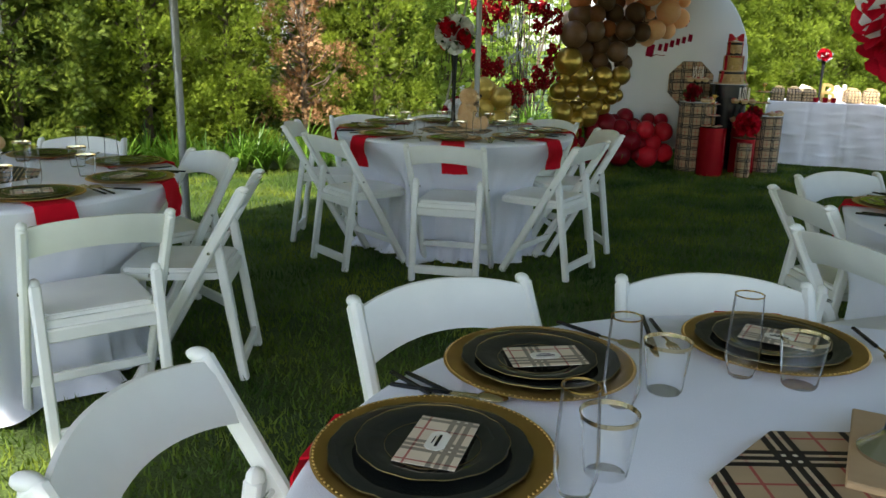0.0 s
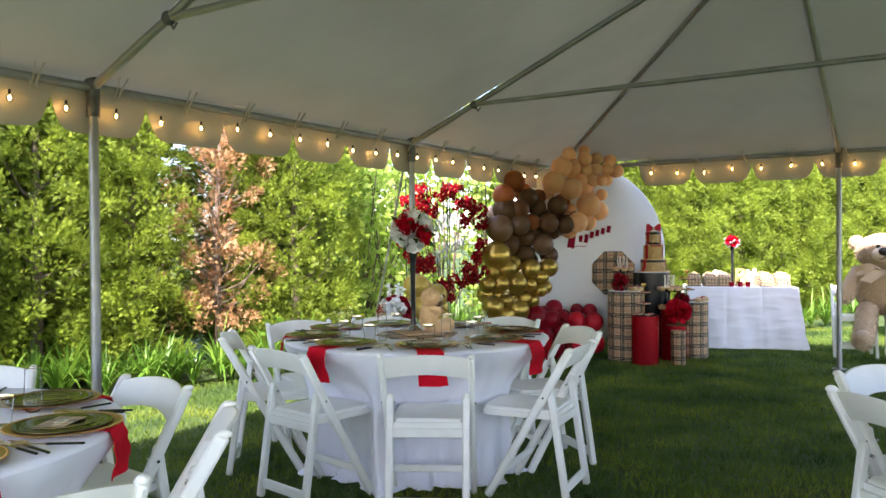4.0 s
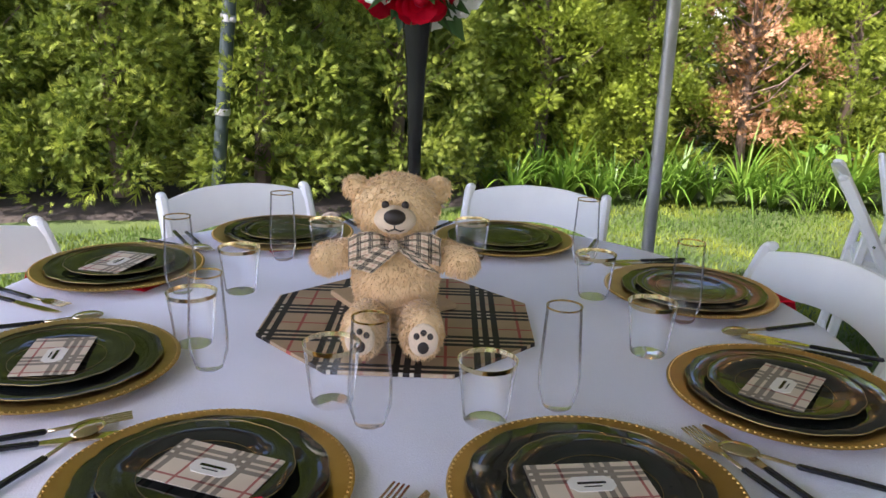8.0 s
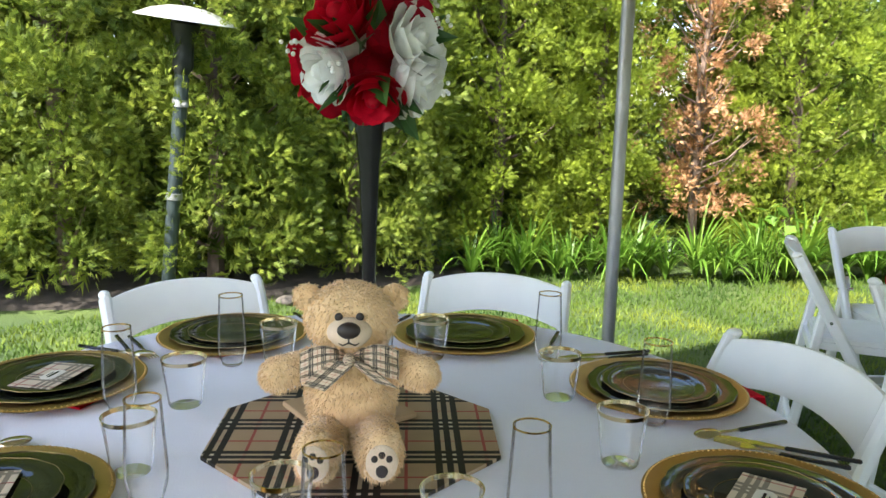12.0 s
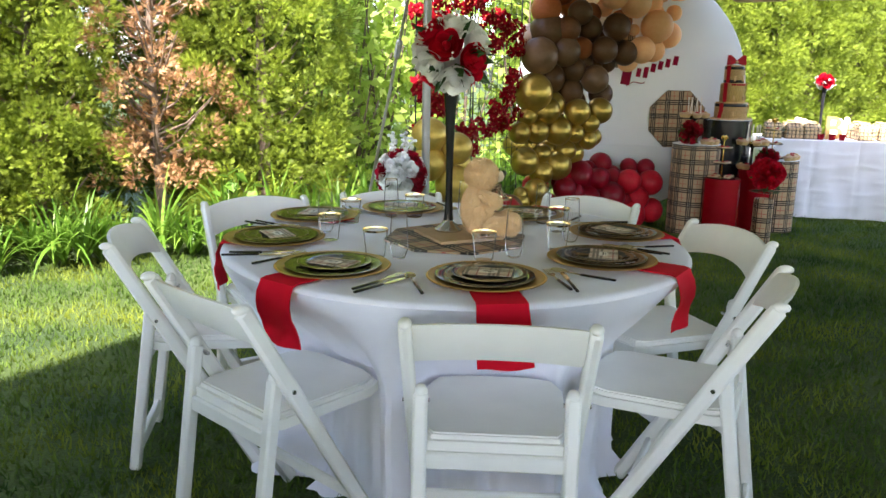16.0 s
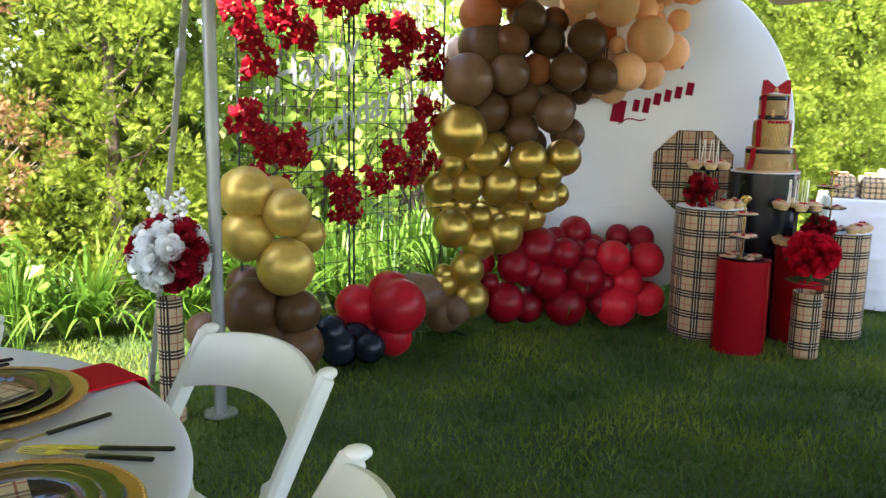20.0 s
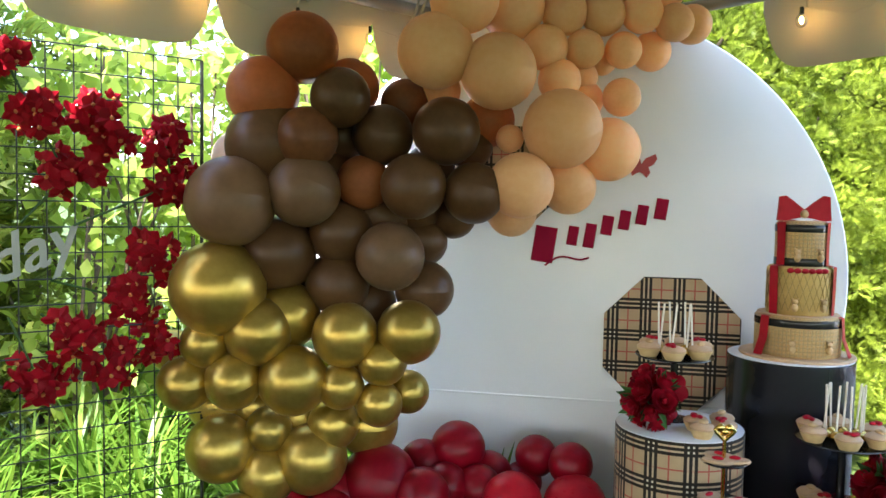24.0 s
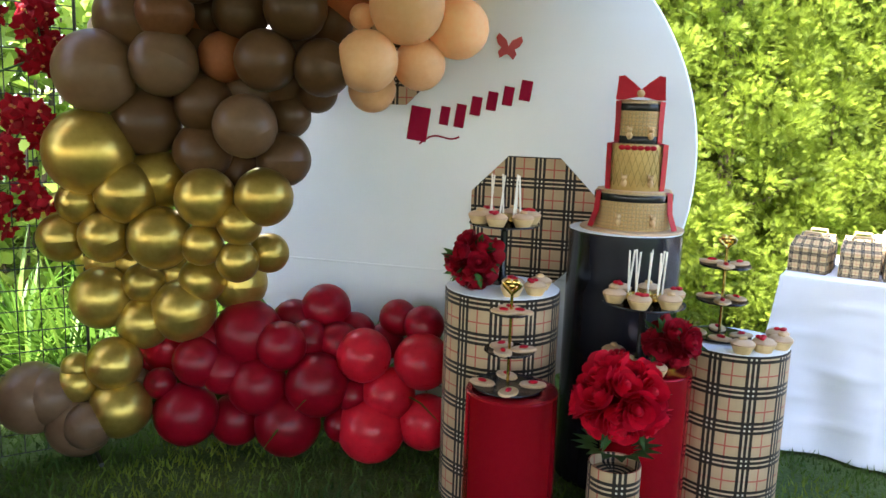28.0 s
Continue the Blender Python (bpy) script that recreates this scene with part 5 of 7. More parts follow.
# the bear table's roses, set as seen from the bear's side: across, towards, up
face = [Vector((0.87, 0.49, 0)) * a + Vector((0.49, -0.87, 0)) * b + Vector((0, 0, c)) for a, b, c in (
    (-0.45, 0.65, 0.55), (0.05, 0.1, 1), (0.6, 0.0, 0.75), (-0.72, 0.65, -0.25), (0.7, 0.6, 0.25), (0.05, 0.75, -0.65), (0.85, 0.45, -0.4), (-0.95, -0.1, -0.1),
    (-0.5, -0.75, 0.4), (0.3, -0.85, 0.45), (0.75, -0.65, -0.2), (-0.1, -0.95, -0.25), (-0.7, -0.6, -0.45), (0.2, -0.5, -0.85))]
v1 = table_centre("T1", -1.702, 2.972, 27, 1)
bouquet(v1, (0, 0, 0.588), 0.092, ["red", "red", "wine", "white", "white", "red", "white", "red", "white", "red", "white", "red", "red", "white"], 0.061, 2, 34, 0.15, True, fixed=face)
v2 = table_centre("T2", 0.07, 5.14, 30, 2)
bouquet(v2, (0, 0, 0.588), 0.092, ["white", "red", "red", "white", "red", "red", "white", "white", "red", "white", "white", "red", "red", "white"], 0.059, 5, 34, 0.15, True)
v0 = table_centre("T0", 0.965, 0.945, 5, 3)
ahead = [Vector((-0.88, 0.47, 0)) * a + Vector((-0.47, -0.88, 0)) * b + Vector((0, 0, c)) for a, b, c in (
    (0.05, 0.9, 0.3), (0.85, 0.5, 0.1), (0.3, 0.6, -0.7), (0.75, 0.1, 0.65), (0.0, 0.2, 1), (-0.75, 0.5, 0.4), (-0.5, 0.8, -0.3))]
bouquet(v0, (0, 0, 0.588), 0.092, ["red", "white", "red", "white", "red", "red", "white", "white", "red", "white", "red", "red", "white", "red"], 0.059, 9, 30, 0.15, fixed=ahead)
v3 = table_centre("T3", 2.40, 2.62, 40, 4)
bouquet(v3, (0, 0, 0.588), 0.092, ["red", "white", "red", "white", "red", "red", "white", "white", "red", "white", "red", "red", "white", "red"], 0.059, 11, 30, 0.15, True)
for x, y, rz, q in ((-1.70, 2.90, -30, 0.085), (0.10, 5.10, 20, 0.115), (1.03, 0.93, 66, 0.12)):
    t = thing("kraft_board", "flat kraft cardboard piece under the centrepiece", "board", pose(x, y, TOP + 0.0055, 0, 0, rz), "kraft boards", g=box(-q, q, -q, q, 0, 0.0105, 0.002), material=M_KRAFT)


# ---- balloons ----
BALLOON = {"brown": (M_B_BROWN, "matte chocolate brown balloon"), "mauve": (M_B_MAUVE, "dusty grey-brown balloon"), "cocoa": (M_B_COCOA, "translucent cocoa-brown balloon"), "rust": (M_B_RUST, "rust-brown translucent balloon"),
           "pale": (M_B_PALE, "pale blush balloon"), "peach": (M_B_PEACH, "peach-orange balloon"), "gold": (M_B_GOLD, "shiny chrome-gold balloon"),
           "mustard": (M_B_MUSTARD, "pearly mustard-gold balloon"), "wine": (M_B_WINE, "deep wine-red balloon"), "red": (M_B_RED, "bright red balloon"),
           "black": (M_B_BLACK, "small navy-black balloon")}
BALLOON_MESH = {}


def balloon_mesh(kind):
    if kind not in BALLOON_MESH:
        prof = [(0.018, -1.17), (0.05, -1.16), (0.03, -1.10), (0.10, -1.06), (0.30, -0.97), (0.52, -0.85), (0.73, -0.67), (0.89, -0.44), (0.98, -0.18), (1.0, 0.05),
                (0.96, 0.30), (0.86, 0.53), (0.70, 0.72), (0.50, 0.86), (0.26, 0.96), (0.0001, 0.99)]
        BALLOON_MESH[kind] = mesh_of("balloon", lathe(prof, 26, cap1=False), BALLOON[kind][0])
    return BALLOON_MESH[kind]


br = random.Random(21)


def balloons(kind, spots, tilt=38):
    for x, y, z, r in spots:
        ob = part("balloon", balloon_mesh(kind), None, m=pose(x, y, z, 90 + br.uniform(-tilt, tilt), 0, br.uniform(-tilt, tilt) + 12) @ Matrix.Scale(r * 1.02, 4))
        tagged(ob, BALLOON[kind][1] + " in the garland", "balloon", kind + " balloons")


balloons("cocoa", [(1.27, 8.84, 1.95, 0.117), (1.32, 8.76, 1.65, 0.099), (1.57, 9.04, 1.79, 0.085)])
balloons("brown", [(1.42, 8.79, 1.78, 0.096), (1.53, 8.91, 1.67, 0.101), (1.75, 8.89, 1.68, 0.110), (1.79, 9.10, 1.65, 0.083), (1.65, 8.86, 1.50, 0.107), (1.84, 8.92, 1.48, 0.100)])
balloons("brown", [(1.20, 8.81, 1.27, 0.125), (1.40, 8.87, 1.34, 0.106), (1.39, 8.87, 1.17, 0.106), (1.67, 8.96, 1.15, 0.099), (1.64, 9.06, 1.31, 0.084), (1.46, 9.00, 1.09, 0.095), (1.74, 9.09, 1.40, 0.078), (1.49, 9.01, 1.40, 0.113)])
balloons("mauve", [(1.09, 8.69, 1.44, 0.143), (1.31, 8.76, 1.48, 0.118), (1.58, 8.84, 1.27, 0.112)])
balloons("rust", [(1.15, 8.80, 1.80, 0.118), (1.39, 8.98, 1.84, 0.099), (1.33, 8.96, 1.65, 0.083), (1.85, 9.12, 1.74, 0.094), (1.47, 8.89, 1.51, 0.090)])
balloons("pale", [(1.05, 8.88, 1.58, 0.114)])
balloons("peach", [(1.91, 9.03, 2.26, 0.079), (2.08, 8.99, 2.21, 0.076), (2.13, 9.21, 2.32, 0.063), (1.80, 8.90, 2.11, 0.112), (1.94, 9.04, 2.11, 0.108), (1.71, 8.88, 1.94, 0.122), (1.91, 8.94, 1.88, 0.124), (2.11, 9.09, 2.10, 0.077), (2.24, 9.13, 2.10, 0.074), (2.37, 9.17, 2.11, 0.070), (2.45, 9.30, 2.22, 0.074), (2.48, 9.20, 2.08, 0.065), (2.55, 9.33, 2.10, 0.070), (2.28, 9.25, 2.23, 0.074), (2.15, 9.21, 2.20, 0.058), (2.18, 9.11, 1.98, 0.066), (2.31, 9.15, 1.98, 0.062), (2.41, 9.29, 2.00, 0.069)])
balloons("peach", [(2.05, 9.07, 1.98, 0.077), (2.10, 9.08, 1.87, 0.072), (2.24, 9.24, 1.96, 0.049), (2.31, 9.15, 1.82, 0.065), (2.12, 9.00, 1.70, 0.130), (2.27, 9.14, 1.64, 0.108), (1.99, 8.96, 1.51, 0.108), (2.14, 9.10, 1.51, 0.093), (1.94, 9.15, 1.42, 0.088), (2.17, 9.21, 1.90, 0.057), (2.18, 9.22, 1.82, 0.068), (1.69, 9.07, 1.84, 0.069), (1.94, 9.04, 1.67, 0.047)])
balloons("gold", [(1.05, 8.68, 1.16, 0.152), (1.17, 8.72, 1.02, 0.110), (1.23, 8.82, 1.06, 0.112), (1.44, 8.80, 1.01, 0.107), (1.64, 8.86, 1.02, 0.105), (1.01, 8.67, 0.98, 0.079), (0.81, 8.81, 0.92, 0.074), (0.95, 8.65, 0.85, 0.088), (1.10, 8.69, 0.86, 0.094), (1.28, 8.75, 0.86, 0.114), (1.56, 8.83, 0.92, 0.080), (1.43, 8.79, 0.84, 0.076), (1.62, 8.94, 0.80, 0.074), (1.55, 8.83, 0.78, 0.076), (0.96, 8.85, 0.74, 0.102), (1.38, 8.87, 0.69, 0.087), (1.17, 8.81, 0.67, 0.078), (1.02, 8.76, 0.61, 0.116), (1.31, 8.85, 0.57, 0.120), (1.17, 8.80, 0.52, 0.099), (1.46, 9.00, 0.66, 0.108)])
balloons("wine", [(1.52, 8.96, 0.47, 0.132), (1.76, 9.15, 0.55, 0.099), (1.64, 9.11, 0.50, 0.084), (1.87, 9.18, 0.45, 0.088), (2.04, 9.23, 0.52, 0.076), (2.17, 9.16, 0.52, 0.078), (1.38, 8.83, 0.38, 0.095), (1.38, 8.92, 0.43, 0.097), (1.68, 8.92, 0.45, 0.093), (1.74, 9.03, 0.45, 0.081), (1.47, 8.86, 0.34, 0.084), (1.59, 8.90, 0.29, 0.113), (1.81, 8.96, 0.30, 0.122), (1.33, 8.82, 0.17, 0.121), (1.47, 8.95, 0.12, 0.102), (1.70, 8.93, 0.14, 0.125), (1.85, 9.07, 0.44, 0.081), (1.94, 9.00, 0.26, 0.062), (1.90, 8.99, 0.14, 0.068), (1.24, 8.79, 0.29, 0.060), (1.99, 9.22, 0.42, 0.074)])
balloons("red", [(1.98, 9.01, 0.42, 0.103), (2.19, 9.08, 0.40, 0.109), (2.07, 9.04, 0.27, 0.102), (2.01, 9.02, 0.13, 0.132), (2.21, 9.08, 0.16, 0.108), (1.16, 8.97, 0.38, 0.112), (1.08, 8.94, 0.31, 0.074)])
balloons("mauve", [(0.82, 8.61, 0.24, 0.133), (0.98, 8.66, 0.14, 0.120), (1.13, 8.79, 0.26, 0.076)])
balloons("gold", [(0.98, 8.66, 0.36, 0.058), (1.11, 8.70, 0.38, 0.099), (0.98, 8.66, 0.30, 0.078), (1.13, 8.70, 0.21, 0.112)])
balloons("mustard", [(0.17, 7.65, 0.90, 0.117), (0.35, 7.65, 0.82, 0.105), (0.17, 7.65, 0.72, 0.118), (0.34, 7.65, 0.58, 0.127), (0.39, 7.85, 0.69, 0.085), (0.24, 7.85, 0.87, 0.091)])
balloons("brown", [(0.18, 7.68, 0.38, 0.137), (0.38, 7.68, 0.37, 0.104), (0.39, 7.68, 0.21, 0.110), (0.24, 7.68, 0.24, 0.116), (0.09, 7.88, 0.44, 0.094)])
balloons("mauve", [(-0.05, 7.70, 0.26, 0.087)])
balloons("red", [(0.56, 8.22, 0.27, 0.112), (0.72, 8.31, 0.32, 0.119), (0.77, 8.22, 0.27, 0.146), (0.75, 8.22, 0.11, 0.098), (0.62, 8.31, 0.13, 0.085)])
balloons("black", [(0.45, 8.05, 0.17, 0.095), (0.56, 8.14, 0.11, 0.097), (0.50, 8.05, 0.10, 0.101), (0.65, 8.05, 0.10, 0.080)])
balloons("mauve", [(0.89, 8.62, 0.25, 0.109), (1.05, 8.62, 0.16, 0.087)])
balloons("brown", [(1.17, 8.81, 1.63, 0.145), (1.31, 8.96, 1.50, 0.135)])
balloons("brown", [(1.66, 9.06, 1.57, 0.086), (1.62, 9.05, 1.43, 0.086)])
balloons("brown", [(1.36, 8.97, 1.67, 0.092), (1.23, 8.93, 1.36, 0.091), (1.31, 8.96, 1.16, 0.091)])
balloons("gold", [(1.39, 8.98, 0.91, 0.089), (1.05, 8.88, 0.89, 0.092), (1.23, 8.93, 0.69, 0.092), (1.08, 8.89, 0.73, 0.089)])


# ---- round backdrop with its lettering ----
PX, PY, PZ, PR = 2.10, 9.475, 1.165, 1.045
panel = thing("round_backdrop", "large round white fabric backdrop with dark red lettering", "backdrop", pose(PX, PY, PZ))
disc = lathe([(0.0001, -0.006), (PR - 0.006, -0.006), (PR, -0.001), (PR, 0.012), (PR - 0.006, 0.02), (0.0001, 0.02)], 128)
part("panel", moved(disc, pose(0, 0, 0, 90, 0, 0)), M_WHITE, panel)
part("seam", joined([box(-0.93, 0.93, -0.0245, -0.019, -0.484, -0.476, 0.002)]), M_WHITE, panel, "thin horizontal seam")
part("foot", joined([bar((sx, 0.35, 0.02 - PZ), (sx, -0.02, 0.02 - PZ), 0.04, 0.04) for sx in (-0.6, 0.6)] + [bar((sx, 0.03, 0.0 - PZ), (sx, 0.03, -0.78), 0.04, 0.03, (0, 1, 0)) for sx in (-0.6, 0.6)]), M_ALU, panel, "metal stand feet")
# a name, as plain bars along a rising line
for k, (s, h, w) in enumerate(((0.07, 0.14, 0.085), (0.18, 0.075, 0.04), (0.245, 0.095, 0.042), (0.31, 0.075, 0.044), (0.375, 0.075, 0.042), (0.44, 0.075, 0.042), (0.51, 0.08, 0.046))):
    part("name_bar", moved(box(-w / 2, w / 2, -0.0255, -0.0205, -h / 2, h / 2, 0.002), pose(-0.135 + s, 0, 0.105 + s * 0.33 - (0.02 if k == 2 else 0), 0, 8, 0)), M_NAME, panel, "dark red bar")
part("name_bar", tube([(-0.06 + 0.013 * k, -0.0225, 0.045 + 0.018 * math.sin(0.4 * k) + 0.004 * k) for k in range(14)], 0.004, 6), M_NAME, panel, "dark red flourish")
bf = [(0, 0.01), (0.012, 0.035), (0.05, 0.06), (0.06, 0.04), (0.05, 0.015), (0.03, 0.0), (0.042, -0.02), (0.03, -0.045), (0.012, -0.03), (0, -0.025)]
bf = bf + [(-x, y) for x, y in bf[::-1][1:-1]]
part("butterfly", moved(flat(bf, 0.0235, 0.027), pose(0.295, 0, 0.435, 90, 8, 0) @ Matrix.Scale(0.9, 4)), M_PINK, panel, "dusty red paper butterfly")

# octagonal check boards fixed to the backdrop
def octagon(a):
    return [(a / math.cos(radians(22.5)) * math.cos(radians(22.5 + 45 * k)), a / math.cos(radians(22.5)) * math.sin(radians(22.5 + 45 * k))) for k in range(8)]


thing("octagon_sign", "octagonal tan check board fixed low on the round backdrop", "board", pose(2.525, 9.4535, 0.927, 90, 0, 0), g=flat(octagon(0.252), 0, 0.010), material=M_BOARD)
thing("octagon_sign", "octagonal tan check board half hidden behind the balloons", "board", pose(1.90, 9.4535, 1.56, 90, 0, 0), g=flat(octagon(0.192), 0, 0.010), material=M_BOARD)


# ---- plinths ----
def plinth(x, y, r, h, material, label, top=M_WHITE, seg=64):
    t = thing("plinth", label, "plinth", pose(x, y, 0, 0, 0, 200), "cake plinths")
    part("drum", lathe([(r, 0.0), (r, h - 0.006), (r - 0.004, h - 0.002)], seg, cap0=True, cap1=False), material, t)
    part("top", lathe([(0.0001, h - 0.003), (r - 0.003, h - 0.003), (r - 0.002, h), (r - 0.006, h + 0.001), (0.0001, h + 0.001)], seg), top, t, "white top")
    return h + 0.001


PL = {"A": (2.515, 8.93, 0.198, 0.755), "K": (2.905, 9.235, 0.205, 0.945), "R": (2.62, 8.60, 0.142, 0.51), "S": (3.02, 8.86, 0.14, 0.55), "B": (3.295, 9.03, 0.176, 0.62), "M": (2.945, 8.515, 0.076, 0.355)}
plinth(*PL["A"], M_DRUM, "tall cylinder plinth wrapped in tan check")
plinth(*PL["K"], M_BLACK_DRUM, "tallest glossy black cylinder plinth")
plinth(*PL["R"], M_RED_DRUM, "shiny red cylinder plinth", M_RED_DRUM)
plinth(*PL["S"], M_RED_DRUM, "shiny red cylinder plinth behind the flowers", M_RED_DRUM)
plinth(*PL["B"], M_DRUM, "cylinder plinth wrapped in tan check")

# ---- dessert table ----
dt = thing("dessert_cloth", "white floor-length cloth with fold creases on the dessert table", "tablecloth", pose(4.22, 9.90, 0, 0, 0, -16))


def box_cloth(L, D, H, seed):
    r = random.Random(seed)
    v, f = [], []
    pts = []
    n = 56
    for (x0, y0, x1, y1) in ((-L, -D, L, -D), (L, -D, L, D), (L, D, -L, D), (-L, D, -L, -D)):
        for k in range(n):
            pts.append((x0 + (x1 - x0) * k / n, y0 + (y1 - y0) * k / n))
    m = len(pts)
    rows = [(0.0, 0.97), (0.004, 1.0), (0.012, 1.004)] + [(k / 48, 1.004 + 0.06 * (k / 48) ** 1.3) for k in range(1, 49)]
    for t, s in rows:
        for i, (x, y) in enumerate(pts):
            w = (0.020 * math.sin(i * 0.23 + seed + 0.8 * math.sin(3 * t)) + 0.012 * math.sin(i * 0.55 + 1.5 * math.sin(4 * t + 1))) * t + 0.006 * math.sin(i * 0.19 + 17 * t) * math.sin(6 * t + i * 0.07)
            crease = sum(0.007 * math.exp(-((t - tc - 0.02 * math.sin(i * 0.21 + 9 * tc)) / 0.022) ** 2) * (0.55 + 0.45 * math.sin(i * 0.33 + 20 * tc)) for tc in (0.16, 0.33, 0.5, 0.66, 0.82))
            crease -= 0.010 * math.exp(-(((i % n) - n * 0.36) / 0.8) ** 2) + 0.010 * math.exp(-(((i % n) - n * 0.68) / 0.8) ** 2)
            nx, ny = (0, -1) if i < n else (1, 0) if i < 2 * n else (0, 1) if i < 3 * n else (-1, 0)
            corner = (abs(x) / L) ** 7 * (abs(y) / D) ** 7 * t ** 1.2
            v.append((x * s + nx * (w + crease) + math.copysign(0.075 * corner, x), y * s + ny * (w + crease) + math.copysign(0.05 * corner, y), max(0.004, H - H * t)))
    f = [tuple(range(m))]
    for j in range(len(rows) - 1):
        f += [(j * m + i, (j + 1) * m + i, (j + 1) * m + (i + 1) % m, j * m + (i + 1) % m) for i in range(m)]
    return G(v, f)


part("cloth", box_cloth(0.62, 0.36, 0.737, 2), M_CLOTH, dt)

# ---- patio heater ----
ht = thing("patio_heater", "tall grey-green patio heater with wide aluminium hood", "heater", pose(-4.63, 5.50, 0, 0, 8.0, 0))
part("base", lathe([(0.11, 0), (0.115, 0.02), (0.11, 0.03), (0.05, 0.05)], 32), M_HEATER, ht)
part("post", tube([(0, 0, 0.04), (0, 0, 1.46)], 0.042, 16), M_HEATER, ht)
part("clamp", tube([(0, 0, 0.69), (0, 0, 0.73)], 0.050, 16), M_ALU, ht)
part("valve", joined([tube([(0, 0, 1.26), (0, 0, 1.30)], 0.047, 16), tube([(0.04, -0.02, 1.28), (0.085, -0.04, 1.28)], 0.012, 8)]), M_ALU, ht, "small steel valve")
part("burner", lathe([(0.044, 1.45), (0.062, 1.50), (0.058, 1.56), (0.056, 1.64), (0.080, 1.70), (0.085, 1.74), (0.05, 1.79)], 24), M_WIRE, ht, "dark burner head")
part("hood", lathe([(0.0001, 1.845), (0.10, 1.838), (0.20, 1.81), (0.29, 1.765), (0.295, 1.76), (0.20, 1.80), (0.10, 1.83), (0.0001, 1.835)], 48), M_ALU_SHADE, ht, "spun aluminium hood")


# ---- plush bears: one mesh each ----
def multi_mesh(name, pieces):
    """One mesh of several geos, each with its own material."""
    mats, vs, fs, mi, uvs, k = [], [], [], [], [], 0
    for g, mt in pieces:
        if mt not in mats:
            mats.append(mt)
        vs.append(g[0])
        fs += [tuple(i + k for i in q) for q in g[1]]
        mi += [mats.index(mt)] * len(g[1])
        uvs.append(g[2] if g[2] is not None else np.zeros((len(g[0]), 2)))
        k += len(g[0])
    me = mesh_of(name, (np.vstack(vs), fs, np.vstack(uvs)), mats[0])
    for m in mats[1:]:
        me.materials.append(m)
    me.polygons.foreach_set("material_index", np.array(mi, dtype=np.int32))
    return me


def blob(p, q, r, r2, seg=14):
    """A soft limb from p to q, rounded at both ends."""
    p, q = Vector(p), Vector(q)
    L = (q - p).length
    prof = []
    for i in range(9):
        a = -math.pi / 2 + math.pi * i / 8
        rr, zz = (r, 0) if i < 4 else (r2, L)
        prof.append((max(1e-5, rr * math.cos(a)), zz + rr * math.sin(a)))
    return moved(lathe(prof, seg, cap0=False, cap1=False), Matrix.Translation(p) @ (q - p).to_track_quat("Z", "Y").to_matrix().to_4x4())


def tufts(gs, n, length, seed):
    """Short curved pile standing on the surfaces gs."""
    r = np.random.default_rng(seed)
    tris, nor = [], []
    for v, f, _ in gs:
        q = np.array([t[:4] if len(t) >= 4 else (*t, t[-1]) for t in f])
        tris.append(v[q])
    tris = np.concatenate(tris)
    nor = np.cross(tris[:, 1] - tris[:, 0], tris[:, 3] - tris[:, 0])
    area = np.linalg.norm(nor, axis=1)
    ok = area > 1e-12
    tris, nor, area = tris[ok], nor[ok] / area[ok][:, None], area[ok]
    pick = r.choice(len(tris), n, p=area / area.sum())
    u, w = r.random((n, 1)), r.random((n, 1))
    t = tris[pick]
    pos = (t[:, 0] * (1 - u) + t[:, 1] * u) * (1 - w) + (t[:, 3] * (1 - u) + t[:, 2] * u) * w
    d = 0.6 * nor[pick] + r.normal(0, 0.30, (n, 3)) + np.array((0, 0, -0.55))
    d /= np.linalg.norm(d, axis=1)[:, None]
    L = length * r.uniform(0.6, 1.25, (n, 1))
    side = np.cross(d, r.normal(size=(n, 3)))
    side *= (length * 0.14) / np.linalg.norm(side, axis=1)[:, None]
    base = pos - d * length * 0.25
    v = np.stack([base - side, base + side, pos + d * L * 0.55 + side * 0.7, pos + d * L + np.array((0, 0, -0.2)) * L, pos + d * L * 0.55 - side * 0.7], 1).reshape(-1, 3)
    return G(v, [(5 * i, 5 * i + 1, 5 * i + 2, 5 * i + 3, 5 * i + 4) for i in range(n)])


def bow_geo():
    """A soft ribbon bow with two tails, worn at the neck."""
    v, f, uv = [], [], []
    for sx in (-1, 1):
        for y0 in (0.0, -0.012):
            k = len(v)
            for i in range(6):
                t = i / 5
                for j in range(4):
                    s = j / 3 - 0.5
                    h = 0.014 + 0.036 * math.sin(min(1.0, t * 1.1) * 2.1)
                    v.append((sx * (0.006 + 0.070 * t), y0 + 0.014 * math.sin(math.pi * t) + 0.007 * math.sin(9 * s + 3 * t), s * h - 0.014 * t * t))
                    uv.append((t * 0.08 + sx, s * 0.09 + 1))
            f += [(k + 4 * i + j, k + 4 * i + j + 1, k + 4 * i + j + 5, k + 4 * i + j + 4) for i in range(5) for j in range(3)]
        k = len(v)
        for i in range(4):
            t = i / 3
            for j in range(3):
                s = j / 2 - 0.5
                v.append((sx * (0.01 + 0.045 * t) + s * 0.034, 0.012 + 0.014 * t - 0.006 * t * t, -0.006 - 0.038 * t + 0.01 * s))
                uv.append((s * 0.035, t * 0.08))
        f += [(k + 3 * i + j, k + 3 * i + j + 1, k + 3 * i + j + 4, k + 3 * i + j + 3) for i in range(3) for j in range(2)]
    return G(v, f, np.array(uv))


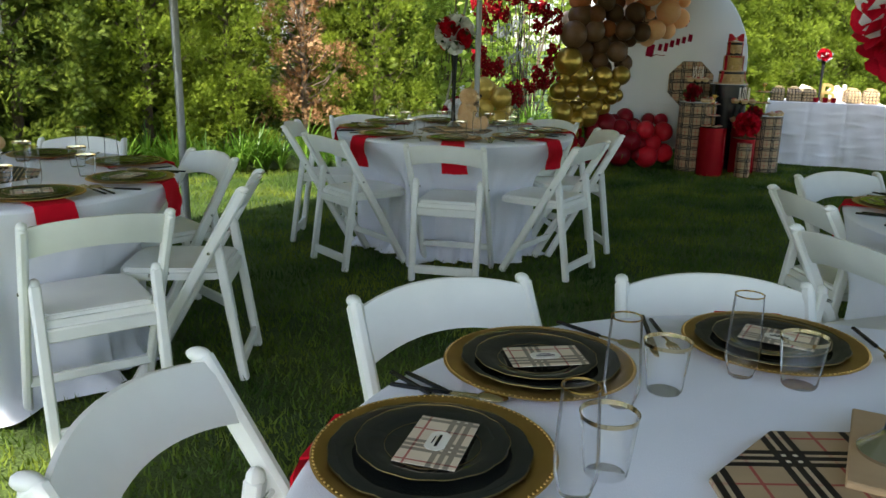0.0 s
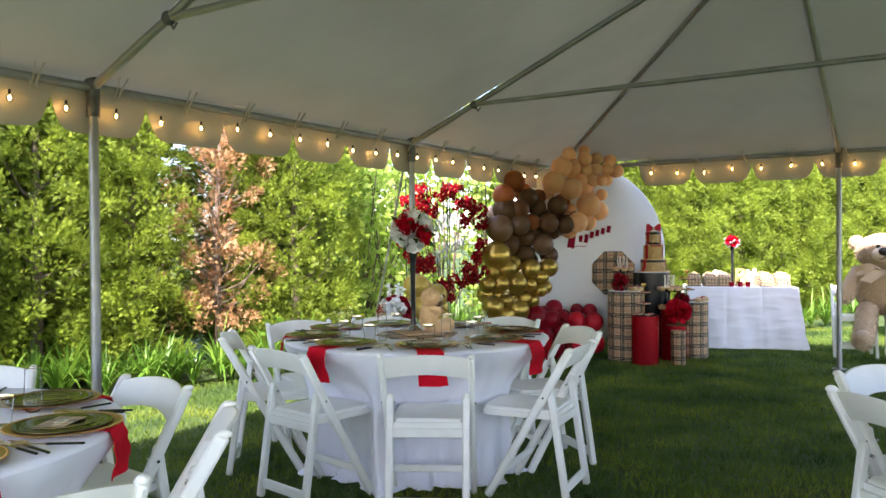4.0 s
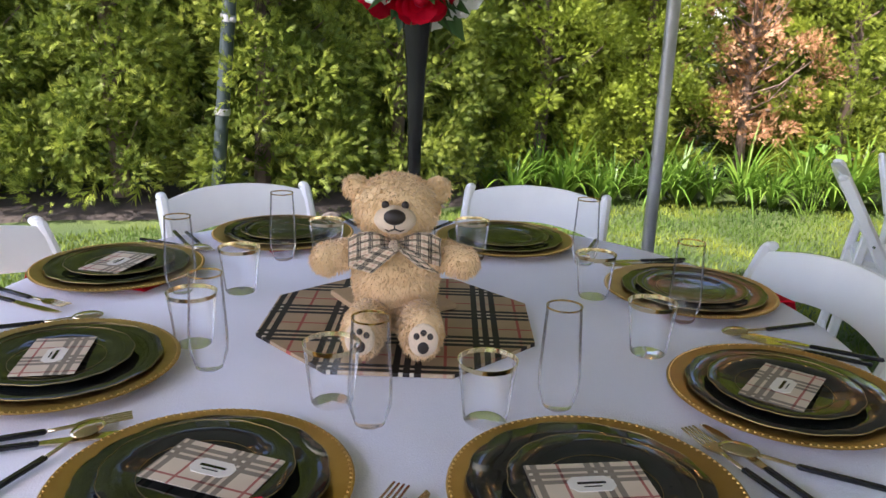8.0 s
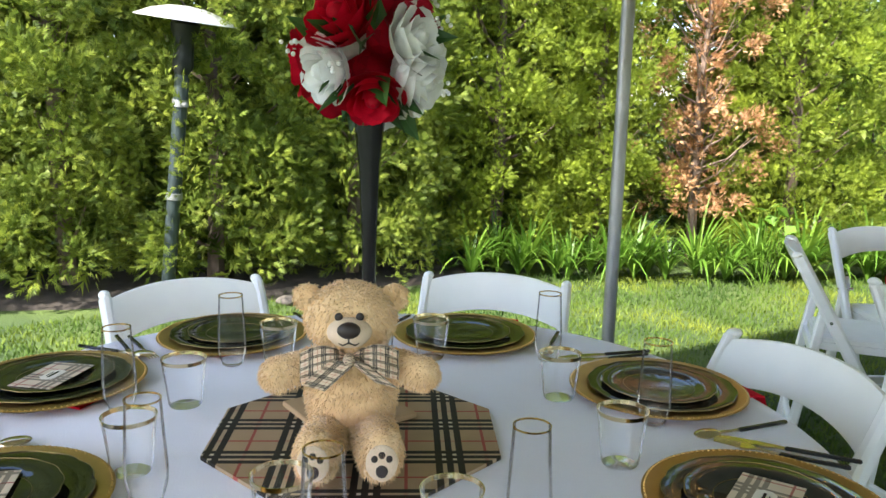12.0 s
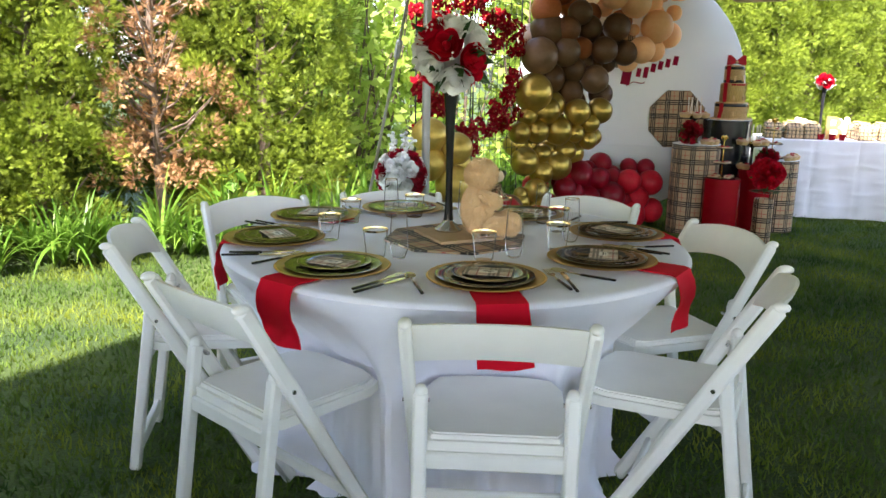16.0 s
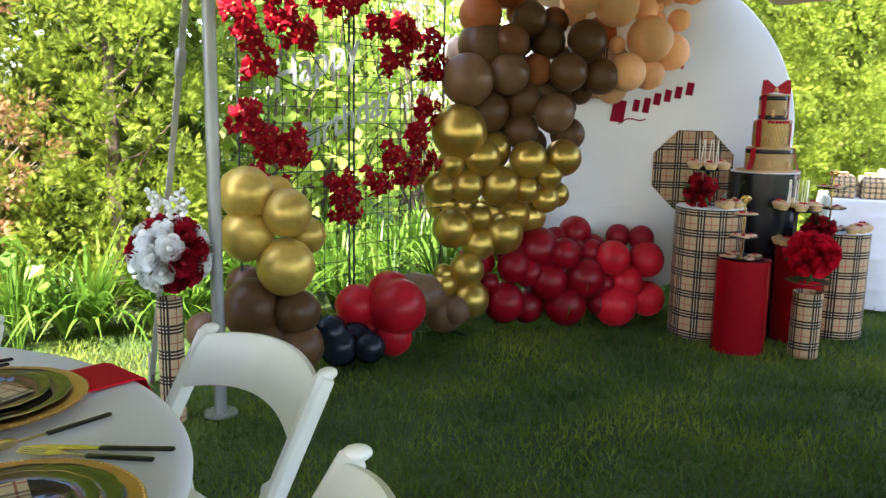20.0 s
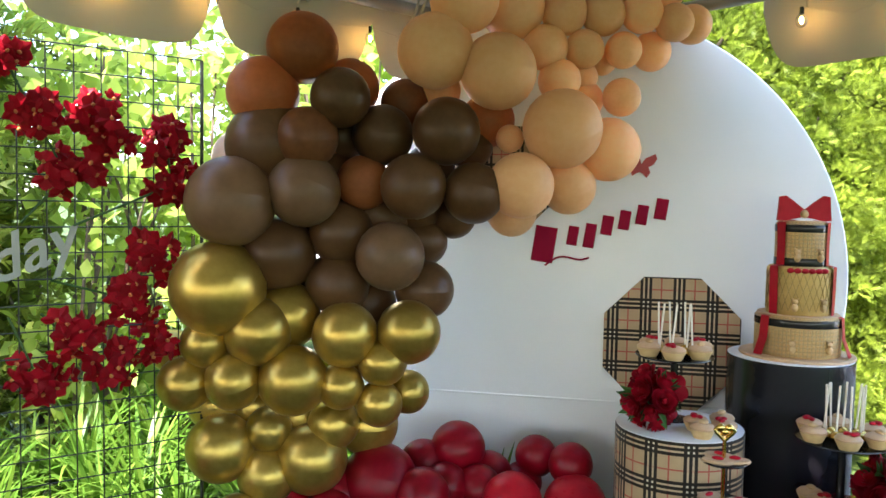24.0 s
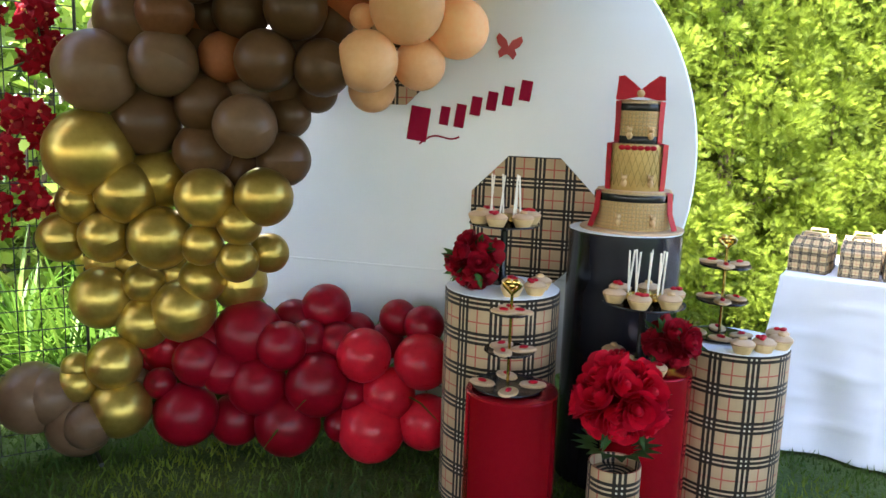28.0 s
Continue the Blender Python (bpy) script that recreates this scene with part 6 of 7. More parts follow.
def bear_pieces(hang, fur, pad, pile, seed):
    """A sitting bear facing +y, 0.29 high; hang: legs hanging from a seat."""
    if hang:
        legs = [blob((sx * 0.045, 0.05, 0.012), (sx * 0.062, 0.10, -0.072), 0.036, 0.032) for sx in (-1, 1)]
        feet = [blob((sx * 0.064, 0.09, -0.074), (sx * 0.066, 0.128, -0.066), 0.027, 0.03) for sx in (-1, 1)]
        arms = [blob((sx * 0.066, 0.01, 0.135), (sx * 0.108, 0.045, 0.066), 0.030, 0.027) for sx in (-1, 1)]
    else:
        legs = [blob((sx * 0.040, 0.045, 0.040), (sx * 0.050, 0.125, 0.040), 0.042, 0.036) for sx in (-1, 1)]
        feet = [blob((sx * 0.050, 0.130, 0.034), (sx * 0.052, 0.138, 0.060), 0.034, 0.030) for sx in (-1, 1)]
        arms = [blob((sx * 0.055, 0.015, 0.158), (sx * 0.118, 0.045, 0.146), 0.027, 0.029) for sx in (-1, 1)]
    n = 0.0 if hang else 0.026
    body = moved(ball(0.078, 0.064, 0.088 + n * 0.5, 20, 14), Matrix.Translation((0, 0.0, 0.088 + n * 0.5)))
    head = moved(ball(0.076, 0.068, 0.060, 22, 14), Matrix.Translation((0, 0.014, 0.208 + n)))
    ears = [moved(ball(0.024, 0.013, 0.024, 12, 8), Matrix.Translation((sx * 0.071, 0.004, 0.239 + n)) @ pose(0, 0, 0, 0, sx * 50, 0)) for sx in (-1, 1)]
    muzzle = moved(ball(0.036, 0.028, 0.025, 16, 10), Matrix.Translation((0, 0.078, 0.201 + n)))
    soft = [body, head, *ears, *legs, *feet, *arms]
    dark = [moved(ball(0.0185, 0.011, 0.0135, 12, 8), Matrix.Translation((0, 0.104, 0.211 + n)))]
    dark += [moved(ball(0.0066, 0.0045, 0.007, 8, 6), Matrix.Translation((sx * 0.0165, 0.0818, 0.2265 + n))) for sx in (-1, 1)]
    dark += [tube([(0, 0.107, 0.201 + n), (0, 0.1045, 0.191 + n), (-0.010, 0.101, 0.186 + n), (-0.020, 0.094, 0.191 + n)], 0.0014, 5), tube([(0, 0.1045, 0.191 + n), (0.010, 0.101, 0.186 + n), (0.020, 0.094, 0.191 + n)], 0.0014, 5)]
    soles = []
    if not hang:
        for sx in (-1, 1):
            soles.append(moved(ball(0.025, 0.005, 0.030, 14, 8), Matrix.Translation((sx * 0.052, 0.166, 0.046))))
            dark += [moved(ball(0.0095, 0.002, 0.011, 10, 6), Matrix.Translation((sx * 0.052, 0.1705, 0.034)))]
            dark += [moved(ball(0.0055, 0.002, 0.006, 8, 6), Matrix.Translation((sx * 0.052 + dx, 0.170, z))) for dx, z in ((-0.011, 0.054), (0.0, 0.060), (0.011, 0.054))]
    return soft, [(g, fur) for g in soft] + [(muzzle, pad)] + [(g, pad) for g in soles] + [(g, M_NOSE) for g in dark] + [(tufts(soft, pile, 0.0072, seed), fur)]


M_PAD = surf("cream_felt", (0.72, 0.56, 0.40), (0.66, 0.50, 0.34), rough=0.9, scale=60, bump=0.3, bump_scale=300)
soft, pieces = bear_pieces(False, M_FUR, M_PAD, 26000, 3)
bow = moved(bow_geo(), pose(0, 0.070, 0.182, 18, 0, 4) @ Matrix.Scale(1.04, 4))
BEAR = multi_mesh("teddy_bear", pieces + [(bow, M_RIBBON), (moved(ball(0.011, 0.010, 0.012, 10, 6), Matrix.Translation((0, 0.082, 0.182))), M_RIBBON)])
for x, y, tx, ty, extra in ((-1.616, 2.769, -1.16, 1.95, "facing the seats"), (0.160, 5.075, 1.05, 5.15, "beside the black vase")):
    ob = part("teddy_bear", BEAR, None, m=facing(x, y, tx, ty, TOP + 0.016) @ (Matrix.Scale(0.88, 4) if y < 4 else Matrix.Diagonal((0.80, 0.84, 0.87, 1))))
    tagged(ob, "small tan plush teddy bear with check bow, " + extra, "teddy bear", "table bears")

soft, pieces = bear_pieces(True, M_FUR_BIG, M_PAD, 9000, 5)
ob = part("teddy_bear", multi_mesh("teddy_bear", pieces + [(moved(bow_geo(), pose(0, 0.066, 0.150, 18, 0, 0)), M_FUR_BIG)]), None, m=facing(5.30, 8.72, 4.0, 6.2, 0.462) @ Matrix.Scale(3.35, 4))
tagged(ob, "giant beige plush teddy bear sitting on white chairs", "teddy bear")
for dx in (-0.26, 0.26):
    m = facing(5.30, 8.72, 4.0, 6.2) @ pose(dx, -0.28, 0)
    c = copy_thing(FIRST_CHAIR, m)
    c["group"] = "chairs under the giant bear"

# white folding screen at the end of the lawn
sc = thing("white_screen", "tall white panel screen standing on the lawn", "screen", pose(6.95, 9.95, 0, 0, 0, -42))
part("panel", box(-0.62, 0.62, -0.012, 0.012, 0.06, 1.86, 0.004), M_WHITE, sc)
for x in (-0.63, 0.63):
    part("post", tube([(x, 0, 0), (x, 0, 1.90)], 0.016, 8), M_WIRE, sc, "thin dark post")


# ---- wire screen with orchids and sign ----
GD = Vector((0.682, 0.731, 0))
GN = Vector((0.731, -0.682, 0))     # towards the lawn
GO = Vector((0.52, 8.29, 0))


def gp(s, z, out=0.0):
    return GO + GD * s + GN * out + Vector((0, 0, z))


for k, (s0, s1) in enumerate(((-0.635, -0.015), (0.015, 0.635))):
    t = thing("grid_panel", "black wire grid panel standing on the grass", "grid panel", group="wire grid panels")
    for i in range(9):
        s = s0 + (s1 - s0) * i / 8
        part("wire" if 0 < i < 8 else "post", tube([gp(s, 0.0 if i in (0, 8) else 0.03), gp(s, 1.90)], 0.0022 if 0 < i < 8 else 0.006, 6), M_WIRE, t)
    for j in range(25):
        z = 0.03 + 1.87 * j / 24
        part("wire", tube([gp(s0, z, 0.004), gp(s1, z, 0.004)], 0.0022, 6), M_WIRE, t)
    part("foot", tube([gp(s1 if k else s0, 0.02, -0.22), gp(s1 if k else s0, 0.02, 0.22)], 0.009, 6), M_WIRE, t)


def bloom_geo(seed):
    """One moth-orchid bloom: five petals and a yellow-flecked lip."""
    r = random.Random(seed)
    gs = []
    for a, L, w in ((90, 1.0, 0.62), (210, 0.95, 0.6), (330, 0.95, 0.6), (25, 0.85, 0.95), (155, 0.85, 0.95)):
        v = []
        for t, ww in ((0.08, 0.12), (0.35, 0.75), (0.68, 0.95), (1.0, 0.25)):
            for s in (-1, 0, 1):
                v.append((s * ww * w * 0.5, t * L, 0.14 * t * t - 0.10 * abs(s) + r.uniform(-0.04, 0.04)))
        f = [(3 * i + j, 3 * i + j + 1, 3 * i + j + 4, 3 * i + j + 3) for i in range(3) for j in range(2)]
        gs.append(moved(G(v, f), pose(0, 0, 0, 0, 0, a - 90)))
    return joined([(g[0], g[1], None) for g in gs])


BLOOMS = [bloom_geo(k) for k in range(3)]
LIP = ball(0.16, 0.13, 0.14, 8, 6)
M_LIP = surf("orchid_lip", (0.55, 0.25, 0.04), (0.45, 0.05, 0.03), rough=0.5, scale=60)


def spray(parts, seed):
    """Blooms along a bent stem: parts are (s, z) of its clusters on the wire screen."""
    r = random.Random(seed)
    t = thing("orchid_spray", "spray of deep red silk orchids tied to the wire grid", "flowers", group="orchid sprays")
    pts = [gp(s, z, 0.03) for s, z in parts]
    c = Vector((GO.x, GO.y, 1.25))
    stem = [pts[-1].lerp(c, 0.55), *pts[::-1]] if len(pts) > 1 else [pts[0].lerp(c, 0.55), pts[0]]
    part("stem", tube(stem, 0.004, 6), M_LEAF, t, "green stem")
    k = 0
    for p in pts:
        for i in range(17):
            d = Vector((r.gauss(0, 1), r.gauss(0, 1), r.gauss(0, 1))).normalized()
            q = p + d * r.uniform(0.02, 0.085) + GN * 0.02
            look_out = (GN * 1.0 + d * 0.8 + Vector((0, 0, -0.15)))
            m = Matrix.Translation(q) @ look_out.to_track_quat("Z", "Y").to_matrix().to_4x4() @ pose(0, 0, 0, 0, 0, r.uniform(0, 360)) @ Matrix.Scale(r.uniform(0.036, 0.05), 4)
            b = part("bloom", BLOOM_ME[k % 3], None, t, m=m)
            part("lip", LIP_ME, None, b, "yellow-flecked lip")
            k += 1


BLOOM_ME = [mesh_of("bloom", g, M_ORCHID) for g in BLOOMS]
LIP_ME = mesh_of("lip", moved(LIP, Matrix.Translation((0, -0.03, 0.10))), M_LIP)
for k, p in enumerate((((-0.64, 1.67), (-0.59, 1.57), (-0.55, 1.45)), ((-0.47, 1.77), (-0.40, 1.68), (-0.33, 1.60)), ((-0.18, 1.81), (-0.08, 1.75)),
                       ((0.06, 1.84), (0.13, 1.69), (0.22, 1.51)), ((0.30, 1.70), (0.33, 1.63)), ((0.51, 1.62), (0.53, 1.49)), ((0.46, 1.26), (0.39, 1.13)),
                       ((0.24, 1.03), (0.14, 0.90)), ((0.46, 0.98), (0.33, 0.91)), ((-0.10, 0.89), (-0.06, 0.77)), ((-0.61, 1.21), (-0.55, 1.12), (-0.46, 1.06)), ((-0.36, 1.06), (-0.37, 1.12)), ((-0.56, 0.92), (-0.44, 0.86)))):
    spray(p, 100 + k)


def lettering(text, size, depth, shear=0.0):
    cu = bpy.data.curves.new("lettering", "FONT")
    cu.body, cu.size, cu.extrude, cu.shear, cu.offset = text, size, depth, shear, 0.002
    cu.resolution_u = 3
    tmp = new("lettering", cu)
    me = bpy.data.meshes.new_from_object(tmp.evaluated_get(bpy.context.evaluated_depsgraph_get()))
    bpy.data.objects.remove(tmp)
    return me


sign = thing("birthday_sign", "pale grey acrylic lettering hung on the wire grid", "sign")
basis = Matrix((GD, Vector((0, 0, 1)), GN)).transposed().to_4x4()
for text, s, z, size, rot in (("Happy", -0.46, 1.33, 0.205, 20), ("Birthday", -0.33, 1.05, 0.185, 21)):
    me = lettering(text, size, 0.003, 0.35)
    me.materials.append(M_ACRYLIC)
    m = basis.copy()
    m.translation = gp(s, z, 0.014)
    part("word", me, None, sign, m=m @ pose(0, 0, 0, 0, 0, rot))

# ---- tall check vase with white and red flowers by the pole ----
pv = thing("flower_pedestal", "tall check vase of white and dark red flowers on grass", "vase", pose(-0.035, 7.285, 0))
part("vase", lathe([(0.0001, 0.003), (0.048, 0), (0.050, 0.004), (0.050, 0.511), (0.046, 0.513), (0.044, 0.485), (0.0001, 0.475)], 40), M_VASE, pv)
bouquet(pv, (0.01, 0, 0.69), 0.132, ["wine" if k % 13 in (0, 1, 2, 7) else "white" for k in range(34)], 0.054, 14, 20, 0.2)
r = random.Random(31)
for k in range(5):
    a = k * 1.3
    base, tip = Vector((0.03 * math.cos(a), 0.03 * math.sin(a), 0.75)), Vector((0.075 * math.cos(a) + 0.01, 0.075 * math.sin(a), 0.91 + 0.07 * r.random()))
    part("snapdragon", joined([tube([base, tip], 0.003, 5)] + [moved(ball(0.013, 0.011, 0.011, 8, 5), Matrix.Translation(base.lerp(tip, 0.40 + 0.075 * j) + Vector((r.uniform(-.014, .014), r.uniform(-.014, .014), 0)))) for j in range(9)]), M_ROSE_WHITE, pv, "white flower spike")

# ---- mini check vase with the big red bouquet ----
x, y, rr_, h = PL["M"]
mv = thing("check_vase", "small tan check cylinder vase packed with large red flowers", "vase", pose(x, y, 0))
part("vase", lathe([(0.0001, 0.003), (rr_ - 0.002, 0), (rr_, 0.004), (rr_, h), (rr_ - 0.004, h + 0.001), (rr_ - 0.006, h - 0.03), (0.0001, h - 0.04)], 48), M_DRUM, mv)
bouquet(mv, (0, 0, 0.545), 0.10, ["red"] * 30, 0.055, 3, 16, 0.25, False, 0.5)
gs = []
for k in range(16):
    a = k * 0.39 + 0.2
    gs.append(moved(leaf_geo(0.085), Matrix.Translation((0.05 * math.cos(a), 0.05 * math.sin(a), 0.40)) @ Vector((math.cos(a), math.sin(a), 0.25)).to_track_quat("Y", "Z").to_matrix().to_4x4()))
part("collar_leaves", joined(gs), M_LEAF, mv, "dark green leaves")
for (x, y, z), n, rad, seed in (((2.425, 8.86, 0.755 + 0.095), 15, 0.066, 41), ((3.085, 8.80, 0.551 + 0.105), 14, 0.064, 44)):
    fl = thing("rose_bunch", "low bunch of wine-red roses on a plinth", "flowers", pose(x, y, z), "rose bunches")
    bouquet(fl, (0, 0, 0), rad, ["wine"] * n, 0.043, seed, 34, 0.0, False, 0.4)


# ---- cakes and sweets ----
def ring(r, z, thick):
    return tube([(r * math.cos(6.28319 * k / 48), r * math.sin(6.28319 * k / 48), z) for k in range(48)], thick, 6, closed=True)


KX, KY, KR, KH = PL["K"]
cake = thing("tiered_cake", "three-tier tan and gold cake with red ribbon and bow", "cake", pose(2.925, 9.235, KH + 0.001))
part("cake_board", lathe([(0.0001, 0.0), (0.185, 0.0), (0.187, 0.004), (0.185, 0.009), (0.0001, 0.009)], 56), M_CREAM, cake, "cream round board")
z = 0.009
for r_, h_, mt, lab in ((0.138, 0.135, M_WICKER, "woven-look fondant tier"), (0.104, 0.165, M_GOLD_ICING, "quilted gold tier"), (0.083, 0.15, M_WICKER, "woven-look fondant tier")):
    tier = part("tier", lathe([(0.0001, z), (r_ - 0.003, z), (r_, z + 0.004), (r_, z + h_ - 0.008), (r_ - 0.008, z + h_), (0.0001, z + h_)], 48), mt, cake, lab)
    if mt is M_WICKER:
        part("black_band", lathe([(r_ + 0.001, z + h_ - 0.035), (r_ + 0.002, z + h_ - 0.033), (r_ + 0.002, z + h_ - 0.012), (r_ + 0.001, z + h_ - 0.010)], 48, cap0=False, cap1=False), M_BLACK, tier, "black ribbon band")
        part("icing_top", lathe([(0.0001, z + h_ + 0.0005), (r_ - 0.006, z + h_ + 0.0005), (r_ - 0.007, z + h_ + 0.003), (0.0001, z + h_ + 0.003)], 40), M_CREAM, tier)
        if z > 0.1:
            part("black_band", lathe([(r_ + 0.001, z + 0.002), (r_ + 0.002, z + 0.004), (r_ + 0.002, z + 0.026), (r_ + 0.001, z + 0.028)], 48, cap0=False, cap1=False), M_BLACK, tier, "black ribbon band")
    else:
        lat = []
        for k in range(30):
            for s in (-1, 1):
                a0 = 6.28319 * k / 30
                lat.append(tube([((r_ + 0.001) * math.cos(a0 + s * 0.42 * j / 4), (r_ + 0.001) * math.sin(a0 + s * 0.42 * j / 4), z + 0.018 + 0.13 * j / 4) for j in range(5)], 0.0012, 4))
        part("gold_lattice", joined(lat), M_GOLD_DIM, tier, "gold quilting lines")
        for k in range(3):
            a = radians(-112 + 24 * k)
            part("icing_bow", joined([moved(ball(0.012, 0.006, 0.009, 8, 6), Matrix.Translation(((r_ + 0.004) * math.cos(a + d), (r_ + 0.004) * math.sin(a + d), z + h_ - 0.012))) for d in (-0.1, 0.1)]), M_RED_ICING, tier, "small red bow")
    for k, a in enumerate((-60, -115)):
        aa = radians(a + 7 * k)
        c = Vector(((r_ + 0.008) * math.cos(aa), (r_ + 0.008) * math.sin(aa), z + 0.03))
        part("fondant_bear", joined([moved(ball(0.011, 0.009, 0.014, 8, 6), Matrix.Translation(c)), moved(ball(0.010, 0.009, 0.009, 8, 6), Matrix.Translation(c + Vector((0, 0, 0.02))))] +
                                    [moved(ball(0.0038, seg=6, rings=4), Matrix.Translation(c + Vector((d, 0, 0.029)))) for d in (-0.008, 0.008)]), M_COOKIE, tier, "tiny brown fondant bear")
    z += h_


def ribbon_run(side):
    v, f = [], []
    path = [(0.04, z + 0.006), (0.086, z - 0.002), (0.089, z - 0.07), (0.092, z - 0.145), (0.112, z - 0.150), (0.110, z - 0.23), (0.114, z - 0.312), (0.146, z - 0.318), (0.146, z - 0.39), (0.17, z - 0.447)]
    for i, (r_, zz) in enumerate(path):
        for w in (-0.018, 0.018):
            a = radians(-90 + side) + w / max(r_, 0.05)
            v.append(((r_ + 0.004 * math.sin(i * 1.7)) * math.cos(a), (r_ + 0.004 * math.sin(i * 1.7)) * math.sin(a), zz))
    n = len(v)
    v += [(x * 0.985, y * 0.985, zz - 0.001) for x, y, zz in v]
    f = [(2 * i, 2 * i + 1, 2 * i + 3, 2 * i + 2) for i in range(len(path) - 1)]
    f += [tuple(n + c for c in q[::-1]) for q in f]
    return G(v, f)


for s in (-58, 62):
    part("ribbon", ribbon_run(s), M_RED_ICING, cake, "red ribbon trailing down the tiers")
for sx in (-1, 1):
    loop = [(0.0, -0.010), (0.0, 0.014), (0.030, 0.040), (0.060, 0.062), (0.080, 0.058), (0.083, 0.010), (0.086, -0.022), (0.062, -0.024), (0.030, -0.016)]
    loop = [(sx * a, b) for a, b in loop][::sx]
    part("bow_loop", moved(flat(loop, -0.006, 0.010), pose(0, -0.022, z + 0.026, 90, 0, 0)), M_RED_ICING, cake, "red bow loop")
part("bow_knot", moved(ball(0.014, 0.013, 0.014, 10, 6), Matrix.Translation((0, -0.032, z + 0.026))), M_COOKIE, cake, "small brown bear on the bow")

CUP = lathe([(0.0001, 0), (0.017, 0), (0.025, 0.024), (0.0255, 0.026), (0.022, 0.026)], 18, lambda a, i: 1 + 0.03 * math.cos(18 * a))
ICE = lathe([(0.024, 0.025), (0.027, 0.031), (0.022, 0.039), (0.010, 0.044), (0.0001, 0.045)], 16)
BERRY = joined([moved(ball(0.008, 0.007, 0.006, 8, 6), Matrix.Translation(q)) for q in ((0.008, 0, 0), (-0.008, 0.002, 0.001), (0, -0.008, 0.002))])
CUP_ME, ICE_ME, BERRY_ME = mesh_of("case", CUP, M_CASE), mesh_of("icing", ICE, M_CREAM), mesh_of("topping", moved(BERRY, Matrix.Translation((0.004, -0.004, 0.046))), M_RED_ICING)
TOPB_ME = mesh_of("topping", moved(ball(0.011, 0.009, 0.008, 8, 6), Matrix.Translation((-0.002, 0.0, 0.047))), M_COOKIE)
COOK_ME = mesh_of("biscuit", lathe([(0.0001, 0), (0.024, 0), (0.027, 0.004), (0.025, 0.008), (0.0001, 0.009)], 18), M_CREAM)
CDOT_ME = mesh_of("topping", moved(ball(0.010, 0.008, 0.005, 8, 6), Matrix.Translation((0, 0, 0.011))), M_RED_ICING)
cr = random.Random(17)
CK = 0


def cupcake(x, y, z, grp):
    global CK
    t = thing("cupcake", "cupcake with cream icing and small red or brown topping", "cupcake", pose(x, y, z, 0, 0, cr.uniform(0, 360)) @ Matrix.Diagonal((1.45, 1.45, 1.02, 1)), grp)
    part("case", CUP_ME, None, t)
    part("icing", ICE_ME, None, t)
    part("topping", BERRY_ME if CK % 2 == 0 else TOPB_ME, None, t, "red icing flower" if CK % 2 == 0 else "brown sugar bear")
    CK += 1


def biscuit(x, y, z, grp):
    t = thing("cookie", "iced oval cookie with red icing dot", "cookie", pose(x, y, z, 0, 0, cr.uniform(0, 360)) @ Matrix.Diagonal((1.6, 1.05, 1.2, 1)), grp)
    part("biscuit", COOK_ME, None, t)
    part("topping", CDOT_ME, None, t)


STICK_ME = mesh_of("stick", tube([(0, 0, 0), (0, 0, 0.145)], 0.0032, 7), M_STICK)
POP_ME = mesh_of("pop", moved(ball(0.019, 0.019, 0.017, 12, 8), Matrix.Translation((0, 0, 0.015))), M_GOLD_LINE)


def cake_pop(x, y, z, grp):
    t = thing("cake_pop", "gold-wrapped cake pop with an upright ivory stick", "cake pop", pose(x, y, z), grp)
    part("pop", POP_ME, None, t, "gold foil ball")
    part("stick", STICK_ME, None, t, m=pose(0, 0, 0.025, cr.uniform(-5, 5), cr.uniform(-5, 5), 0))


def cake_stand(x, y, z, h, r_, sticks, cups, grp):
    t = thing("cake_stand", "black pedestal cake stand with sweets", "cake stand", pose(x, y, z), "black cake stands")
    part("foot", lathe([(0.0001, 0), (0.055, 0), (0.056, 0.004), (0.02, 0.012), (0.012, 0.03), (0.012, h - 0.02), (0.03, h - 0.006), (0.03, h - 0.001)], 28), M_BLACK, t)
    part("plate", lathe([(0.0001, h), (r_ - 0.006, h), (r_, h + 0.004), (r_ - 0.001, h + 0.008), (r_ - 0.008, h + 0.005), (0.0001, h + 0.005)], 48), M_BLACK, t)
    zt = z + h + 0.0055
    for k in range(cups):
        a = 6.28319 * k / cups + 0.4
        cupcake(x + (r_ - 0.034) * math.cos(a), y + (r_ - 0.034) * math.sin(a), zt, grp)
    for k in range(sticks):
        a = 6.28319 * k / sticks
        cake_pop(x + 0.055 * math.cos(a), y + 0.035 * math.sin(a), zt, grp)


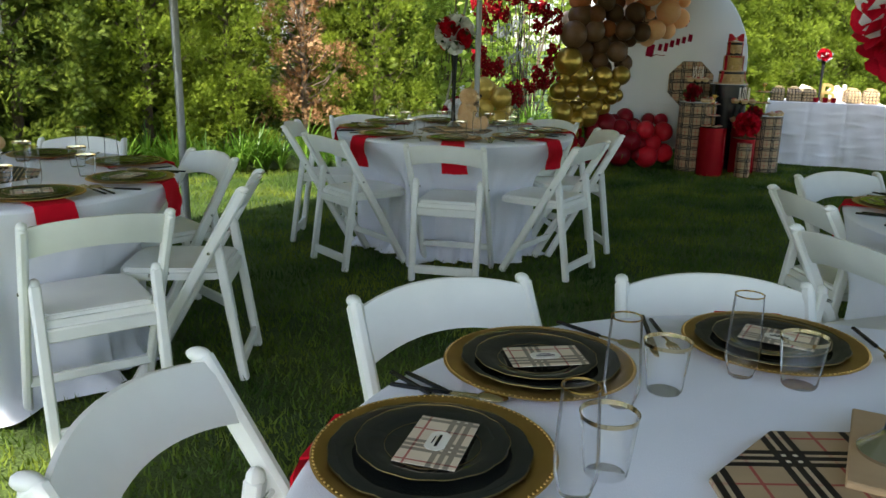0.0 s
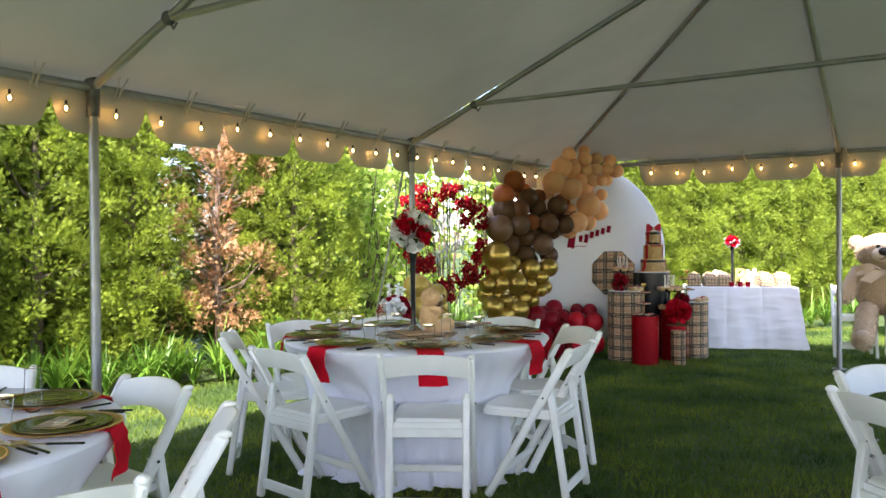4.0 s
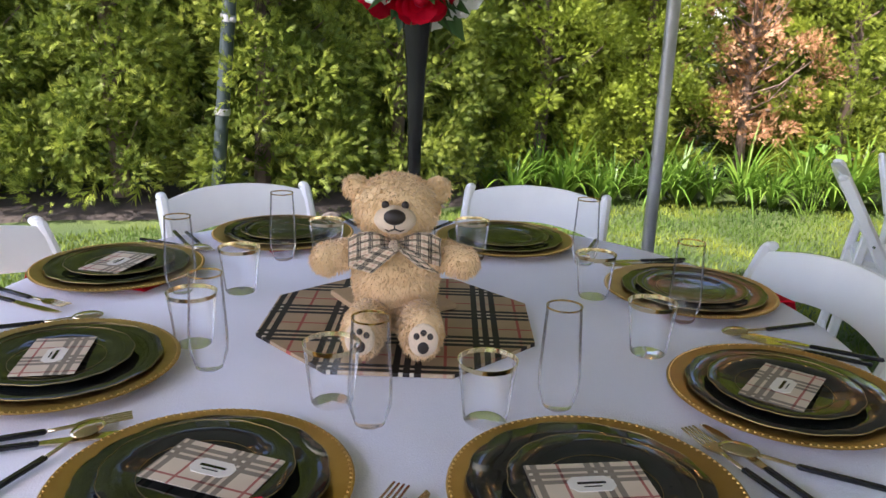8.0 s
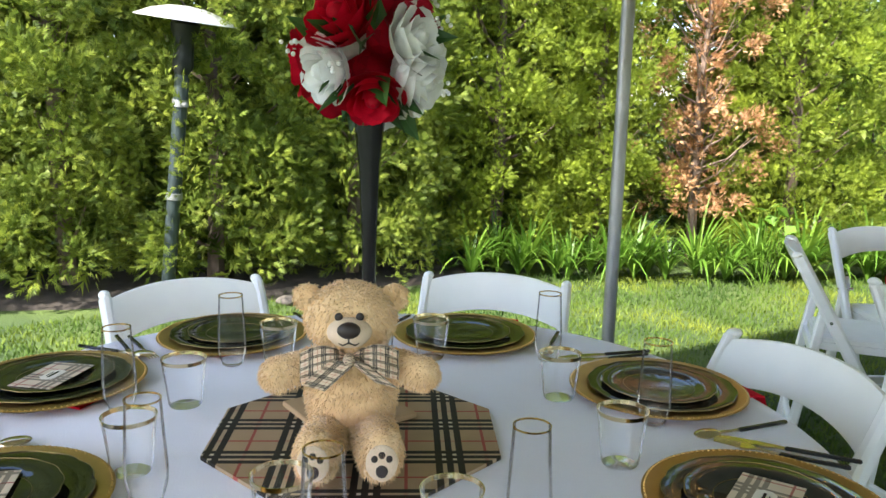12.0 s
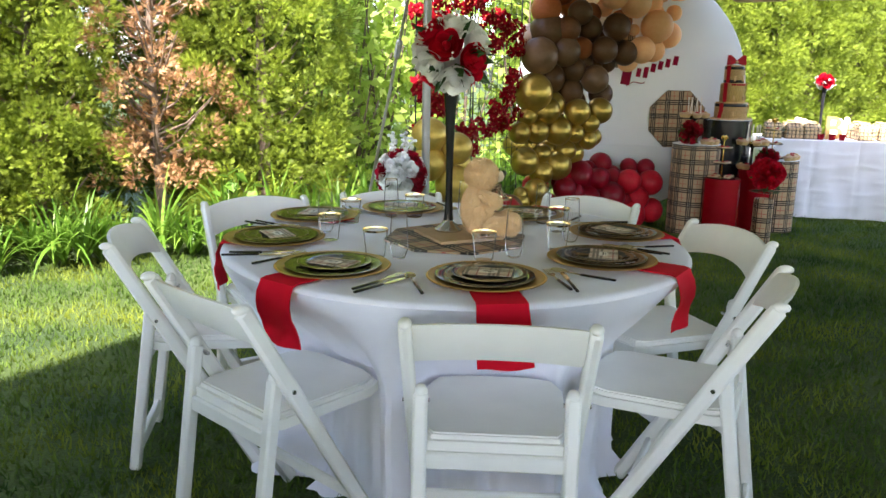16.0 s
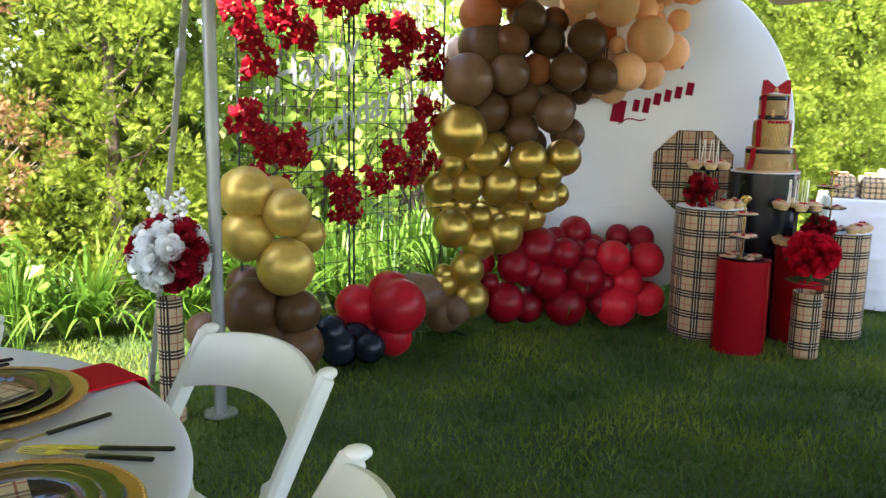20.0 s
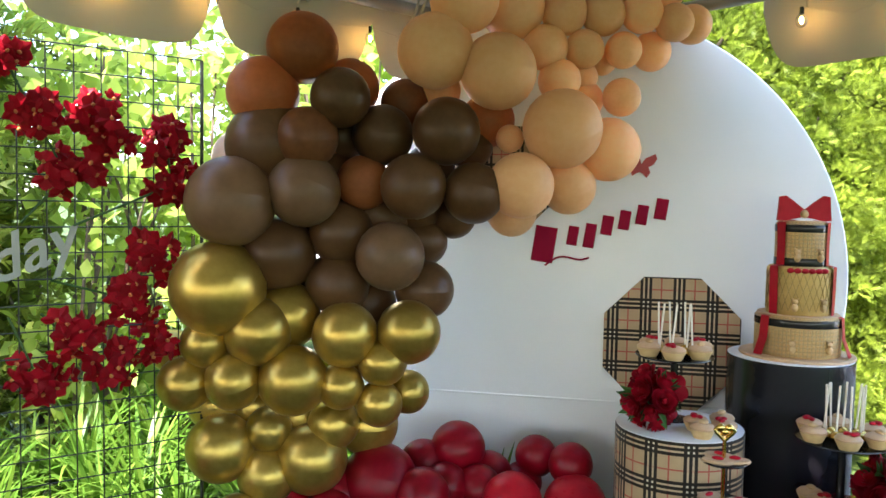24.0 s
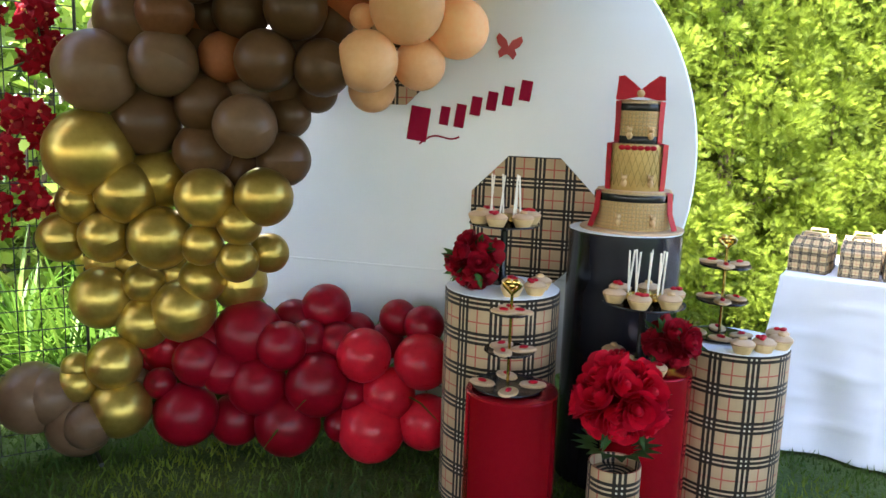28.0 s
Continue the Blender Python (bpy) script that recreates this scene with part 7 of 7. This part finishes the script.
def tier_stand(x, y, z, plates, top, grp):
    t = thing("tiered_stand", "three-tier black plate stand on a gold rod with heart finial", "cake stand", pose(x, y, z), "three-tier stands")
    part("rod", tube([(0, 0, 0), (0, 0, top)], 0.005, 8), M_GOLD_LINE, t, "gold rod")
    part("finial", joined([tube([(0.016 * math.sin(a) ** 3 * 1.6, 0, top + 0.024 + 0.018 * (math.cos(a) - 0.35 * math.cos(2 * a))) for a in [6.28319 * k / 20 for k in range(20)]], 0.006, 6, closed=True)] + [moved(ball(0.012, 0.009, 0.012, 8, 6), Matrix.Translation(q)) for q in ((0, 0, top + 0.026), (-0.011, 0, top + 0.037), (0.011, 0, top + 0.037))]), M_GOLD_LINE, t, "gold heart finial")
    for r_, h in plates:
        part("plate", lathe([(0.0001, h), (r_ - 0.006, h), (r_, h + 0.005), (r_ - 0.001, h + 0.008), (r_ - 0.008, h + 0.004), (0.0001, h + 0.004)], 40), M_BLACK, t)
        n = 3 if r_ < 0.1 else 4
        for k in range(n):
            a = 6.28319 * k / n + r_ * 30
            biscuit(x + (r_ - 0.034) * math.cos(a), y + (r_ - 0.034) * math.sin(a), z + h + 0.0045, grp)


cake_stand(2.50, 8.99, 0.756, 0.205, 0.125, 7, 6, "sweets on the tall check plinth")
for k, (dx, dy) in enumerate(((0.045, -0.055), (0.13, 0.0), (0.125, -0.085), (0.055, -0.135))):
    cupcake(2.515 + dx, 8.93 + dy, 0.756, "sweets on the tall check plinth")
tier_stand(2.605, 8.60, 0.511, ((0.112, 0.004), (0.078, 0.115), (0.062, 0.235)), 0.295, "cookies on the red plinth")
cake_stand(2.99, 8.90, 0.551, 0.195, 0.135, 9, 6, "sweets on the back red plinth")
for dx, dy in ((-0.10, -0.02), (-0.06, -0.09), (0.02, -0.11), (-0.115, 0.04)):
    cupcake(3.02 + dx, 8.86 + dy, 0.551, "sweets on the back red plinth")
tier_stand(3.245, 9.05, 0.621, ((0.105, 0.004), (0.085, 0.125), (0.085, 0.245)), 0.305, "cookies on the low check plinth")
for dx, dy in ((0.085, -0.12), (0.15, -0.055), (0.15, 0.03), (0.01, -0.165)):
    cupcake(3.295 + dx * 0.9, 9.03 + dy * 0.9, 0.621, "sweets on the low check plinth")


# ---- dessert table things ----
DT = pose(4.22, 9.90, 0.7385, 0, 0, -16)


def gable_box(x, y, rz, material, label, s=1.0):
    t = thing("favour_box", label, "box", DT @ pose(x, y, 0, 0, 0, rz), "favour boxes")
    s *= 1.2
    w, d, h = 0.062 * s, 0.045 * s, 0.085 * s
    side = G([(-w, -d, 0), (w, -d, 0), (w, d, 0), (-w, d, 0), (-w, -d, h), (w, -d, h), (w, d, h), (-w, d, h), (-w * 0.9, 0, h * 1.45), (w * 0.9, 0, h * 1.45)],
             [(3, 2, 1, 0), (0, 1, 5, 4), (2, 3, 7, 6), (1, 2, 6, 5), (3, 0, 4, 7), (4, 5, 9, 8), (6, 7, 8, 9), (5, 6, 9), (7, 4, 8)],
             np.array([(-w, 0), (w, 0), (w + 2 * d, 0), (-w - 2 * d, 0), (-w, h), (w, h), (w + 2 * d, h), (-w - 2 * d, h), (-w, h * 1.6), (w, h * 1.6)]))
    part("body", side, material, t, smooth=False)
    part("handle", joined([tube([(-0.028 * s, 0, h * 1.44), (-0.026 * s, 0, h * 1.60), (0.026 * s, 0, h * 1.60), (0.028 * s, 0, h * 1.44)], 0.005 * s, 6)]), material, t)


dr = random.Random(9)
for k, x in enumerate((-0.53, -0.355, -0.19)):
    for y in (-0.21, -0.06):
        gable_box(x + dr.uniform(-0.01, 0.01), y + dr.uniform(-0.01, 0.01), dr.uniform(-12, 12), M_FINE_PLAID, "tan check gable favour box on the dessert table")
for k, x in enumerate((0.29, 0.48)):
    for y in (-0.22, -0.08, 0.06):
        gable_box(x + dr.uniform(-0.01, 0.01), y + dr.uniform(-0.01, 0.01), dr.uniform(-12, 12), M_FINE_PLAID, "tan check gable favour box on the dessert table")
for x in (-0.23, 0.13):
    t = thing("popcorn_tub", "white tub heaped with popcorn bags on the dessert table", "tub", DT @ pose(x, 0.10, 0) @ Matrix.Scale(1.2, 4), "popcorn tubs")
    part("tub", lathe([(0.0001, 0), (0.06, 0), (0.075, 0.10), (0.072, 0.10)], 24), M_PAPER, t)
    rr2 = random.Random(int(100 * x) + 50)
    part("popcorn", joined([moved(ball(0.022, 0.02, 0.018, 7, 5), Matrix.Translation((rr2.gauss(0, 0.032), rr2.gauss(0, 0.032), 0.10 + abs(rr2.gauss(0, 0.022))))) for _ in range(34)]), M_PAPER, t)
dv = thing("trumpet_vase", "slim black vase with red flowers on the dessert table", "vase", DT @ pose(-0.06, 0.02, 0))
part("base", lathe([(0.0001, 0), (0.05, 0), (0.05, 0.006), (0.016, 0.014)], 24), M_BLACK, dv)
part("body", lathe([(0.016, 0.012), (0.012, 0.18), (0.018, 0.40), (0.026, 0.49), (0.022, 0.49), (0.0001, 0.47)], 20), M_BLACK, dv)
bouquet(dv, (0, 0, 0.535), 0.062, ["red"] * 11 + ["white"] * 3, 0.042, 6, 12, 0.2, True)
let = thing("wooden_letter", "gold-painted wooden letter standing among red cups", "letter", DT @ pose(-0.075, -0.18, 0.0, 90, 0, 0))
me = lettering("B", 0.31, 0.018)
me.materials.append(M_GOLD_ICING)
part("letter", me, None, let, m=pose(0, 0.004, 0))
for x in (-0.11, -0.01, 0.08):
    t = thing("red_cup", "small dark red cup on the dessert table", "cup", DT @ pose(x, -0.26, 0), "red cups")
    part("cup", lathe([(0.0001, 0), (0.026, 0), (0.033, 0.055), (0.031, 0.055), (0.025, 0.006), (0.0001, 0.006)], 18), M_RED_DRUM, t)

# ---- weed and stones at the hedge foot ----
weed = thing("weed", "broad-leaved green weed growing at the hedge foot", "plant", pose(-1.22, hedge_front(-1.22) - 0.16, 0))
wr = random.Random(2)
for k in range(14):
    p = Vector((wr.uniform(-0.2, 0.22), wr.uniform(-0.08, 0.06), wr.uniform(0.30, 0.66)))
    d = Vector((wr.uniform(-1, 1), wr.uniform(-0.5, 0.1), wr.uniform(-0.5, 0.3)))
    part("leaf", moved(leaf_geo(wr.uniform(0.09, 0.13)), Matrix.Translation(p) @ d.to_track_quat("Y", "Z").to_matrix().to_4x4() @ pose(0, 0, 0, 0, wr.uniform(-50, 20), 0) @ Matrix.Diagonal((1.7, 1, 1, 1))), M_LILY, weed, smooth=False)
    part("stem", tube([(0.02 * (k % 3), 0, 0), p * 0.6, p], 0.003, 5), M_LILY, weed)
for k, (x, y, s) in enumerate(((-4.0, 5.90, 0.13),)):
    s *= 0.6
    g = ball(s, s * 0.75, s * 0.45, 10, 7)
    g = (g[0] * (1 + 0.12 * np.sin(g[0] @ np.array((31.0, 17.0, 23.0)))[:, None]), g[1], None)
    thing("stone", "rough tan field stone at the hedge foot", "stone", pose(x, y, s * 0.12, 0, 0, 40 * k), "border stones", g=g, material=M_STONE)
